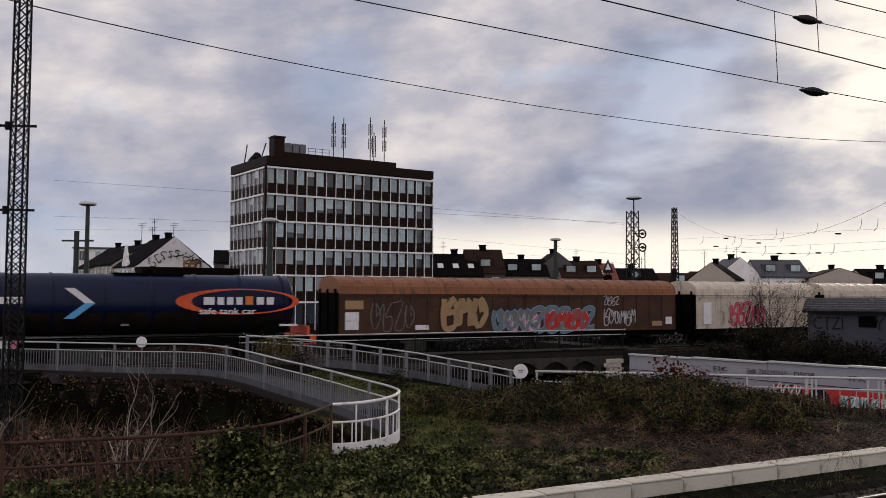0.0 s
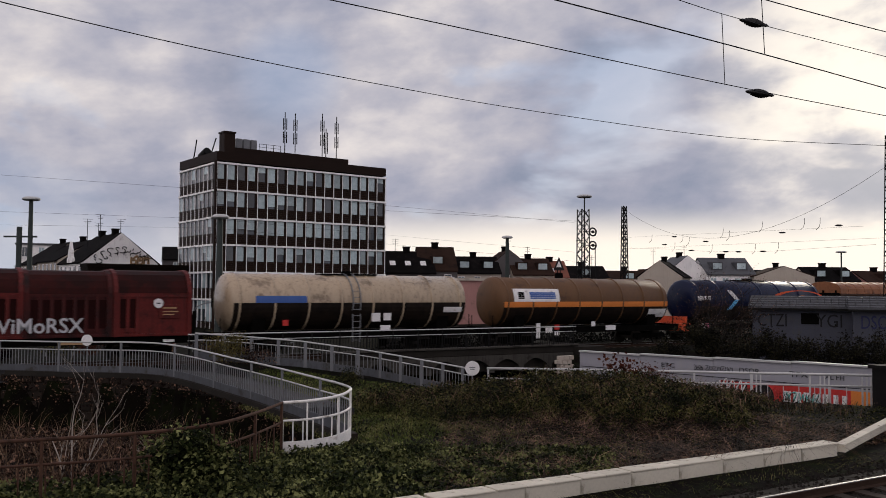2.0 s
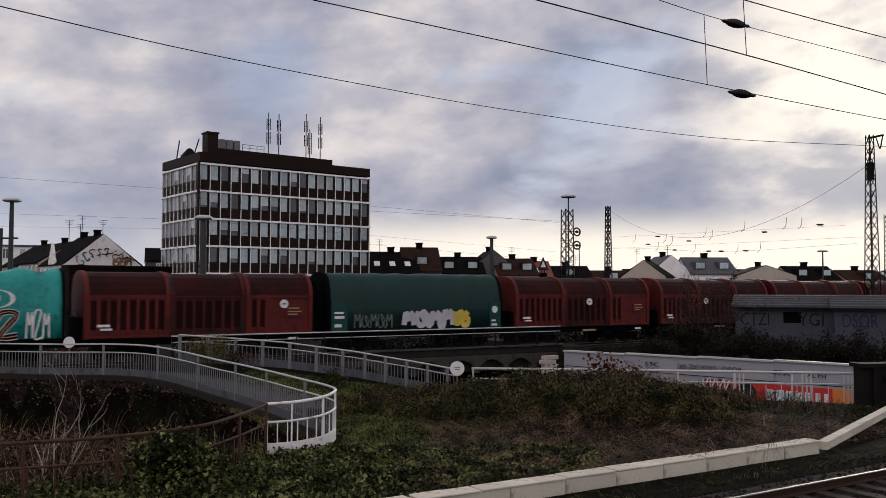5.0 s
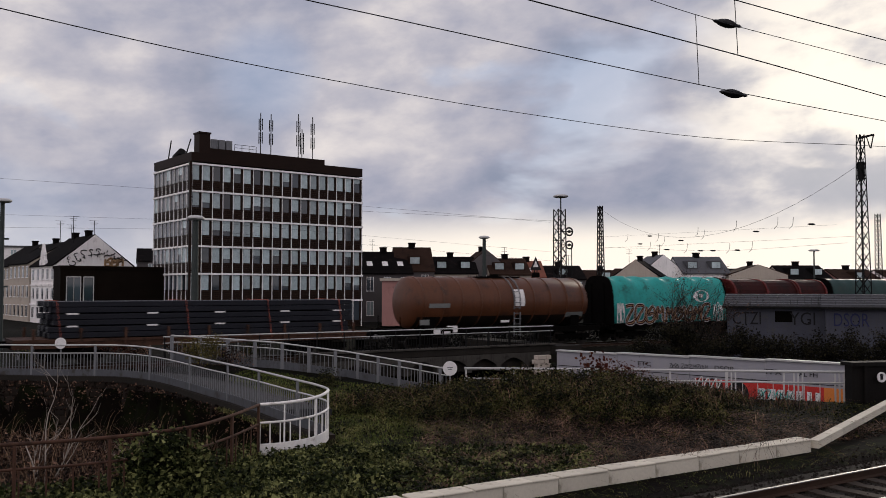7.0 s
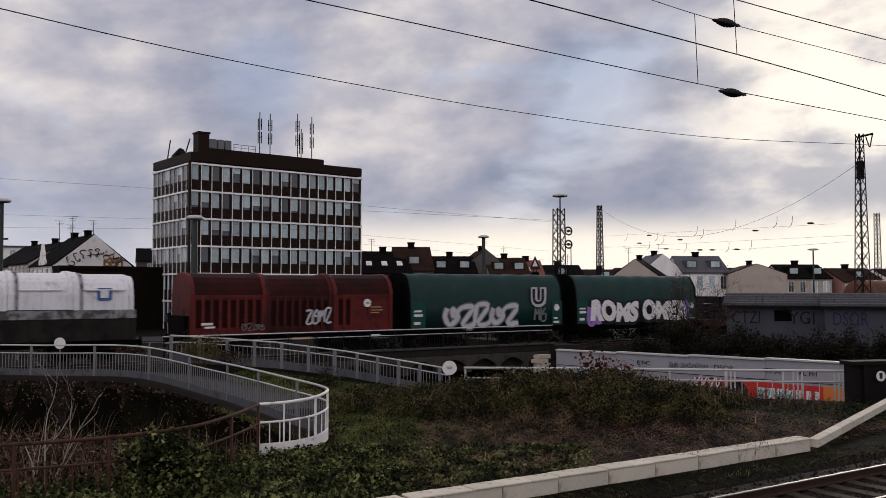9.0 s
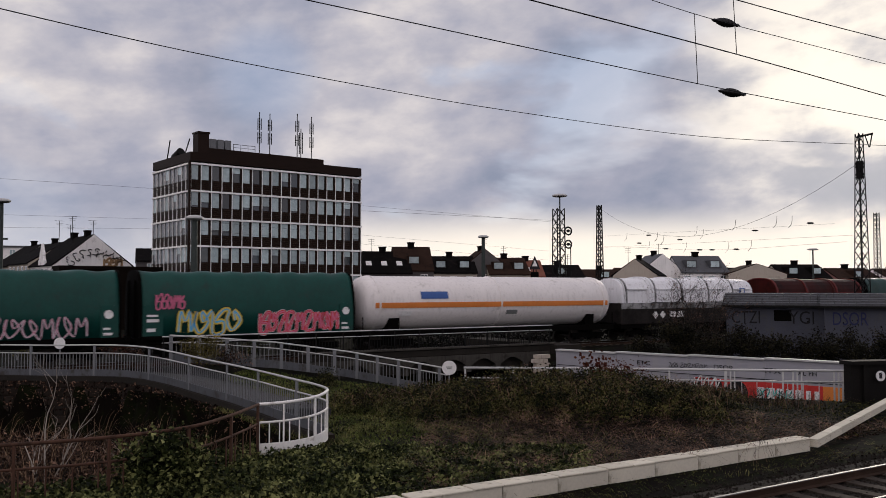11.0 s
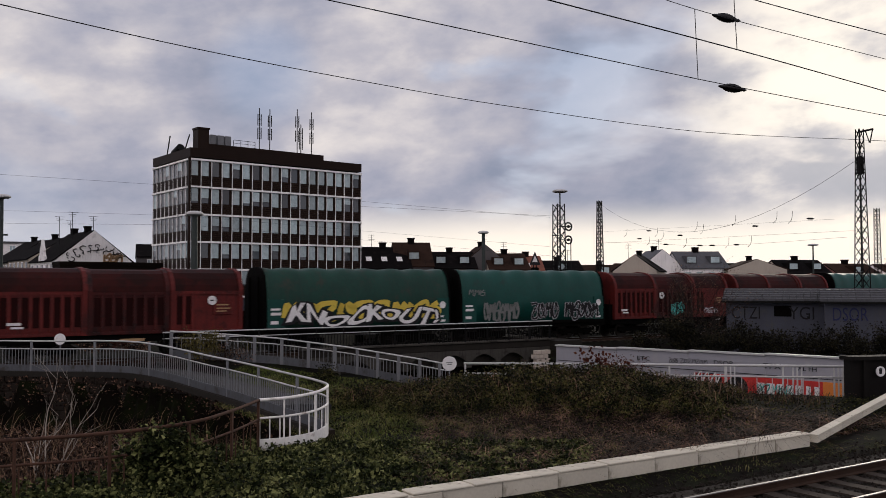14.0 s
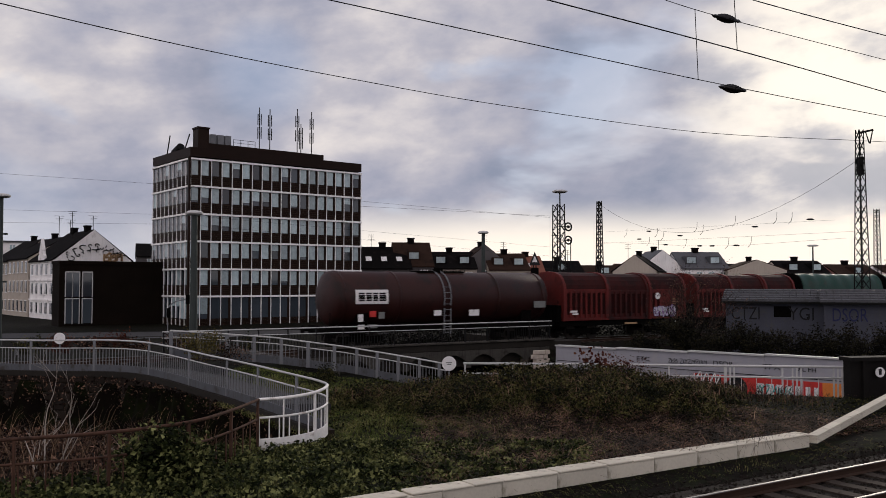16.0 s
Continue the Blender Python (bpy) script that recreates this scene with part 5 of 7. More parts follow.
def ballast_stones():
    rnd = np.random.default_rng(5)
    verts, faces = [], []
    base = np.array([(1, 0, 0), (-1, 0, 0), (0, 1, 0), (0, -1, 0), (0, 0, 1), (0, 0, -1)], float)
    tri = [(0, 2, 4), (2, 1, 4), (1, 3, 4), (3, 0, 4), (2, 0, 5), (1, 2, 5), (3, 1, 5), (0, 3, 5)]
    for i in range(11000):
        s, h = rnd.uniform(3, 26), rnd.uniform(7.4, 11.9)
        if h > 11.2 and rnd.random() < 0.6:
            continue
        p = sh(s, h, -0.2 - 0.03 * max(0, h - 10.6) if h < 11.2 else -0.175)
        r = rnd.uniform(0.02, 0.045) * (1, rnd.uniform(0.7, 1.2), rnd.uniform(0.6, 1.0))[0]
        q = base * r * rnd.uniform(0.6, 1.2, (6, 1)) + rnd.normal(0, r * 0.2, (6, 3)) + np.array(p)
        n = len(verts)
        verts += q.tolist()
        faces += [(a + n, b + n, c + n) for a, b, c in tri]
    me = bpy.data.meshes.new("ballast_stones")
    me.from_pydata(verts, [], faces)
    me.materials.append(M["ballast"])
    tagged(new("ballast_stones", me), "loose grey-brown ballast stones beside the rail", "ballast", kind="stuff")


ballast_stones()


# ---- pale block kerb and cable trough ----
def kerb():
    root = thing("block_kerb", "low pale concrete block wall beside the track", "kerb", m=along_track(0, 0))
    body = bmesh.new()
    box(body, 0.0, 1.215, 12.15, 12.5, -0.45, 0.1, bevel=0.012)
    bme = finish(body, "concrete", "kerb_block")
    lid = bmesh.new()
    box(lid, 0.0, 0.605, 12.13, 12.52, 0.1, 0.135, bevel=0.01)
    lme = finish(lid, "concrete", "kerb_lid")
    for k in range(22):
        s = 17.72 - 1.225 * (k + 1)
        b = new("kerb_block", bme)
        b.parent = root
        b.matrix_local = pose(s, random.uniform(-0.008, 0.008), random.uniform(-0.006, 0.006))
        for j in range(2):
            l = new("kerb_lid", lme)
            l.parent = root
            l.matrix_local = pose(s + 0.61 * j, random.uniform(-0.012, 0.012), random.uniform(-0.003, 0.004), 0, 0, random.uniform(-0.25, 0.25))


kerb()


def trough():
    root = thing("cable_trough", "pale concrete cable trough with lids on the slope", "cable trough")
    a, b = Vector((8.3, 19.9, -0.06)), Vector((18.3, 32.35, 0.34))
    d = (b - a).normalized()
    ang = math.degrees(math.atan2(d.y, d.x))
    for k in range(16):
        p = a + d * (1.0 * k + 0.5)
        m = pose(p.x, p.y, p.z + 0.05, 0, -math.degrees(math.asin(d.z)), ang)
        block("trough_body", "concrete", root, m, 0.985, 0.2, 0.14)
        block("trough_lid", "concrete", root, m @ Matrix.Translation((0, 0, 0.09)), 0.98, 0.22, 0.035)


trough()


# ---- railings ----
def railing(name, label, pts, rail_mat, bar_mat, height=1.15, post_step=1.55, bar_step=0.135, plate=0.2, mid=0.3, wide=0.09, hand=0.032, bars=True, plate_mat=None, split=True):
    """A pedestrian railing along the polyline of its handrail: handrail, mid rail, posts, bars and kick plate."""
    root = thing(name, label, "railing")
    b = bmesh.new()
    tube(b, pts, hand, 8)
    part("handrail", b, rail_mat, root, smooth=True)
    b = bmesh.new()
    tube(b, [p - Vector((0, 0, mid)) for p in pts], hand * 0.75, 6)
    part("mid_rail", b, rail_mat, root, smooth=True)
    if plate:
        b = bmesh.new()
        rings = []
        for k, p in enumerate(pts):
            a, c = pts[max(k - 1, 0)], pts[min(k + 1, len(pts) - 1)]
            d = Vector((c.x - a.x, c.y - a.y, 0)).normalized()
            n = Vector((-d.y, d.x, 0)) * 0.02
            lo, hi = Vector((0, 0, height)), Vector((0, 0, height - plate))
            rings.append([p - lo - n, p - hi - n, p - hi + n, p - lo + n])
        loft(b, rings)
        part("kick_plate", b, plate_mat or bar_mat, root)
    for p, a in along(pts, post_step, 0.05):
        m = pose(p.x, p.y, p.z - height / 2, 0, 0, math.degrees(a))
        block("post", bar_mat, root, m, wide, 0.05, height)
    if bars:
        hb = height - mid - plate
        for p, a in along(pts, bar_step, 0.1):
            m = pose(p.x, p.y, p.z - mid - hb / 2, 0, 0, math.degrees(a))
            block("baluster", bar_mat, root, m, 0.026, 0.02, hb)
    return root


railing("ramp_railing", "grey steel railing with close balusters along the ramp", RAIL_B[0:65], "pale_rail", "galv", 1.15, 2.9, 0.15, 0.24, 0.3, 0.085, 0.03, plate_mat="plate_steel")
railing("ramp_railing", "white steel railing bend with kick plate at the ramp's foot", RAIL_B[64:], "white_rail", "white_rail", 1.12, 0.75, 0.22, 0.26, 0.4, 0.035, 0.036, plate_mat="white_rail")
railing("ramp_railing", "grey steel railing with broad posts along the path", RAIL_A, "pale_rail", "galv", 1.15, 1.2, 0.19, 0.34, 0.27, 0.15, 0.035, plate_mat="plate_steel")
road_rail = railing("road_railing", "pale grey railing above the sunken road", RAIL_W, "pale_rail", "pale_rail", 1.1, 1.9, 0.5, 0.0, 0.38, 0.06, 0.045)
for x, y, z in ((10.1, 31.05, 0.62), (12.2, 30.45, 0.65), (13.45, 30.08, 0.67)):
    for k in (-1, 0, 1):
        block("post", "pale_rail", road_rail, pose(x + 0.13 * k, y - 0.04 * k, z - 0.72, 0, 0, -16), 0.05, 0.05, 1.4)
railing("rusty_railing", "old rusty railing overgrown with weeds", RAIL_RUST, "rust", "rust", 1.1, 1.5, 0.42, 0.0, 0.42, 0.055, 0.034)


def bridge():
    root = thing("railway_bridge", "old railway bridge with small arches and iron railing", "bridge", kind="structure", m=along_track(0, 0))
    s0, s1, hf = 17.2, 33.0, 38.9
    b = bmesh.new()
    box(b, s0 + 0.1, s1, hf, hf + 0.35, -0.02, 0.34, bevel=0.03)
    part("edge_beam", b, "old_concrete", root)
    b = bmesh.new()
    box(b, s0 + 0.1, s1 + 0.0, hf - 0.1, hf + 0.4, 0.34, 0.44, bevel=0.02)
    part("coping", b, "arch_stone", root)
    b = bmesh.new()
    box(b, s0 + 0.2, s1 - 0.3, hf + 0.36, hf + 9.0, -0.9, -0.21)
    part("deck", b, "old_concrete", root)
    # scalloped arches under the edge
    pitch = 1.95
    for k in range(8):
        a = s0 + 0.1 + pitch * k
        bm = bmesh.new()
        prof = [(a, -0.02), (a, -0.95), (a + 0.16, -0.95)]
        n = 10
        prof += [(a + 0.16 + (pitch - 0.32) * j / n, -0.62 + 0.36 * math.sin(math.pi * j / n)) for j in range(n + 1)]
        prof += [(a + pitch - 0.16, -0.95), (a + pitch, -0.95), (a + pitch, -0.02)]
        front = [(x, hf + 0.02, z) for x, z in prof]
        back = [(x, hf + 0.5, z) for x, z in prof]
        loft(bm, [front, back])
        part("arch", bm, "arch_stone", root)
    b = bmesh.new()
    box(b, s0 - 1.2, s0 + 0.15, hf - 0.6, hf + 9, -4.6, -0.02)
    part("abutment", b, "stone", root)
    b = bmesh.new()
    box(b, s1 - 0.35, s1 + 1.5, hf - 0.6, hf + 9, -4.6, 0.3)
    part("abutment", b, "old_concrete", root)
    rail = [sh(s, hf - 0.02, 1.42) for s in np.arange(10.8, s1 + 0.1, 0.5)]
    railing("bridge_railing", "dark iron bridge railing with pale handrail", rail, "pale_rail", "dark_rail", 1.0, 1.45, 0.16, 0.0, 0.27, 0.05, 0.03)


bridge()


def white_wall():
    root = thing("retaining_wall", "white retaining wall with red mural and small tags", "wall", kind="structure")
    for p, q in zip(WALL_W, WALL_W[1:]):
        d = Vector((q.x - p.x, q.y - p.y, 0))
        L, a = d.length, math.degrees(math.atan2(d.y, d.x))
        m = pose((p.x + q.x) / 2, (p.y + q.y) / 2, (p.z + q.z) / 2, 0, 0, a)
        block("wall_panel", "white_wall", root, m @ Matrix.Translation((0, 0.15, -2.5)), L - 0.012, 0.3, 5.0)
        block("coping", "pale_rail", root, m @ Matrix.Translation((0, 0.12, 0.035)), L, 0.42, 0.07)
    p, q = WALL_W[0], WALL_W[-1]
    d = Vector((q.x - p.x, q.y - p.y, 0))
    L, a = d.length, math.degrees(math.atan2(d.y, d.x))
    base = Matrix.Translation(p) @ Matrix.Rotation(radians(a), 4, "Z")
    holder = new("mural")
    holder.parent, holder.matrix_local = root, base

    def paint(x0, x1, z0, z1, mat, y=-0.012):
        bm = bmesh.new()
        box(bm, x0, x1, y, y + 0.008, z0, z1)
        part("painted_field", bm, mat, holder)
    paint(7.9, 13.75, -2.5, -0.82, "red_mark")
    paint(13.75, 14.62, -2.5, -0.82, "orange")
    paint(0.1, 14.6, -0.72, -0.69, "black_paint", -0.01)
    bm = bmesh.new()
    cyl(bm, (10.0, -0.016, -1.35), (10.0, -0.024, -1.35), 0.5, n=20)
    part("painted_field", bm, "black_paint", holder)
    for k, (x, w) in enumerate(((10.95, 0.3), (11.35, 0.35), (11.8, 0.25), (12.2, 0.3), (12.6, 0.22), (13.05, 0.2), (13.4, 0.2))):
        paint(x, x + w, -1.6 - 0.05 * (k % 2), -1.05, "white_mark", -0.022)
    squiggle(holder, 10.9, -1.7, 1.6, 0.6, 3, ("black_paint", "cyan_mark"), -0.03, 5, 0.04)
    squiggle(holder, 13.8, -1.9, 0.75, 0.5, 8, ("white_mark", "black_paint"), -0.03, 3, 0.05)
    squiggle(holder, 7.9, -1.7, 1.4, 0.9, 4, ("black_paint", "white_mark"), -0.03, 4, 0.08)
    for txt, x, w, h in (("ETC", 4.9, 0.7, 0.2), ("DSOR", 8.9, 0.95, 0.22), ("TPX", 11.2, 0.8, 0.22), ("XL FH", 12.7, 0.8, 0.2)):
        lettered(holder, txt, x, -0.42, h, w, "black_paint", -0.02, 0.0, "small black sprayed letters")
    squiggle(holder, 7.2, -0.42, 1.4, 0.22, 9, ("black_paint",), -0.02, 7, 0.03)
    squiggle(holder, 6.6, -0.42, 0.5, 0.2, 12, ("black_paint",), -0.02, 3, 0.03)


white_wall()


def stone_wall():
    """Quarry-stone retaining wall under the ramp railing, with a dark arch."""
    root = thing("stone_wall", "dark quarry-stone retaining wall with an arch under the ramp", "wall", kind="structure")
    base = [p for p in RAIL_B[10:60]]
    b = bmesh.new()
    rnd = random.Random(2)
    for p, q in zip(base, base[1:]):
        d = Vector((q.x - p.x, q.y - p.y, 0)).normalized()
        n = Vector((-d.y, d.x, 0)) * 0.3
        top, lo = p.z - 1.14, -4.3
        rings = []
        for v in (p, q):
            o = Vector((v.x, v.y, 0))
            rings.append([o + Vector((0, 0, v.z - 1.15)), o + n + Vector((0, 0, v.z - 1.15)), o + n + Vector((0, 0, lo)), o + Vector((0, 0, lo))])
        loft(b, rings)
    part("wall_core", b, "stone", root)
    b = bmesh.new()
    box(b, -0.5, 0.5, -0.5, 0.5, -0.5, 0.5, bevel=0.07)
    me = finish(b, "stone", "stone")
    count = 0
    for r in range(9):
        for p, a in along(base, 0.52, 0.26 * (r % 2)):
            if count > 640:
                break
            z = p.z - 1.45 - 0.34 * r
            out = Vector((math.sin(a), -math.cos(a), 0)) * -0.02
            ob = new("stone", me)
            ob.parent = root
            ob.matrix_local = pose(p.x + out.x, p.y + out.y, z, rnd.uniform(-3, 3), 0, math.degrees(a)) @ Matrix.Diagonal((0.5 * rnd.uniform(0.85, 1.0), 0.16 * rnd.uniform(0.8, 1.3), 0.32 * rnd.uniform(0.85, 1.0), 1))
            count += 1
    # edge beam below the kick plate
    b = bmesh.new()
    for p, q in zip(base, base[1:]):
        d = Vector((q.x - p.x, q.y - p.y, 0)).normalized()
        n = Vector((-d.y, d.x, 0))
        rings = [[v + n * o + Vector((0, 0, z)) for o, z in ((-0.12, -1.16), (0.12, -1.16), (0.12, -1.36), (-0.12, -1.36))] for v in (p, q)]
        loft(b, rings)
    part("edge_beam", b, "old_concrete", root)
    # arch mouth closed by a black board that stands for its inner shade
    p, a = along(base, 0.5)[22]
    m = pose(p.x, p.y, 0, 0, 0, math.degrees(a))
    ring = bmesh.new()
    n = 12
    o = [(1.75 * math.cos(math.pi * k / n), -2.1 + 1.1 * math.sin(math.pi * k / n)) for k in range(n + 1)]
    i = [(1.45 * math.cos(math.pi * k / n), -2.1 + 0.82 * math.sin(math.pi * k / n)) for k in range(n + 1)]
    for k in range(n):
        loft(ring, [[(x, y, z) for x, z in (o[k], o[k + 1], i[k + 1], i[k])] for y in (-0.2, 0.1)])
    bmesh.ops.transform(ring, matrix=m, verts=ring.verts)
    part("arch_ring", ring, "stone", root)
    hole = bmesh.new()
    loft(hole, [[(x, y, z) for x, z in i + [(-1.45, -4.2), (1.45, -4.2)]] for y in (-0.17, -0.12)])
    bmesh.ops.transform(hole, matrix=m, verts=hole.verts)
    part("arch_infill", hole, "underframe", root, "black board for the shade inside the arch")


stone_wall()


def path():
    """Narrow worn path on the ramp beside the curving railing."""
    b = bmesh.new()
    line = RAIL_B[8:44]
    rings = []
    for p, q in zip(line, line[1:]):
        d = Vector((q.x - p.x, q.y - p.y, 0)).normalized()
        n = Vector((-d.y, d.x, 0))
        z = Vector((0, 0, -1.1))
        rings.append([p + n * 0.1 + z, p + n * 1.1 + z, p + n * 2.1 + z - Vector((0, 0, 0.08)), p + n * 2.1 - Vector((0, 0, 1.7)), p + n * 0.1 - Vector((0, 0, 1.7))])
    loft(b, rings)
    tagged(part("footpath", b, "asphalt"), "worn asphalt footpath on the grassy ramp", "path", kind="structure")


path()


# ---- sheds, signs, girder ----
def shed(x, y, rz, w, depth, label, words_on=()):
    root = thing("shed", label, "shed", "sheds beside the line", m=pose(x, y, -0.06, 0, 0, rz))
    b = bmesh.new()
    box(b, 0, w, 0, depth, -0.3, 2.68)
    part("wall", b, "shed_wall", root)
    rise, rows = 0.62, 5
    for e in (0, 1):
        for k in range(rows):
            t0, t1 = k / rows, (k + 1) / rows + 0.04
            y0, y1 = -0.3 + (depth / 2 + 0.3) * t0, -0.3 + (depth / 2 + 0.3) * t1
            if e:
                y0, y1 = depth - y0, depth - y1
            n = int(w / 0.33)
            for c in range(n):
                xa, xb = -0.2 + (w + 0.4) * c / n, -0.2 + (w + 0.4) * (c + 1) / n - 0.015
                bm = bmesh.new()
                loft(bm, [[(xa, y0, 2.66 + rise * t0 + 0.09), (xb, y0, 2.66 + rise * t0 + 0.09), (xb, y1, 2.66 + rise * t1 + 0.005), (xa, y1, 2.66 + rise * t1 + 0.005)],
                          [(xa, y0, 2.6 + rise * t0), (xb, y0, 2.6 + rise * t0), (xb, y1, 2.6 + rise * t1), (xa, y1, 2.6 + rise * t1)]])
                part("roof_tile", bm, "roof_grey", root)
    b = bmesh.new()
    for xg in (0.02, w - 0.02):
        loft(b, [[(xg - 0.02, 0, 2.66), (xg - 0.02, depth / 2, 2.6 + rise), (xg - 0.02, depth, 2.66)], [(xg + 0.02, 0, 2.66), (xg + 0.02, depth / 2, 2.6 + rise), (xg + 0.02, depth, 2.66)]])
    part_each("gable", b, "plaster", root)
    b = bmesh.new()
    box(b, -0.22, w + 0.22, -0.38, -0.3, 2.5, 2.62)
    part("gutter", b, "mast", root)
    b = bmesh.new()
    box(b, w * 0.48, w * 0.48 + 0.9, -0.03, 0.05, 1.75, 2.35)
    part("window", b, "underframe", root, "dark boarded window")
    block("corner_board", "roof_grey", root, pose(w + 0.0, -0.035, 1.3), 0.1, 0.05, 2.5)
    for txt, xw, wd in words_on:
        lettered(root, txt, xw, 1.6, 0.7, wd, "black_paint" if txt != "DSOR" else "dark_blue_mark", -0.03, 0.0, "dark sprayed letters")
    return root


shed(16.15, 50.2, -24, 5.3, 3.0, "low grey shed with tiled roof and sprayed letters", (("CTZI", 0.3, 1.5), ("YGI", 3.3, 1.3)))
shed(20.35, 47.0, -22, 8.0, 3.0, "low grey shed with tiled roof and blue tag", (("DSOR", 0.4, 1.7), ("TIP", 4.6, 1.6)))


def disc_sign(label, x, y, z, r, mat="white_mark", post=1.6, hand=False):
    root = thing("round_sign", label, "sign", m=pose(x, y, 0))
    b = bmesh.new()
    cyl(b, (0, 0, z), (0, -0.03, z), r, n=24)
    d = part("disc", b, mat, root)
    b = bmesh.new()
    cyl(b, (0, 0.03, z - post), (0, 0.03, z + 0.02), 0.03, n=8)
    part("post", b, "galv", root)
    return root


DS = disc_sign("round white sign on a thin post by the path", 0.28, 35.5, 3.45 - 137.5 * 35.5 / 1560, 0.29, post=1.5)
for dx, dz, w in ((-0.12, 0.02, 0.24), (-0.09, -0.05, 0.18)):
    bb = bmesh.new()
    box(bb, dx, dx + w, -0.037, -0.03, 3.45 - 137.5 * 35.5 / 1560 + dz, 3.45 - 137.5 * 35.5 / 1560 + dz + 0.035)
    part("text_bar", bb, "grey_mark", DS)
disc_sign("white globe sign behind the ramp railing", -14.95, 34.6, 1.38, 0.22, post=1.6)


def girder():
    root = thing("girder_bridge", "dark steel girder of the near bridge with round hand sign", "bridge", kind="structure", m=pose(13.1, 28.4, 0, 0, 0, 12))
    b = bmesh.new()
    box(b, 0, 9, 0, 0.35, -0.9, 1.12)
    box(b, -0.05, 9, -0.12, 0.5, 1.02, 1.14)
    for k in range(7):
        box(b, 0.4 + 1.3 * k, 0.5 + 1.3 * k, -0.1, 0.0, -0.6, 1.02)
    part("girder", b, "dark_wall", root)
    b = bmesh.new()
    box(b, 0.25, 9, -0.2, 0.6, -3.5, -0.35)
    part("support", b, "rust", root)
    b = bmesh.new()
    cyl(b, (0.98, -0.12, 0.66), (0.98, -0.15, 0.66), 0.165, n=20)
    part("sign_disc", b, "white_mark", root, "round white warning sign")
    b = bmesh.new()
    box(b, 0.92, 1.02, -0.16, -0.15, 0.58, 0.7)
    for k in range(4):
        box(b, 0.915 + 0.03 * k, 0.935 + 0.03 * k, -0.16, -0.15, 0.69, 0.76 + 0.01 * (k % 3))
    part("sign_symbol", b, "black_paint", root)


girder()


def small_block():
    b = bmesh.new()
    root = thing("brick_pier", "small pale brick pier at the bridge corner", "pier", m=along_track(29.0, 35.6, 0))
    for r in range(5):
        for k in range(3):
            bb = bmesh.new()
            box(bb, 0.31 * k - 0.15 * (r % 2), 0.31 * k + 0.29 - 0.15 * (r % 2), 0, 0.3, -1.0 + 0.22 * r, -0.8 + 0.22 * r, bevel=0.01)
            part("brick", bb, "plaster_beige", root)
    b.free()


small_block()


# ---- masts, lamps and wires ----
def lattice_mast(label, x, y, z0, z1, w0, w1, rz=0.0, extras=None, group="", name="lattice_mast", mat="mast"):
    root = thing(name, label, "mast", group, m=pose(x, y, 0, 0, 0, rz))
    n = max(4, int((z1 - z0) / (w0 * 0.85)))
    fat = 1.0 if y < 40 else (1.3 if y < 80 else 2.1)
    lv = [z0 + (z1 - z0) * k / n for k in range(n + 1)]
    wd = [w0 + (w1 - w0) * k / n for k in range(n + 1)]
    legs = [(-1, -1), (1, -1), (1, 1), (-1, 1)]
    for a, c in legs:
        b = bmesh.new()
        bar(b, (a * w0 / 2, c * w0 / 2, z0), (a * w1 / 2, c * w1 / 2, z1), 0.05 * fat)
        part("leg", b, mat, root)
    for side in range(4):
        b = bmesh.new()
        p, q = legs[side], legs[(side + 1) % 4]
        for k in range(n):
            u, v = (p, q) if k % 2 else (q, p)
            bar(b, (u[0] * wd[k] / 2, u[1] * wd[k] / 2, lv[k]), (v[0] * wd[k + 1] / 2, v[1] * wd[k + 1] / 2, lv[k + 1]), 0.028 * fat)
            if side in (0, 2):
                bar(b, (v[0] * wd[k] / 2, v[1] * wd[k] / 2, lv[k]), (u[0] * wd[k + 1] / 2, u[1] * wd[k + 1] / 2, lv[k + 1]), 0.026 * fat)
        part("lattice", b, mat, root)
    b = bmesh.new()
    box(b, -w0 * 0.9, w0 * 0.9, -w0 * 0.9, w0 * 0.9, z0 - 0.6, z0 + 0.05)
    part("footing", b, "old_concrete", root)
    if extras:
        extras(root)
    return root


def arms(zs, L=0.55):
    def mk(root):
        for z in zs:
            b = bmesh.new()
            bar(b, (-L, -0.2, z), (L, -0.2, z), 0.07)
            cyl(b, (-L * 0.5, -0.2, z - 0.12), (-L * 0.5, -0.2, z + 0.12), 0.08, n=8)
            part("cross_arm", b, "mast", root)
    return mk


def hook_head(root):
    b = bmesh.new()
    bar(b, (0, 0, 13.9), (1.1, 0, 14.15), 0.14)
    bar(b, (1.1, 0, 14.2), (0.85, 0, 13.2), 0.06)
    bar(b, (0.5, 0, 14.0), (0.8, 0, 13.2), 0.05)
    part("head_arm", b, "mast", root)
    # Solid block added in place of the dense lattice near the head.
    b = bmesh.new()
    box(b, -0.17, 0.17, -0.17, 0.17, 11.0, 12.2)
    part("equipment_box", b, "mast", root)


lattice_mast("tall dark lattice catenary mast by the ramp", -14.7, 25.0, -0.4, 14.5, 0.42, 0.34, 10, arms((8.3, 5.8)))
lattice_mast("tall lattice catenary mast with bracket head", 28.6, 60, -0.5, 14.1, 0.82, 0.34, 15, hook_head)
lattice_mast("slim lattice mast beyond the train", 19.5, 109, -1.4, 13.9, 0.85, 0.42, 20)
lattice_mast("distant slim lattice catenary mast", 61.8, 125, -1.4, 14.3, 0.8, 0.5, 20)


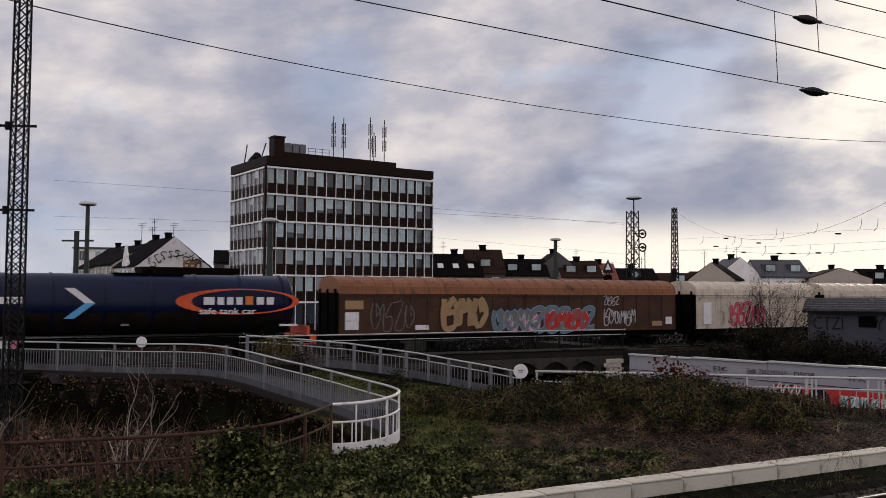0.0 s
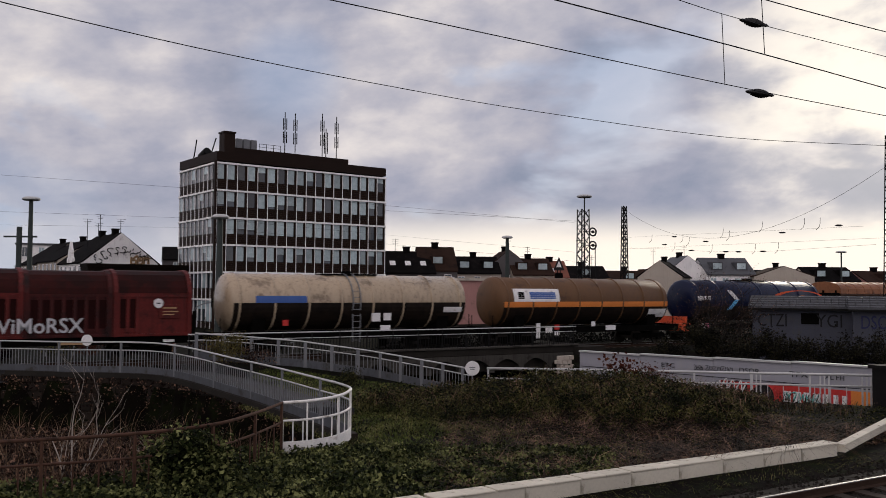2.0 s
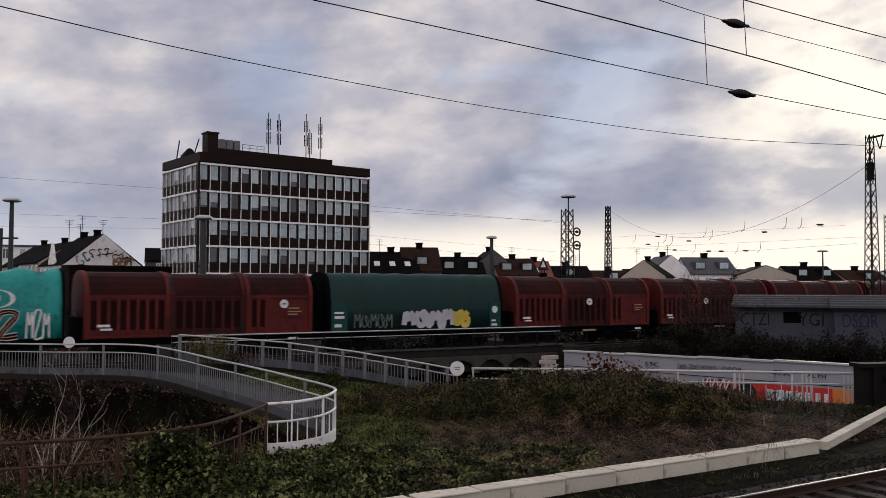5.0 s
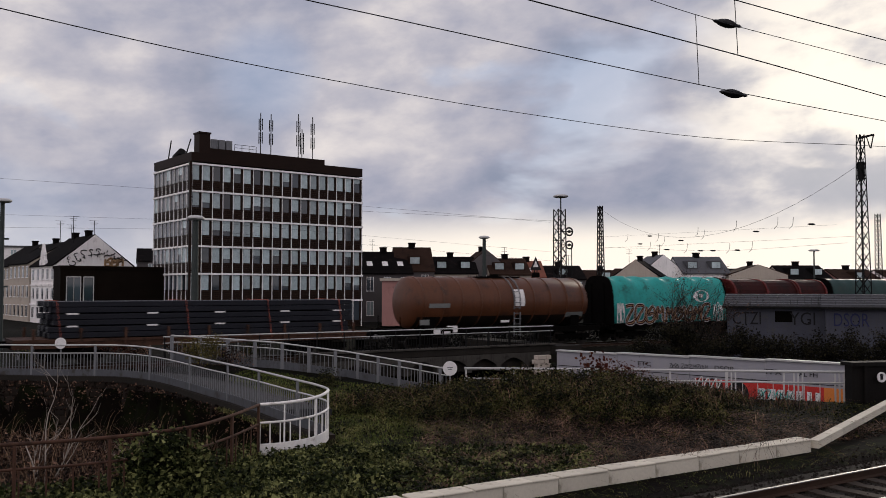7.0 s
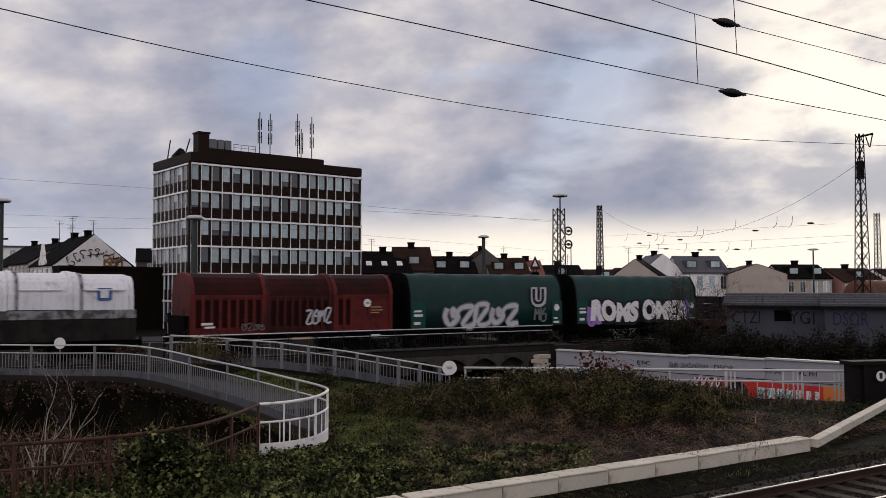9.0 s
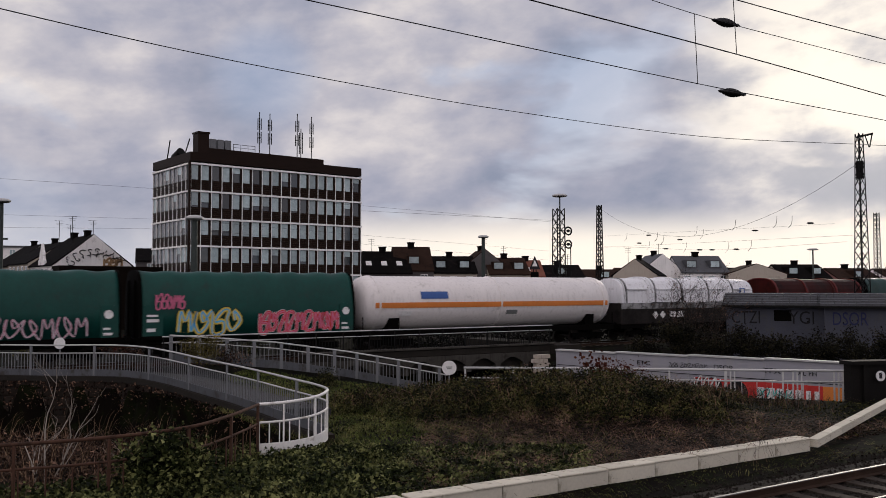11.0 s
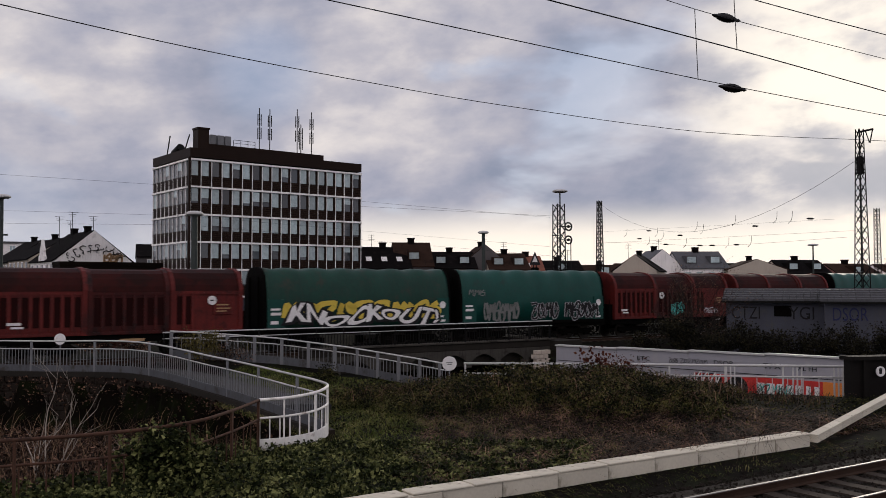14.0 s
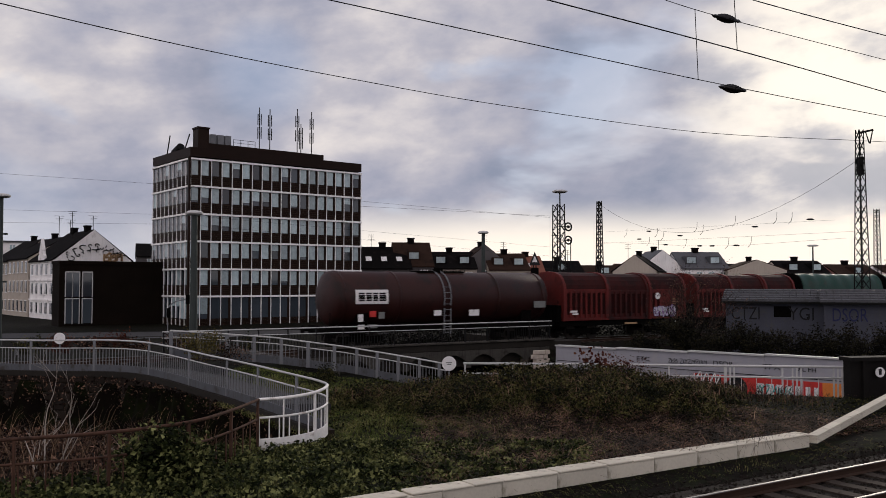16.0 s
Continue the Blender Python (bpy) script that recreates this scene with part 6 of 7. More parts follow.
def tower_extras(root):
    for z in (9.8, 8.35):
        b = bmesh.new()
        ring = [Vector((1.15 + 0.42 * math.cos(2 * math.pi * k / 16), -0.1, z + 0.42 * math.sin(2 * math.pi * k / 16))) for k in range(17)]
        tube(b, ring, 0.09, 5)
        cyl(b, (1.15, 0.0, z), (1.15, -0.2, z), 0.16, n=8)
        bar(b, (0, 0, z), (1.5, 0, z), 0.1)
        part("pulley_wheel", b, "mast", root, "round tensioning wheel on an arm")
    b = bmesh.new()
    for z in (6.5, 8.8):
        bar(b, (-0.9, 0, z), (0.5, 0, z), 0.08)
    cyl(b, (1.45, -0.1, 2.0), (1.45, -0.1, 8.3), 0.05, n=6)
    part("cross_arm", b, "mast", root)


lattice_mast("dark lattice tower with round tensioning wheels", 12.6, 95, -1.3, 12.2, 1.1, 0.9, 25, tower_extras)


def lamp_post(label, x, y, z0, z1, r=0.11, head=0.62, twin=False, mat="mast_green"):
    root = thing("yard_lamp", label, "street lamp", "yard lamps", m=pose(x, y, 0))
    b = bmesh.new()
    cyl(b, (0, 0, z0), (0, 0, z1), r * 1.25, r * 0.8, n=10)
    part("pole", b, mat, root)
    b = bmesh.new()
    rings = [[(rr * math.cos(a), rr * math.sin(a), z1 + dz) for a in (2 * math.pi * k / 20 for k in range(20))] for rr, dz in
             ((0.12, -0.12), (head * 0.75, -0.1), (head, -0.02), (head, 0.08), (head * 0.7, 0.2), (0.1, 0.24))]
    loft(b, rings)
    part("lamp_head", b, "pale_rail", root, "flat mushroom lamp head")
    if twin:
        b = bmesh.new()
        cyl(b, (-1.0, 0.2, z0), (-1.0, 0.2, z1 - 2.2), 0.22, n=8)
        for z in (z1 - 3.0, z1 - 6.8):
            bar(b, (-2.2, 0.1, z), (0.5, 0.1, z), 0.14)
        part("side_post", b, mat, root)
    return root


def far(px, y):
    """x at depth y for a pixel column, placed to fit the camera's view."""
    return (px - 784) / 1560 * y


lamp_post("tall yard lamp with flat head before the offices", far(345, 62), 62, -1.2, 3.45 + 127 * 62 / 1560, 0.24, 0.62)
lamp_post("yard lamp with flat round head", far(857, 100), 100, -1.4, 3.45 + 93 * 100 / 1560, 0.24, 0.62)
lamp_post("yard lamp on the signal tower", far(994, 96), 96.4, -1.3, 3.45 + 166 * 96.4 / 1560, 0.09, 0.85)
lamp_post("yard lamp beside dark twin posts", far(2, 70), 70, -1.3, 3.45 + 158 * 70 / 1560, 0.2, 0.7, True)
lamp_post("distant yard lamp beyond the sheds", far(1441, 150), 150, -1.4, 3.45 + 70 * 150 / 1560, 0.14, 0.9)


def railway_signal(x, y):
    root = thing("railway_signal", "dark railway signal with triangular board on top", "railway signal", m=pose(x, y, 0))
    b = bmesh.new()
    for dx in (-0.09, 0.09):
        bar(b, (dx, 0, -1.2), (dx, 0, 4.9), 0.07)
    for k in range(9):
        bar(b, (-0.09, 0, -0.9 + 0.4 * k), (0.09, 0, -0.7 + 0.4 * k), 0.04)
    part("post", b, "mast", root)
    b = bmesh.new()
    box(b, -0.27, 0.27, -0.16, 0.1, 1.5, 4.7, bevel=0.06)
    part("signal_screen", b, "underframe", root)
    for z in (4.2, 3.4, 2.6):
        b = bmesh.new()
        cyl(b, (0, -0.16, z), (0, -0.4, z + 0.02), 0.13, n=12, caps=False)
        part("lens_hood", b, "underframe", root)
    for s, yy, mat in ((0.55, -0.05, "black_paint"), (0.26, -0.075, "white_mark")):
        b = bmesh.new()
        loft(b, [[(s * dx * 0.72, yy + t, 5.28 + s * dz) for dx, dz in ((-1, -0.75), (1, -0.75), (0, 1))] for t in (0, 0.02)])
        part("triangular_board", b, mat, root)


railway_signal(far(948, 62), 62)


def wire(name, label, pts, r=0.012):
    return spread(name, pts, r, "cable", label, "overhead wire", 5, "overhead wires")


def sag(a, b, drop, n=16):
    a, b = Vector(a), Vector(b)
    return [a.lerp(b, t) - Vector((0, 0, drop * 4 * t * (1 - t))) for t in (k / n for k in range(n + 1))]


def insulator(x, y, z, ang, tilt):
    root = thing("section_insulator", "black ribbed insulator in the overhead wire", "insulator", "wire insulators", m=pose(x, y, z, 0, tilt, ang))
    b = bmesh.new()
    prof = [(-0.33, 0.01), (-0.27, 0.03)]
    for k in range(9):
        c = -0.24 + 0.06 * k
        big = 0.075 * math.sin(math.pi * (k + 1.6) / 11.2)
        prof += [(c - 0.022, big * 0.65), (c, big), (c + 0.022, big * 0.65)]
    prof += [(0.3, 0.03), (0.36, 0.01)]
    loft(b, [[(px, r * math.cos(a), r * math.sin(a)) for a in (2 * math.pi * k / 12 for k in range(12))] for px, r in prof])
    part("ribbed_body", b, "insulator", root, smooth=True)


def px_point(px, py, y):
    """A point at depth y behind a pixel of the camera's upward-tilted view."""
    u, v, lean = (px - 784) / 1560, (441 - py) / 1560, radians(2.679)
    k = y / (math.cos(lean) - math.sin(lean) * v)
    return Vector((u * k, y, 3.45 + (math.sin(lean) + math.cos(lean) * v) * k))


def run_wire(name, label, pts, r):
    """A wire through three or more view positions, carried straight on past both ends."""
    v = [px_point(*p) for p in pts]
    a, b = v[0] + (v[0] - v[1]) * 2.0, v[-1] + (v[-1] - v[-2]) * 6.0
    wire(name, label, [a] + catmull(v, 6) + [b], r)


def overhead():
    run_wire("contact_wire", "contact wire above the near track", ((540, 0, 9.56), (1237, 150, 13.6), (1568, 215, 16.4)), 0.007)
    run_wire("messenger_wire", "messenger wire above the near track", ((1150, 0, 12.94), (1286, 42, 13.9), (1568, 115, 16.4)), 0.006)
    run_wire("contact_wire", "second contact wire above the near track", ((935, 0, 9.6), (1306, 98, 12.0), (1568, 172, 14.4)), 0.0085)
    run_wire("messenger_wire", "second messenger wire above the near track", ((1300, 0, 12.3), (1430, 36, 13.3), (1568, 72, 14.4)), 0.008)
    # long feeder to the bracket mast
    run_wire("feeder_wire", "long sagging feeder wire", ((-220, -42, 20), (0, 15, 24), (340, 93, 31), (640, 152, 38), (900, 197, 45), (1240, 243, 53), (1510, 257, 60)), 0.018)


overhead()


def near_wires():
    insulator(*px_point(1297, 166, 14.35), math.degrees(PHI), -1)
    insulator(*px_point(1286, 42, 14.2), math.degrees(PHI), -1)
    for a, b_ in (((1231, 26, 13.5), (1237, 151, 13.6)), ((1300, 0, 12.3), (1306, 98, 12.0))):
        wire("dropper", "thin dropper between overhead wires", [px_point(*a), px_point(*b_)], 0.006)


near_wires()


def headspan():
    """Cross-span wires with droppers and small insulators over the yard beyond."""
    a, b = Vector((28.4, 60, 12.0)), Vector((19.6, 109, 13.5))
    wire("head_span", "sagging cross-span wire between the masts", sag(a, b, 4.2, 20), 0.013)
    wire("span_wire", "taut cross-span wire over the yard", [px_point(1060, 440, 109), px_point(1520, 418, 60)], 0.008)
    wire("span_wire", "taut cross-span wire over the yard", [px_point(1060, 420, 109), px_point(1480, 398, 64)], 0.007)
    wire("span_wire", "taut cross-span wire over the yard", [px_point(px, py, 109 - (px - 1063) / 447 * 49) for px, py in ((1063, 438), (1150, 440), (1215, 444), (1290, 444), (1330, 442), (1500, 430))], 0.009)
    for k, (px, py) in enumerate(((1110, 425), (1164, 425), (1175, 430), (1234, 415), (1245, 420), (1302, 405), (1375, 400), (1402, 400), (1150, 440), (1215, 444), (1290, 444), (1330, 442))):
        y = 109 - (px - 1063) / 447 * 49
        p = px_point(px, py, y)
        root = thing("steady_arm", "small dark registration arm on the cross span", "catenary arm", "registration arms", m=Matrix.Translation(p))
        bm = bmesh.new()
        tube(bm, [(0.1, 0, 0.75), (0.08, 0, 0.3), (0.0, 0, 0.0), (-0.25, 0, -0.25)], 0.02, 5)
        part("hook", bm, "cable", root)
    for k, (px, py) in enumerate(((1150, 418), (1205, 426), (1338, 410), (1436, 397), (1133, 432), (1180, 442), (1262, 444), (1305, 443), (1240, 444))):
        y = 109 - (px - 1063) / 447 * 49
        p = px_point(px, py, y)
        root = thing("span_insulator", "small dark insulator on the cross span", "insulator", "span insulators", m=Matrix.Translation(p))
        bm = bmesh.new()
        loft(bm, [[(x, r * math.cos(a), r * math.sin(a)) for a in (2 * math.pi * j / 8 for j in range(8))] for x, r in ((-0.3, 0.02), (-0.15, 0.075), (0.15, 0.075), (0.3, 0.02))])
        part("body", bm, "insulator", root)
    for py0, py1, y0, y1 in ((312, 340, 70, 70), (378, 392, 80, 95), (402, 408, 90, 90)):
        wire("feeder_wire", "thin distant wire above the yard", [px_point(-60, py0, y0), px_point(330, py1 - 2, y1), px_point(975, py1 + 54, y1 + 20)], 0.009)
    wire("feeder_wire", "thin distant wire above the yard", [px_point(640, 374, 100), px_point(990, 392, 95)], 0.012)


headspan()


# ---- houses ----
def house(label, x, y, rz, w, d, eave, ridge, wall, roof, z0=-1.5, cols=4, rows=3, dormers=0, chimneys=1, skylights=0, axis="x", side_cols=0, gable_mat=None, flat=False):
    """A town house with a saddle roof (ridge along its local axis), windows with frames, dormers and chimneys. Fronts face -y and -x."""
    root = thing("town_house", label, "house", "town houses", m=pose(x, y, 0, 0, 0, rz))
    b = bmesh.new()
    box(b, 0, w, 0, d, z0, eave)
    part("wall", b, wall, root)
    o = 0.3
    if flat:
        b = bmesh.new()
        box(b, -o, w + o, -o, d + o, eave, eave + 0.35)
        part("roof", b, roof, root)
    elif axis == "x":
        b = bmesh.new()
        loft(b, [[(xx, -o, eave - 0.1), (xx, d / 2, ridge), (xx, d + o, eave - 0.1), (xx, d + o, eave + 0.1), (xx, d / 2, ridge + 0.22), (xx, -o, eave + 0.1)] for xx in (-0.1, w + 0.1)])
        rf = part("roof", b, roof, root)
        b = bmesh.new()
        for xx in (0.0, w - 0.2):
            loft(b, [[(xx + t, 0, eave), (xx + t, d, eave), (xx + t, d / 2, ridge - 0.05)] for t in (0, 0.2)])
        part_each("gable", b, gable_mat or wall, root)
        slope = math.degrees(math.atan2(ridge - eave, d / 2 + o))
        for k in range(skylights):
            xs = w * (k + 0.6) / (skylights + 0.3)
            b = bmesh.new()
            box(b, -0.45, 0.45, -0.6, 0.6, 0, 0.12)
            bmesh.ops.transform(b, matrix=pose(xs, d * 0.2, eave + (ridge - eave) * 0.42 + 0.12, slope, 0, 0), verts=b.verts)
            part("skylight", b, "white_mark", root, "pale roof window")
        for k in range(dormers):
            xs = w * (k + 0.5) / dormers
            zb = eave + (ridge - eave) * 0.25
            b = bmesh.new()
            box(b, xs - 0.95, xs + 0.95, d * 0.1, d * 0.45, zb, zb + 1.5)
            dm = part("dormer", b, roof, root)
            b = bmesh.new()
            box(b, xs - 0.75, xs + 0.75, d * 0.1 - 0.05, d * 0.1, zb + 0.3, zb + 1.3)
            part("dormer_window", b, "curtain_and_sky", dm)
    else:
        b = bmesh.new()
        loft(b, [[(-o, yy, eave - 0.1), (w / 2, yy, ridge), (w + o, yy, eave - 0.1), (w + o, yy, eave + 0.1), (w / 2, yy, ridge + 0.22), (-o, yy, eave + 0.1)] for yy in (0.15, d + 0.1)])
        part("roof", b, roof, root)
        b = bmesh.new()
        for yy in (0.0, d - 0.2):
            loft(b, [[(0, yy + t, eave), (w, yy + t, eave), (w / 2, yy + t, ridge + 0.15)] for t in (0, 0.2)])
        part_each("gable", b, gable_mat or wall, root)
    hgt = (eave - z0) / max(rows, 1)
    for r in range(rows):
        for c in range(cols):
            xs, zb = w * (c + 0.5) / cols, z0 + hgt * r + hgt * 0.3
            b = bmesh.new()
            box(b, xs - 0.5, xs + 0.5, -0.04, 0.02, zb, zb + hgt * 0.55)
            win = part("window", b, "glass" if random.random() < 0.6 else "curtain_and_sky", root)
            f = bmesh.new()
            for dx in (-0.56, -0.03, 0.5):
                box(f, xs + dx, xs + dx + 0.06, -0.08, -0.02, zb, zb + hgt * 0.55)
            box(f, xs - 0.62, xs + 0.62, -0.14, 0.0, zb - 0.1, zb)
            box(f, xs - 0.56, xs + 0.56, -0.08, -0.02, zb + hgt * 0.55, zb + hgt * 0.55 + 0.08)
            part("frame", f, "white_frame", win)
        for c in range(side_cols):
            ys, zb = d * (c + 0.5) / side_cols, z0 + hgt * r + hgt * 0.3
            b = bmesh.new()
            box(b, -0.04, 0.02, ys - 0.5, ys + 0.5, zb, zb + hgt * 0.55)
            win = part("window", b, "glass", root)
            f = bmesh.new()
            box(f, -0.14, 0.0, ys - 0.62, ys + 0.62, zb - 0.1, zb)
            box(f, -0.1, 0.0, ys - 0.62, ys + 0.62, zb + hgt * 0.55, zb + hgt * 0.55 + 0.1)
            box(f, -0.08, -0.02, ys - 0.03, ys + 0.03, zb, zb + hgt * 0.55)
            part("frame", f, "white_frame", win)
    for k in range(chimneys):
        cx = w * (k + 0.7) / (chimneys + 0.4)
        b = bmesh.new()
        if axis == "x":
            box(b, cx - 0.5, cx + 0.5, d / 2 - 0.4, d / 2 + 0.4, ridge - 1.2, ridge + 0.9)
            box(b, cx - 0.58, cx + 0.58, d / 2 - 0.48, d / 2 + 0.48, ridge + 0.75, ridge + 0.95)
        else:
            cy = d * (k + 0.5) / chimneys
            box(b, w / 2 - 0.4, w / 2 + 0.4, cy - 0.5, cy + 0.5, ridge - 1.0, ridge + 0.9)
            box(b, w / 2 - 0.48, w / 2 + 0.48, cy - 0.58, cy + 0.58, ridge + 0.75, ridge + 0.95)
        part("chimney", b, "roof_dark", root)
    if random.random() < 0.5:
        return root
    b = bmesh.new()
    ax, ay = w * random.uniform(0.2, 0.8), d / 2
    bar(b, (ax, ay, ridge - 0.5), (ax, ay, ridge + 2.2), 0.06)
    for z in (1.4, 1.8, 2.1):
        bar(b, (ax - 0.5, ay, ridge + z), (ax + 0.5, ay, ridge + z), 0.035)
    part("aerial", b, "mast", root)
    return root


def town():
    g = house("white gabled town house with mural on its gable", -55, 125, 38.4, 11, 13.3, 7.0, 11.4, "plaster", "roof_dark", cols=0, rows=3, chimneys=2, axis="y", side_cols=5, gable_mat="plaster")
    for k in range(26):
        # a painted vine of arcs and dots round the gable
        c = bmesh.new()
        x, z = 1.6 + 0.33 * k, 7.4 + 1.5 * math.sin(k * 0.12) + 0.5 * math.sin(k * 2.1)
        r = 0.16 + 0.2 * (k * 7 % 5) / 5
        a0 = k * 1.9
        ring_ = [Vector((x + r * 1.5 * math.cos(a0 + 0.45 * j), -0.06, z + r * math.sin(a0 + 0.45 * j))) for j in range(4 + k * 3 % 8)]
        tube(c, ring_, 0.075, 5)
        part("painted_arc", c, "black_paint", g)
    for ax, ay, ah in ((3.0, 9.0, 2.6), (4.2, 6.5, 3.2), (5.2, 11.0, 2.2), (6.2, 3.0, 2.4)):
        c = bmesh.new()
        bar(c, (ax, ay, 9.0), (ax, ay, 11.4 + ah), 0.07)
        for dz, wd in ((0.0, 0.7), (0.35, 0.55), (0.6, 0.4)):
            bar(c, (ax - wd, ay, 11.4 + ah - dz), (ax + wd, ay, 11.4 + ah - dz), 0.045)
        part("aerial", c, "mast", g)
    # scrolled gable over the street front
    c = bmesh.new()
    prof = [(4.6, 6.9), (4.6, 7.8), (5.1, 8.0), (5.3, 9.0), (5.7, 9.4), (6.1, 10.3), (6.5, 9.4), (6.9, 9.0), (7.1, 8.0), (7.6, 7.8), (7.6, 6.9)]
    loft(c, [[(xx, yy, zz) for yy, zz in prof] for xx in (-0.25, 0.15)])
    part("scrolled_gable", c, "plaster", g)
    for zz in (1.2, 4.1, 6.8):
        c = bmesh.new()
        box(c, -0.18, 0.0, 0.0, 13.3, zz, zz + 0.22)
        part("cornice", c, "plaster", g)
    squiggle(g, 6.8, 7.0, 2.8, 1.2, 45, ("tan_mark", "black_paint"), -0.07, 3, (0.4, 0.06))
    house("beige rendered terrace house with dark roof", -63.8, 136, 38.4, 11, 13, 7.6, 11.0, "plaster_beige", "roof_dark", cols=0, rows=3, chimneys=1, axis="y", side_cols=5)
    house("beige rendered terrace house with dark roof", -72.3, 147, 38.4, 11, 13, 7.4, 11.2, "plaster_beige", "roof_dark", cols=0, rows=3, chimneys=1, axis="y", side_cols=5)
    house("pale flat-roofed modern block", -92, 178, 20, 22, 12, 12.2, 12.4, "plaster", "roof_grey", cols=7, rows=4, chimneys=0, flat=True)
    house("dark-roofed house behind the annex", -52, 150, 20, 18, 10, 8.4, 10.6, "plaster_grey", "roof_dark", cols=4, rows=3, chimneys=1)
    house("long low windowless pinkish workshop beyond the line", far(676, 122), 122, 2, 20.5, 10, 4.75, 5.0, "plaster_pink", "plaster_beige", cols=0, rows=1, chimneys=0, flat=True)
    # roofs of the district behind
    west = (
        ("brown-brick corner house with slate roof and roof windows", 640, 136, 12, 8, 9, 6.0, 9.4, "plaster_grey", "roof_dark", 3, 0, 3, "x"),
        ("grey house with steep roof and white dormer", 702, 138, 10, 6, 9, 6.4, 10.2, "plaster_grey", "roof_brown", 2, 1, 0, "x"),
        ("dark-roofed house with white dormers", 762, 146, 8, 8, 10, 6.2, 9.0, "plaster_beige", "roof_dark", 3, 2, 0, "x"),
        ("tall brown-roofed house with gable front", 815, 150, 8, 9, 10, 6.6, 10.2, "plaster_grey", "roof_brown", 3, 0, 0, "y"),
        ("house with brown roof and dormers", 868, 148, 8, 7, 10, 6.0, 8.8, "plaster_beige", "roof_brown", 2, 2, 0, "x"),
        ("house with orange-red tiled roof", 915, 150, 6, 5, 9, 5.6, 8.4, "plaster_beige", "roof_red", 2, 0, 1, "x"),
        ("low house with dark roof and dormer", 960, 158, 6, 8, 10, 5.4, 7.8, "plaster_grey", "roof_dark", 3, 1, 0, "x"))
    east = (
        ("low brown-roofed house behind the lattice tower", 1030, 168, 6, 10, 10, 5.0, 7.2, "plaster_grey", "roof_brown", 4, 1, 0, "x"),
        ("grey gabled house with dark roof", 1086, 146, -22, 7.2, 9, 5.7, 8.3, "plaster_beige", "roof_dark", 0, 0, 0, "y"),
        ("white gabled house with steep front", 1130, 154, 4, 9.0, 10, 6.0, 9.5, "plaster", "roof_grey", 2, 0, 0, "y"),
        ("white house with grey roof and two dormers", 1208, 152, 4, 8.4, 10, 6.3, 9.2, "plaster", "roof_grey", 4, 2, 0, "x"),
        ("low warm-grey gabled hall without windows", 1290, 150, -8, 9.6, 14, 6.0, 7.6, "plaster_beige", "roof_brown", 0, 0, 0, "y"),
        ("beige apartment house with dormers", 1390, 160, 6, 9, 10, 5.4, 7.9, "plaster_beige", "roof_dark", 4, 2, 0, "x"),
        ("brick terrace house with dark roof", 1492, 160, 14, 9, 10, 4.8, 7.2, "plaster_pink", "roof_brown", 4, 1, 0, "x"),
        ("pale terrace house with brown roof", 1580, 164, 14, 10, 10, 5.0, 7.2, "plaster", "roof_brown", 4, 2, 0, "x"))
    for label, px, y, rz, w, d, eave, ridge, wall, roof, cols, dorm, sky, ax in west + east:
        house(label, far(px, y), y, rz, w, d, eave, ridge, wall, roof, -1.5, cols, 2, dorm, 1, sky, ax)
    # farther roofs close the skyline
    rnd = random.Random(12)
    for k in range(26):
        px = -120 + 72 * k
        y = rnd.uniform(205, 250)
        house("distant dark-roofed town house", far(px, y), y, rnd.uniform(-8, 18), rnd.uniform(12, 18), 10, rnd.uniform(5.0, 6.5), rnd.uniform(7.2, 9.2), rnd.choice(("plaster_grey", "plaster_beige", "plaster")),
              rnd.choice(("roof_dark", "roof_brown", "roof_brown", "roof_grey")), -1.5, 3, 2, rnd.choice((0, 1, 2)), 1, 0, "x")


town()


# ---- plants ----
def leaves(name, label, category, points, size, mat, seed=0, up=0.5, aspect=0.7, kind="stuff"):
    """Many small folded leaves at the given points."""
    r = np.random.default_rng(seed)
    P = np.asarray(points, float)
    n = len(P)
    d = r.normal(size=(n, 3))
    d[:, 2] *= 1 - up
    d /= np.linalg.norm(d, axis=1)[:, None]
    u = np.cross(d, r.normal(size=(n, 3)))
    u /= np.linalg.norm(u, axis=1)[:, None]
    nrm = np.cross(d, u)
    s = size * r.uniform(0.5, 1.4, (n, 1))
    v = np.stack([P, P + d * s * 0.5 + u * s * aspect * 0.5 + nrm * s * 0.12, P + d * s, P + d * s * 0.5 - u * s * aspect * 0.5 + nrm * s * 0.12], 1).reshape(-1, 3)
    i = np.arange(n)[:, None] * 4
    f = np.concatenate([i + np.array([[0, 1, 2]]), i + np.array([[0, 2, 3]])])
    me = bpy.data.meshes.new(name)
    me.from_pydata(v.tolist(), [], f.tolist())
    me.materials.append(M[mat])
    return tagged(new(name, me), label, category, kind=kind)


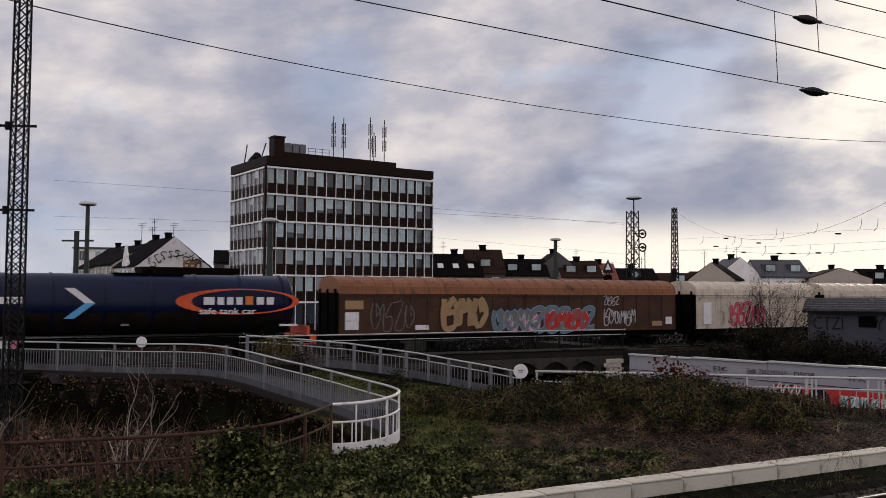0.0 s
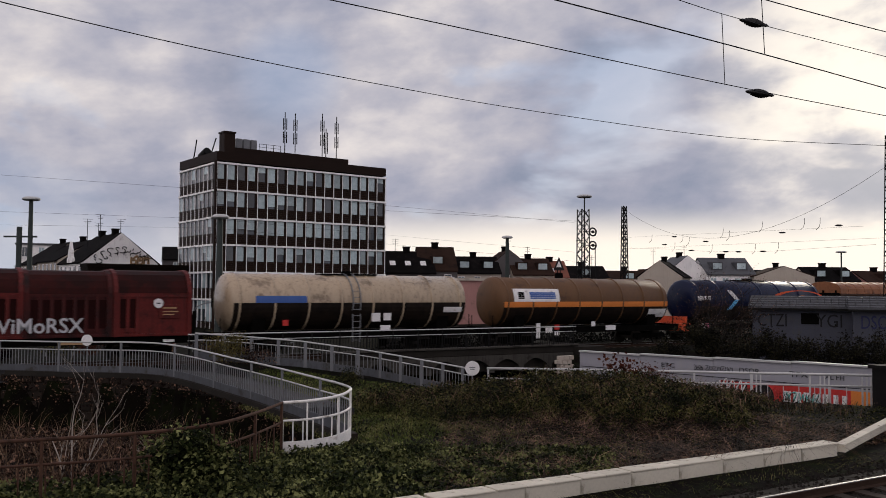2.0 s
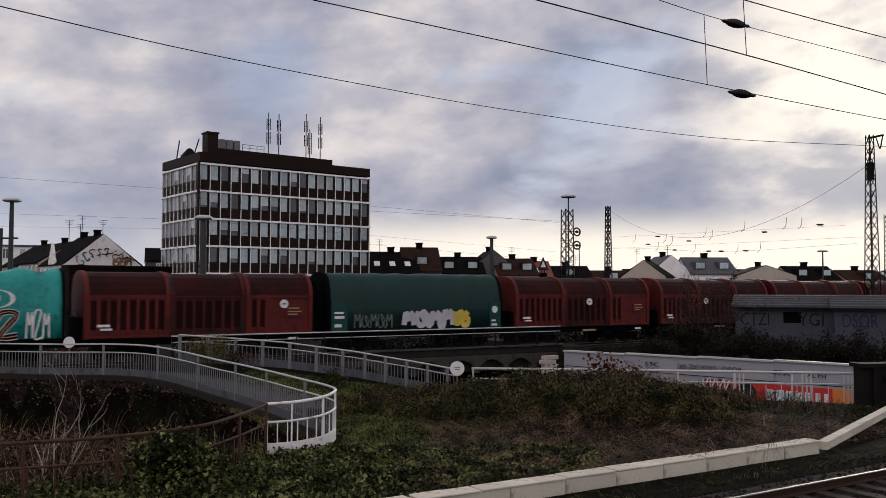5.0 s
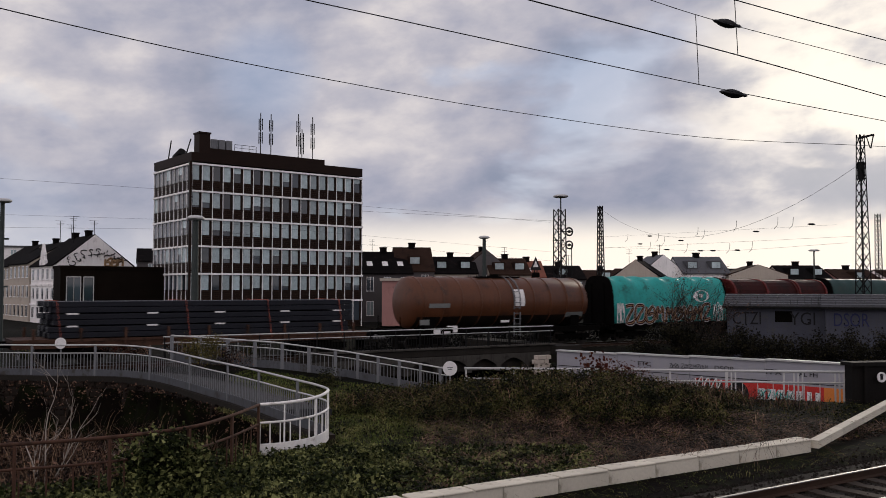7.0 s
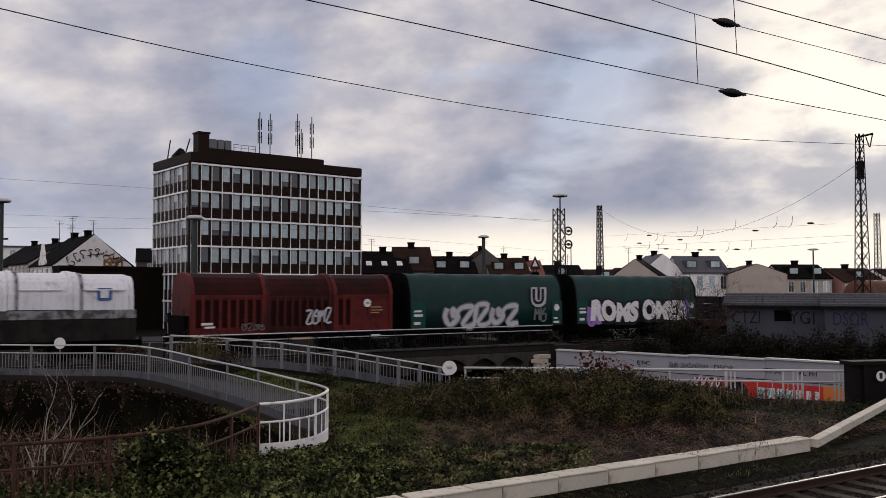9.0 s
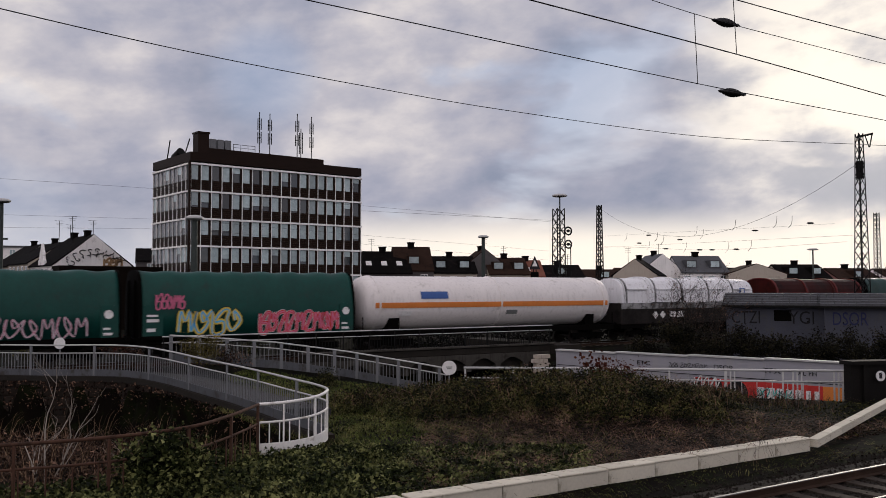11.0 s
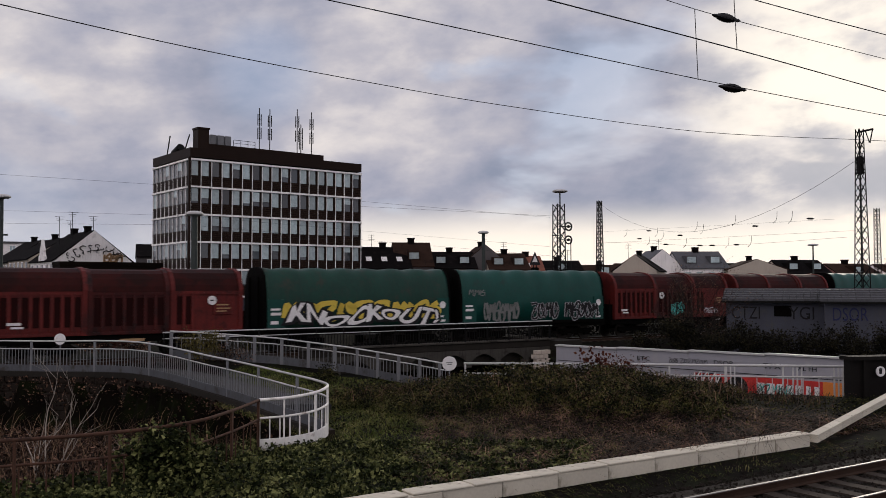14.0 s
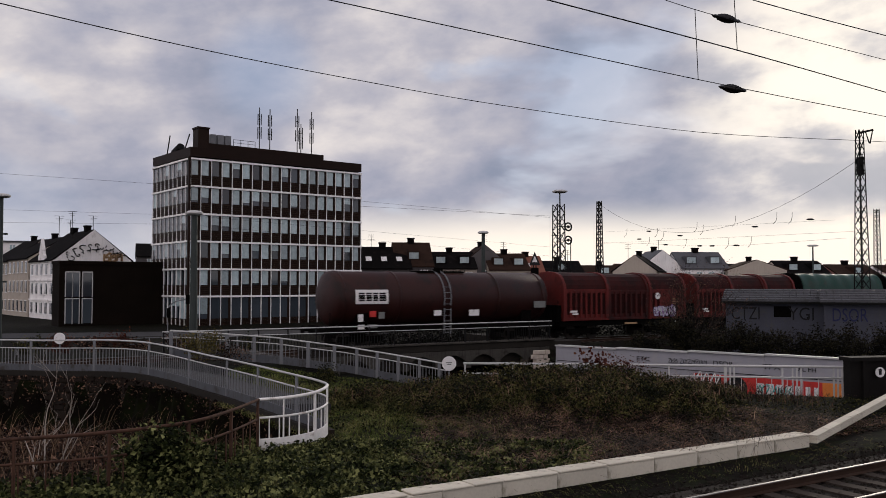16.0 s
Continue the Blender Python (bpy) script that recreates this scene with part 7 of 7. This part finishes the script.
def blades(name, label, category, roots, length, width, mat, seed=0, lean=0.35, droop=0.3, kind="stuff", seg=3, up=1.0):
    """Thin bent blades, stems or canes, three-sided, that taper to a point."""
    r = np.random.default_rng(seed)
    P = np.asarray(roots, float)
    n = len(P)
    az = r.uniform(0, 2 * np.pi, n)
    ln = lean * (np.abs(r.normal(size=n)) + (0.5 if lean > 2 else 0.0))
    dirs = np.stack([np.cos(az) * ln, np.sin(az) * ln, np.full(n, up)], 1)
    dirs /= np.linalg.norm(dirs, axis=1)[:, None]
    L = length * r.uniform(0.5, 1.35, n)
    side = np.stack([-np.sin(az), np.cos(az), np.zeros(n)], 1)
    out = np.stack([np.cos(az), np.sin(az), np.zeros(n)], 1)
    rings = []
    for k in range(seg + 1):
        t = k / seg
        c = P + dirs * (L * t)[:, None] + out * (droop * L * t * t)[:, None] - np.array([0, 0, 1.0]) * (droop * L * t ** 3 * 1.2)[:, None]
        w = width * (1 - 0.75 * t)
        rings.append(np.stack([c + side * w / 2, c - side * w / 2, c + out * w * 0.7], 1))
    V = np.stack(rings, 1).reshape(n, -1, 3)
    m = (seg + 1) * 3
    base = np.arange(n)[:, None] * m
    fs = []
    for k in range(seg):
        for j in range(3):
            a, b_ = k * 3 + j, k * 3 + (j + 1) % 3
            fs.append(np.concatenate([base + a, base + b_, base + b_ + 3, base + a + 3], 1))
    me = bpy.data.meshes.new(name)
    me.from_pydata(V.reshape(-1, 3).tolist(), [], np.concatenate(fs).tolist())
    me.materials.append(M[mat])
    return tagged(new(name, me), label, category, kind=kind)


def scatter(n, x0, x1, y0, y1, seed, keep=None, lift=0.0, clump=0.0):
    r = np.random.default_rng(seed)
    out = []
    while len(out) < n:
        x, y = r.uniform(x0, x1), r.uniform(y0, y1)
        if clump and noise.noise((x * clump, y * clump, seed)) < r.uniform(-0.5, 0.4):
            continue
        if keep is None or keep(x, y):
            out.append((x, y, ground_z(x, y) + lift * r.random()))
    return out


def meadow(x, y):
    s, h = to_sh(x, y)
    return h > 12.6 and not inside(PIT, x, y) and not inside(ROAD, x, y)


def front_left(x, y):
    return meadow(x, y) and x - 0.25 * (y - 15) < 2.2


def bank(x, y):
    s, h = to_sh(x, y)
    u, v = (x - 5.6) * 0.96 + (y - 26.6) * -0.27, (x - 5.6) * 0.27 + (y - 26.6) * 0.96
    return meadow(x, y) and -8.5 < u < 8.0 and -6.5 < v < 3.6


def brown_front(x, y):
    s, h = to_sh(x, y)
    v = (x - 5.6) * 0.27 + (y - 26.6) * 0.96
    return meadow(x, y) and x > -0.5 and v < -1.2


leaves("ivy_cover", "dense ivy and ground weeds beside the old railing", "ivy", scatter(36000, -9, 3.2, 12.5, 20, 1, front_left, 0.2, 0.9), 0.078, "ivy", 1, 0.55, 0.9)
blades("rough_grass", "rough winter grass", "grass", scatter(22000, -7, 4, 14.5, 36, 2, meadow, 0.0, 0.5), 0.22, 0.012, "grass", 2, 0.6, 0.5)
blades("path_grass", "short green grass along the ramp", "grass", scatter(16000, -9, 1.2, 20.5, 40, 12, lambda x, y: meadow(x, y) and x > -2.4 - 0.42 * (y - 21), 0.0), 0.13, 0.016, "lawn", 12, 0.5, 0.4)
def thicket():
    """Points on the domes of many overlapping bramble clumps, and the foot points of their canes."""
    r = np.random.default_rng(33)
    pts, feet = [], []
    for cx, cy, cz in scatter(200, -5, 14.5, 21.5, 30.5, 31, lambda x, y: upper(x, y), 0.0):
        R, H = r.uniform(0.5, 1.15), r.uniform(0.3, 0.85) * (1 - 0.5 * smooth(4.5, 8.5, cx))
        n = int(420 * R)
        a, q = r.uniform(0, 2 * np.pi, n), np.sqrt(r.random(n))
        k = np.sqrt(np.clip(1 - q * q, 0, 1)) * H * r.uniform(0.55, 1.1, n)
        pts.append(np.stack([cx + R * q * np.cos(a), cy + R * q * np.sin(a), cz + k], 1))
        m = int(16 * R)
        feet.append(np.stack([cx + 0.5 * R * r.normal(size=m), cy + 0.5 * R * r.normal(size=m), np.full(m, cz + 0.5 * H)], 1))
    return np.concatenate(pts), np.concatenate(feet)


def upper(x, y):
    v = (x - 5.6) * 0.27 + (y - 26.6) * 0.96
    u = (x - 5.6) * 0.96 + (y - 26.6) * -0.27
    return bank(x, y) and u < 2.6 and v > -3.2 + 0.9 * noise.noise((x * 0.5, y * 0.5, 9.0))


TOPS, FEET = thicket()
leaves("bramble_bank", "dark bramble thicket on the bank", "brambles", TOPS, 0.085, "bramble", 3, 0.4, 0.6)
blades("bramble_canes", "arching bramble canes and dry stems", "brambles", FEET, 0.8, 0.013, "brown_twigs", 4, 0.9, 0.6, seg=4)
leaves("bramble_floor", "low weeds under the brambles", "weeds", scatter(14000, -5, 14.5, 20.5, 30.5, 35, bank, 0.12), 0.07, "bramble", 35, 0.4, 0.6)
blades("bramble_tips", "green-brown grass standing in the thicket", "grass", scatter(7000, -4, 15, 22.5, 30, 14, upper, 0.2), 0.4, 0.009, "grass", 14, 0.6, 0.5)
blades("cut_twigs", "brown cut twigs and dead stems on the slope", "dead twigs", scatter(11000, -1, 13, 14.5, 25, 5, brown_front, 0.16), 0.6, 0.012, "brown_twigs", 5, 5.0, 0.1)
leaves("leaf_litter", "brown leaf litter on the slope", "dead leaves", scatter(16000, -1, 14, 14, 25, 6, brown_front, 0.05), 0.06, "brown_twigs", 6, 0.7)
blades("pale_sticks", "pale broken sticks on the slope", "sticks", scatter(170, 0, 13, 16, 25, 7, brown_front, 0.25), 0.9, 0.02, "dry_stalk", 7, 4.0, 0.05)
blades("dry_grass", "dry pale grass stems standing in the brambles", "grass", scatter(420, -4.5, 9, 22.5, 29.5, 47, upper, 0.35), 0.6, 0.01, "dry_stalk", 47, 0.7, 0.5, seg=4)
blades("kerb_weeds", "weeds growing over the kerb", "weeds", [tuple(sh(s, h, -0.2)) for s, h in zip(np.random.default_rng(8).uniform(2, 20, 1500), np.random.default_rng(9).uniform(11.3, 12.15, 1500))], 0.16, 0.01, "grass", 8, 0.8, 0.5)
blades("dead_canes", "tangled dry canes hanging over the kerb end", "weeds", [tuple(sh(s, h, 0.0)) for s, h in zip(np.random.default_rng(18).uniform(13.5, 17.5, 160), np.random.default_rng(19).uniform(12.2, 12.8, 160))], 0.8, 0.01, "brown_twigs", 18, 1.3, 0.7, seg=4)


def in_pit(x, y):
    return inside(PIT, x, y)


blades("dry_stalks", "tall dry stalks and reeds in the cutting", "dry stalks", scatter(2600, -24, -3.5, 15, 27, 21, in_pit, 0.0, 0.4), 1.5, 0.017, "dry_stalk", 21, 0.35, 0.25, seg=4)
blades("dark_stalks", "dark tangled stems in the cutting", "dry stalks", scatter(6000, -24, -3.5, 13, 29, 22, in_pit), 1.3, 0.018, "brown_twigs", 22, 0.7, 0.5, seg=4)
leaves("pit_scrub", "dark scrub covering the cutting's slope", "scrub", [(x, y, z + 0.6 * (i % 7) / 7) for i, (x, y, z) in enumerate(scatter(15000, -26, -3.5, 12, 32, 23, in_pit, 0.3))], 0.11, "brown_twigs", 23, 0.4)
leaves("hanging_scrub", "withered creepers hanging over the stone wall", "creepers", [(p.x + random.uniform(-0.3, 0.1), p.y - random.uniform(0.1, 0.4), p.z - 1.35 - 1.1 * random.random() ** 1.5) for p, a in along(RAIL_B[8:66], 0.008)], 0.09, "brown_twigs", 24, 0.2)


def shrub(name, label, x, y, z0, height, radius, n_stems, leaf_mat, leaf_n, leaf_size, bark="bark", seed=0, spread_=0.7, thick=0.03):
    """A many-stemmed shrub: forking tapered stems with leaf clumps at the tips."""
    rnd = random.Random(seed)
    root = thing(name, label, "shrub", m=Matrix.Translation((x, y, z0)))
    b = bmesh.new()
    tips = []

    def grow(p, d, length, r, level):
        pts, rs = [p], [r]
        q, dd = Vector(p), Vector(d)
        for k in range(3):
            dd = (dd + Vector((rnd.gauss(0, 0.16), rnd.gauss(0, 0.16), 0.07))).normalized()
            q = q + dd * length / 3
            pts.append(Vector(q))
            rs.append(r * (1 - 0.2 * (k + 1)))
        tube(b, pts, rs, 4)
        tips.extend(pts[1:])
        if level:
            for k in range(rnd.choice((2, 3, 3))):
                nd = (dd + Vector((rnd.gauss(0, spread_), rnd.gauss(0, spread_), rnd.gauss(0.15, 0.3)))).normalized()
                grow(pts[rnd.choice((1, 2, 3))], nd, length * rnd.uniform(0.5, 0.75), r * 0.5, level - 1)
    for i in range(n_stems):
        a = rnd.uniform(0, 6.28)
        o = Vector((math.cos(a), math.sin(a), 0)) * radius * 0.25 * rnd.random()
        d = Vector((math.cos(a) * radius / height, math.sin(a) * radius / height, 1)).normalized()
        grow(o, d, height * rnd.uniform(0.45, 0.6), thick, 3)
    part("woody_growth", b, bark, root)
    if leaf_n:
        g = np.random.default_rng(seed)
        T = np.array([tuple(t) for t in tips])
        pick = T[g.integers(0, len(T), leaf_n)] + g.normal(0, 0.14, (leaf_n, 3))
        l = leaves("foliage", "", "", pick[pick[:, 2] > 0.0], leaf_size, leaf_mat, seed, 0.3)
        l.parent = root
    return root


shrub("bare_shrub", "bare pale-barked shrub in the cutting", -9.2, 20.5, -1.4, 3.2, 1.2, 3, "dry_stalk", 0, 0.05, "pale_bark", 3, 0.55, 0.028)
shrub("bare_shrub", "bare thin shrub in the cutting", -13.5, 21.5, -1.4, 2.6, 1.2, 2, "dry_stalk", 0, 0.05, "pale_bark", 4, 0.6, 0.02)
shrub("bare_shrub", "bare thin shrub in the cutting", -6.6, 19.6, -1.3, 1.8, 0.7, 2, "dry_stalk", 0, 0.05, "pale_bark", 6, 0.6, 0.016)
shrub("ivy_bush", "ivy-smothered bush at the old railing", -4.95, 16.3, -0.25, 1.05, 0.6, 9, "ivy", 5200, 0.1, "bark", 5, 0.8, 0.02)
shrub("bare_shrub", "dark leafless shrub before the train", far(1222, 46), 46, -0.3, 4.4, 2.2, 24, "brown_twigs", 5000, 0.05, "bark", 7, 0.7, 0.035)
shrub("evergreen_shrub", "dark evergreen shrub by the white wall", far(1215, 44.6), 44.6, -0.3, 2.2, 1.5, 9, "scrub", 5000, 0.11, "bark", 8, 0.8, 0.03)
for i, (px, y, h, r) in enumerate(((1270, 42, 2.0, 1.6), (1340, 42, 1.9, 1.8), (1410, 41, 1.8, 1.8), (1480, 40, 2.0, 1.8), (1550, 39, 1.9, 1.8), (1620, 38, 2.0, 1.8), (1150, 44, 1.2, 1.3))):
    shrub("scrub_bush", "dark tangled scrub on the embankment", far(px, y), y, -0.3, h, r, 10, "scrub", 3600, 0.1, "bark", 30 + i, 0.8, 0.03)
shrub("weed_clump", "yellowish weeds beside the bridge railing", far(358, 37), 37, 0.15, 1.5, 0.9, 9, "yellow_leaf", 1800, 0.07, "bark", 41, 0.7, 0.015)
shrub("weed_clump", "low brown weeds behind the ramp railing", far(415, 38), 38, 0.0, 1.0, 0.8, 7, "brown_twigs", 900, 0.07, "bark", 42, 0.7, 0.015)
shrub("red_shrub", "small shrub with red-brown leaves on the bank", far(1062, 28.5), 28.5, 0.5, 0.75, 0.5, 6, "red_leaf", 260, 0.12, "bark", 43, 0.7, 0.012)
shrub("red_shrub", "withered orange-brown bramble on the bank", far(1120, 27.5), 27.5, 0.42, 0.7, 0.7, 6, "red_leaf", 500, 0.06, "bark", 44, 0.8, 0.01)
shrub("weed_clump", "dark weeds along the ramp verge", far(575, 33), 33, -0.4, 0.8, 0.7, 7, "bramble", 1200, 0.07, "bark", 45, 0.8, 0.012)


# Near-black leaf strip added to stand for shade under the train.
strip_r = np.random.default_rng(71)
strip_s, strip_k = strip_r.uniform(24, 78, 15000), strip_r.random(15000)
leaves("trackside_scrub", "near-black leaf strip added for the shade beneath the train", "scrub", [tuple(sh(s, 47.4 + 1.6 * strip_r.random(), -0.4 + (0.9 + 0.5 * noise.noise((s * 0.5, 0, 2.0))) * k * smooth(24, 28, s))) for s, k in zip(strip_s, strip_k)], 0.16, "shade_strip", 71, 0.3)
blades("red_canes", "red-brown withered canes above the road railing", "brambles", scatter(700, 5.5, 11.5, 25.5, 30, 72, bank, 0.1), 0.75, 0.012, "brown_twigs", 72, 0.5, 0.4, seg=4)


# ---- street before the offices ----
def traffic_light(x, y, z0):
    root = thing("traffic_light", "slim grey traffic light with curved arm", "traffic light", m=pose(x, y, z0))
    b = bmesh.new()
    tube(b, catmull([(0, 0, 0), (0, 0, 2.4), (0.25, 0, 3.1), (1.0, 0, 3.5), (1.9, 0, 3.6)], 5), 0.06, 6)
    part("pole", b, "galv", root)
    for px, pz in ((1.9, 3.15), (0.12, 1.9)):
        b = bmesh.new()
        box(b, px - 0.16, px + 0.16, -0.2, 0.08, pz, pz + 0.9, bevel=0.03)
        for k in range(3):
            cyl(b, (px, -0.2, pz + 0.16 + 0.28 * k), (px, -0.3, pz + 0.16 + 0.28 * k), 0.1, n=10)
        part("signal_head", b, "underframe", root)


traffic_light(far(300, 84), 84, -1.5)


def barrier(label, a, b_, z0, n):
    root = thing("street_barrier", label, "barrier", "street barriers")
    a, b_ = Vector((*a, 0)), Vector((*b_, 0))
    for k in range(n + 1):
        p = a.lerp(b_, k / n)
        m = bmesh.new()
        bar(m, (p.x, p.y, z0), (p.x, p.y, z0 + 1.0), 0.07)
        part("post", m, "galv", root)
    for dz in (0.55, 1.0):
        m = bmesh.new()
        bar(m, (a.x, a.y, z0 + dz), (b_.x, b_.y, z0 + dz), 0.06)
        part("rail", m, "galv", root)


barrier("grey tubular street barrier before the offices", (far(235, 66), 66), (far(480, 72), 72), -1.5, 8)
barrier("grey tubular barrier by the street corner", (far(35, 62), 62), (far(112, 63), 63), -1.5, 3)
st = bmesh.new()
box(st, -75, 4, 84, 93, -1.52, -1.42)
bmesh.ops.rotate(st, verts=st.verts, cent=(-30, 88, 0), matrix=Matrix.Rotation(radians(14), 3, "Z"))
tagged(part("road", st, "asphalt"), "grey asphalt street before the offices", "road", kind="structure")
for i, (px, y, h, mat) in enumerate(((120, 58, 1.1, "red_leaf"), (165, 59, 0.9, "brown_twigs"), (205, 60, 1.2, "red_leaf"), (250, 60, 0.9, "brown_twigs"), (60, 57, 1.0, "bramble"), (320, 61, 1.0, "brown_twigs"), (440, 62, 0.9, "bramble"))):
    shrub("street_shrub", "low autumn-brown shrub by the street", far(px, y), y, -1.3, h + 0.5, 1.3, 6, mat, 900, 0.12, "bark", 60 + i, 0.8, 0.02)


motions()
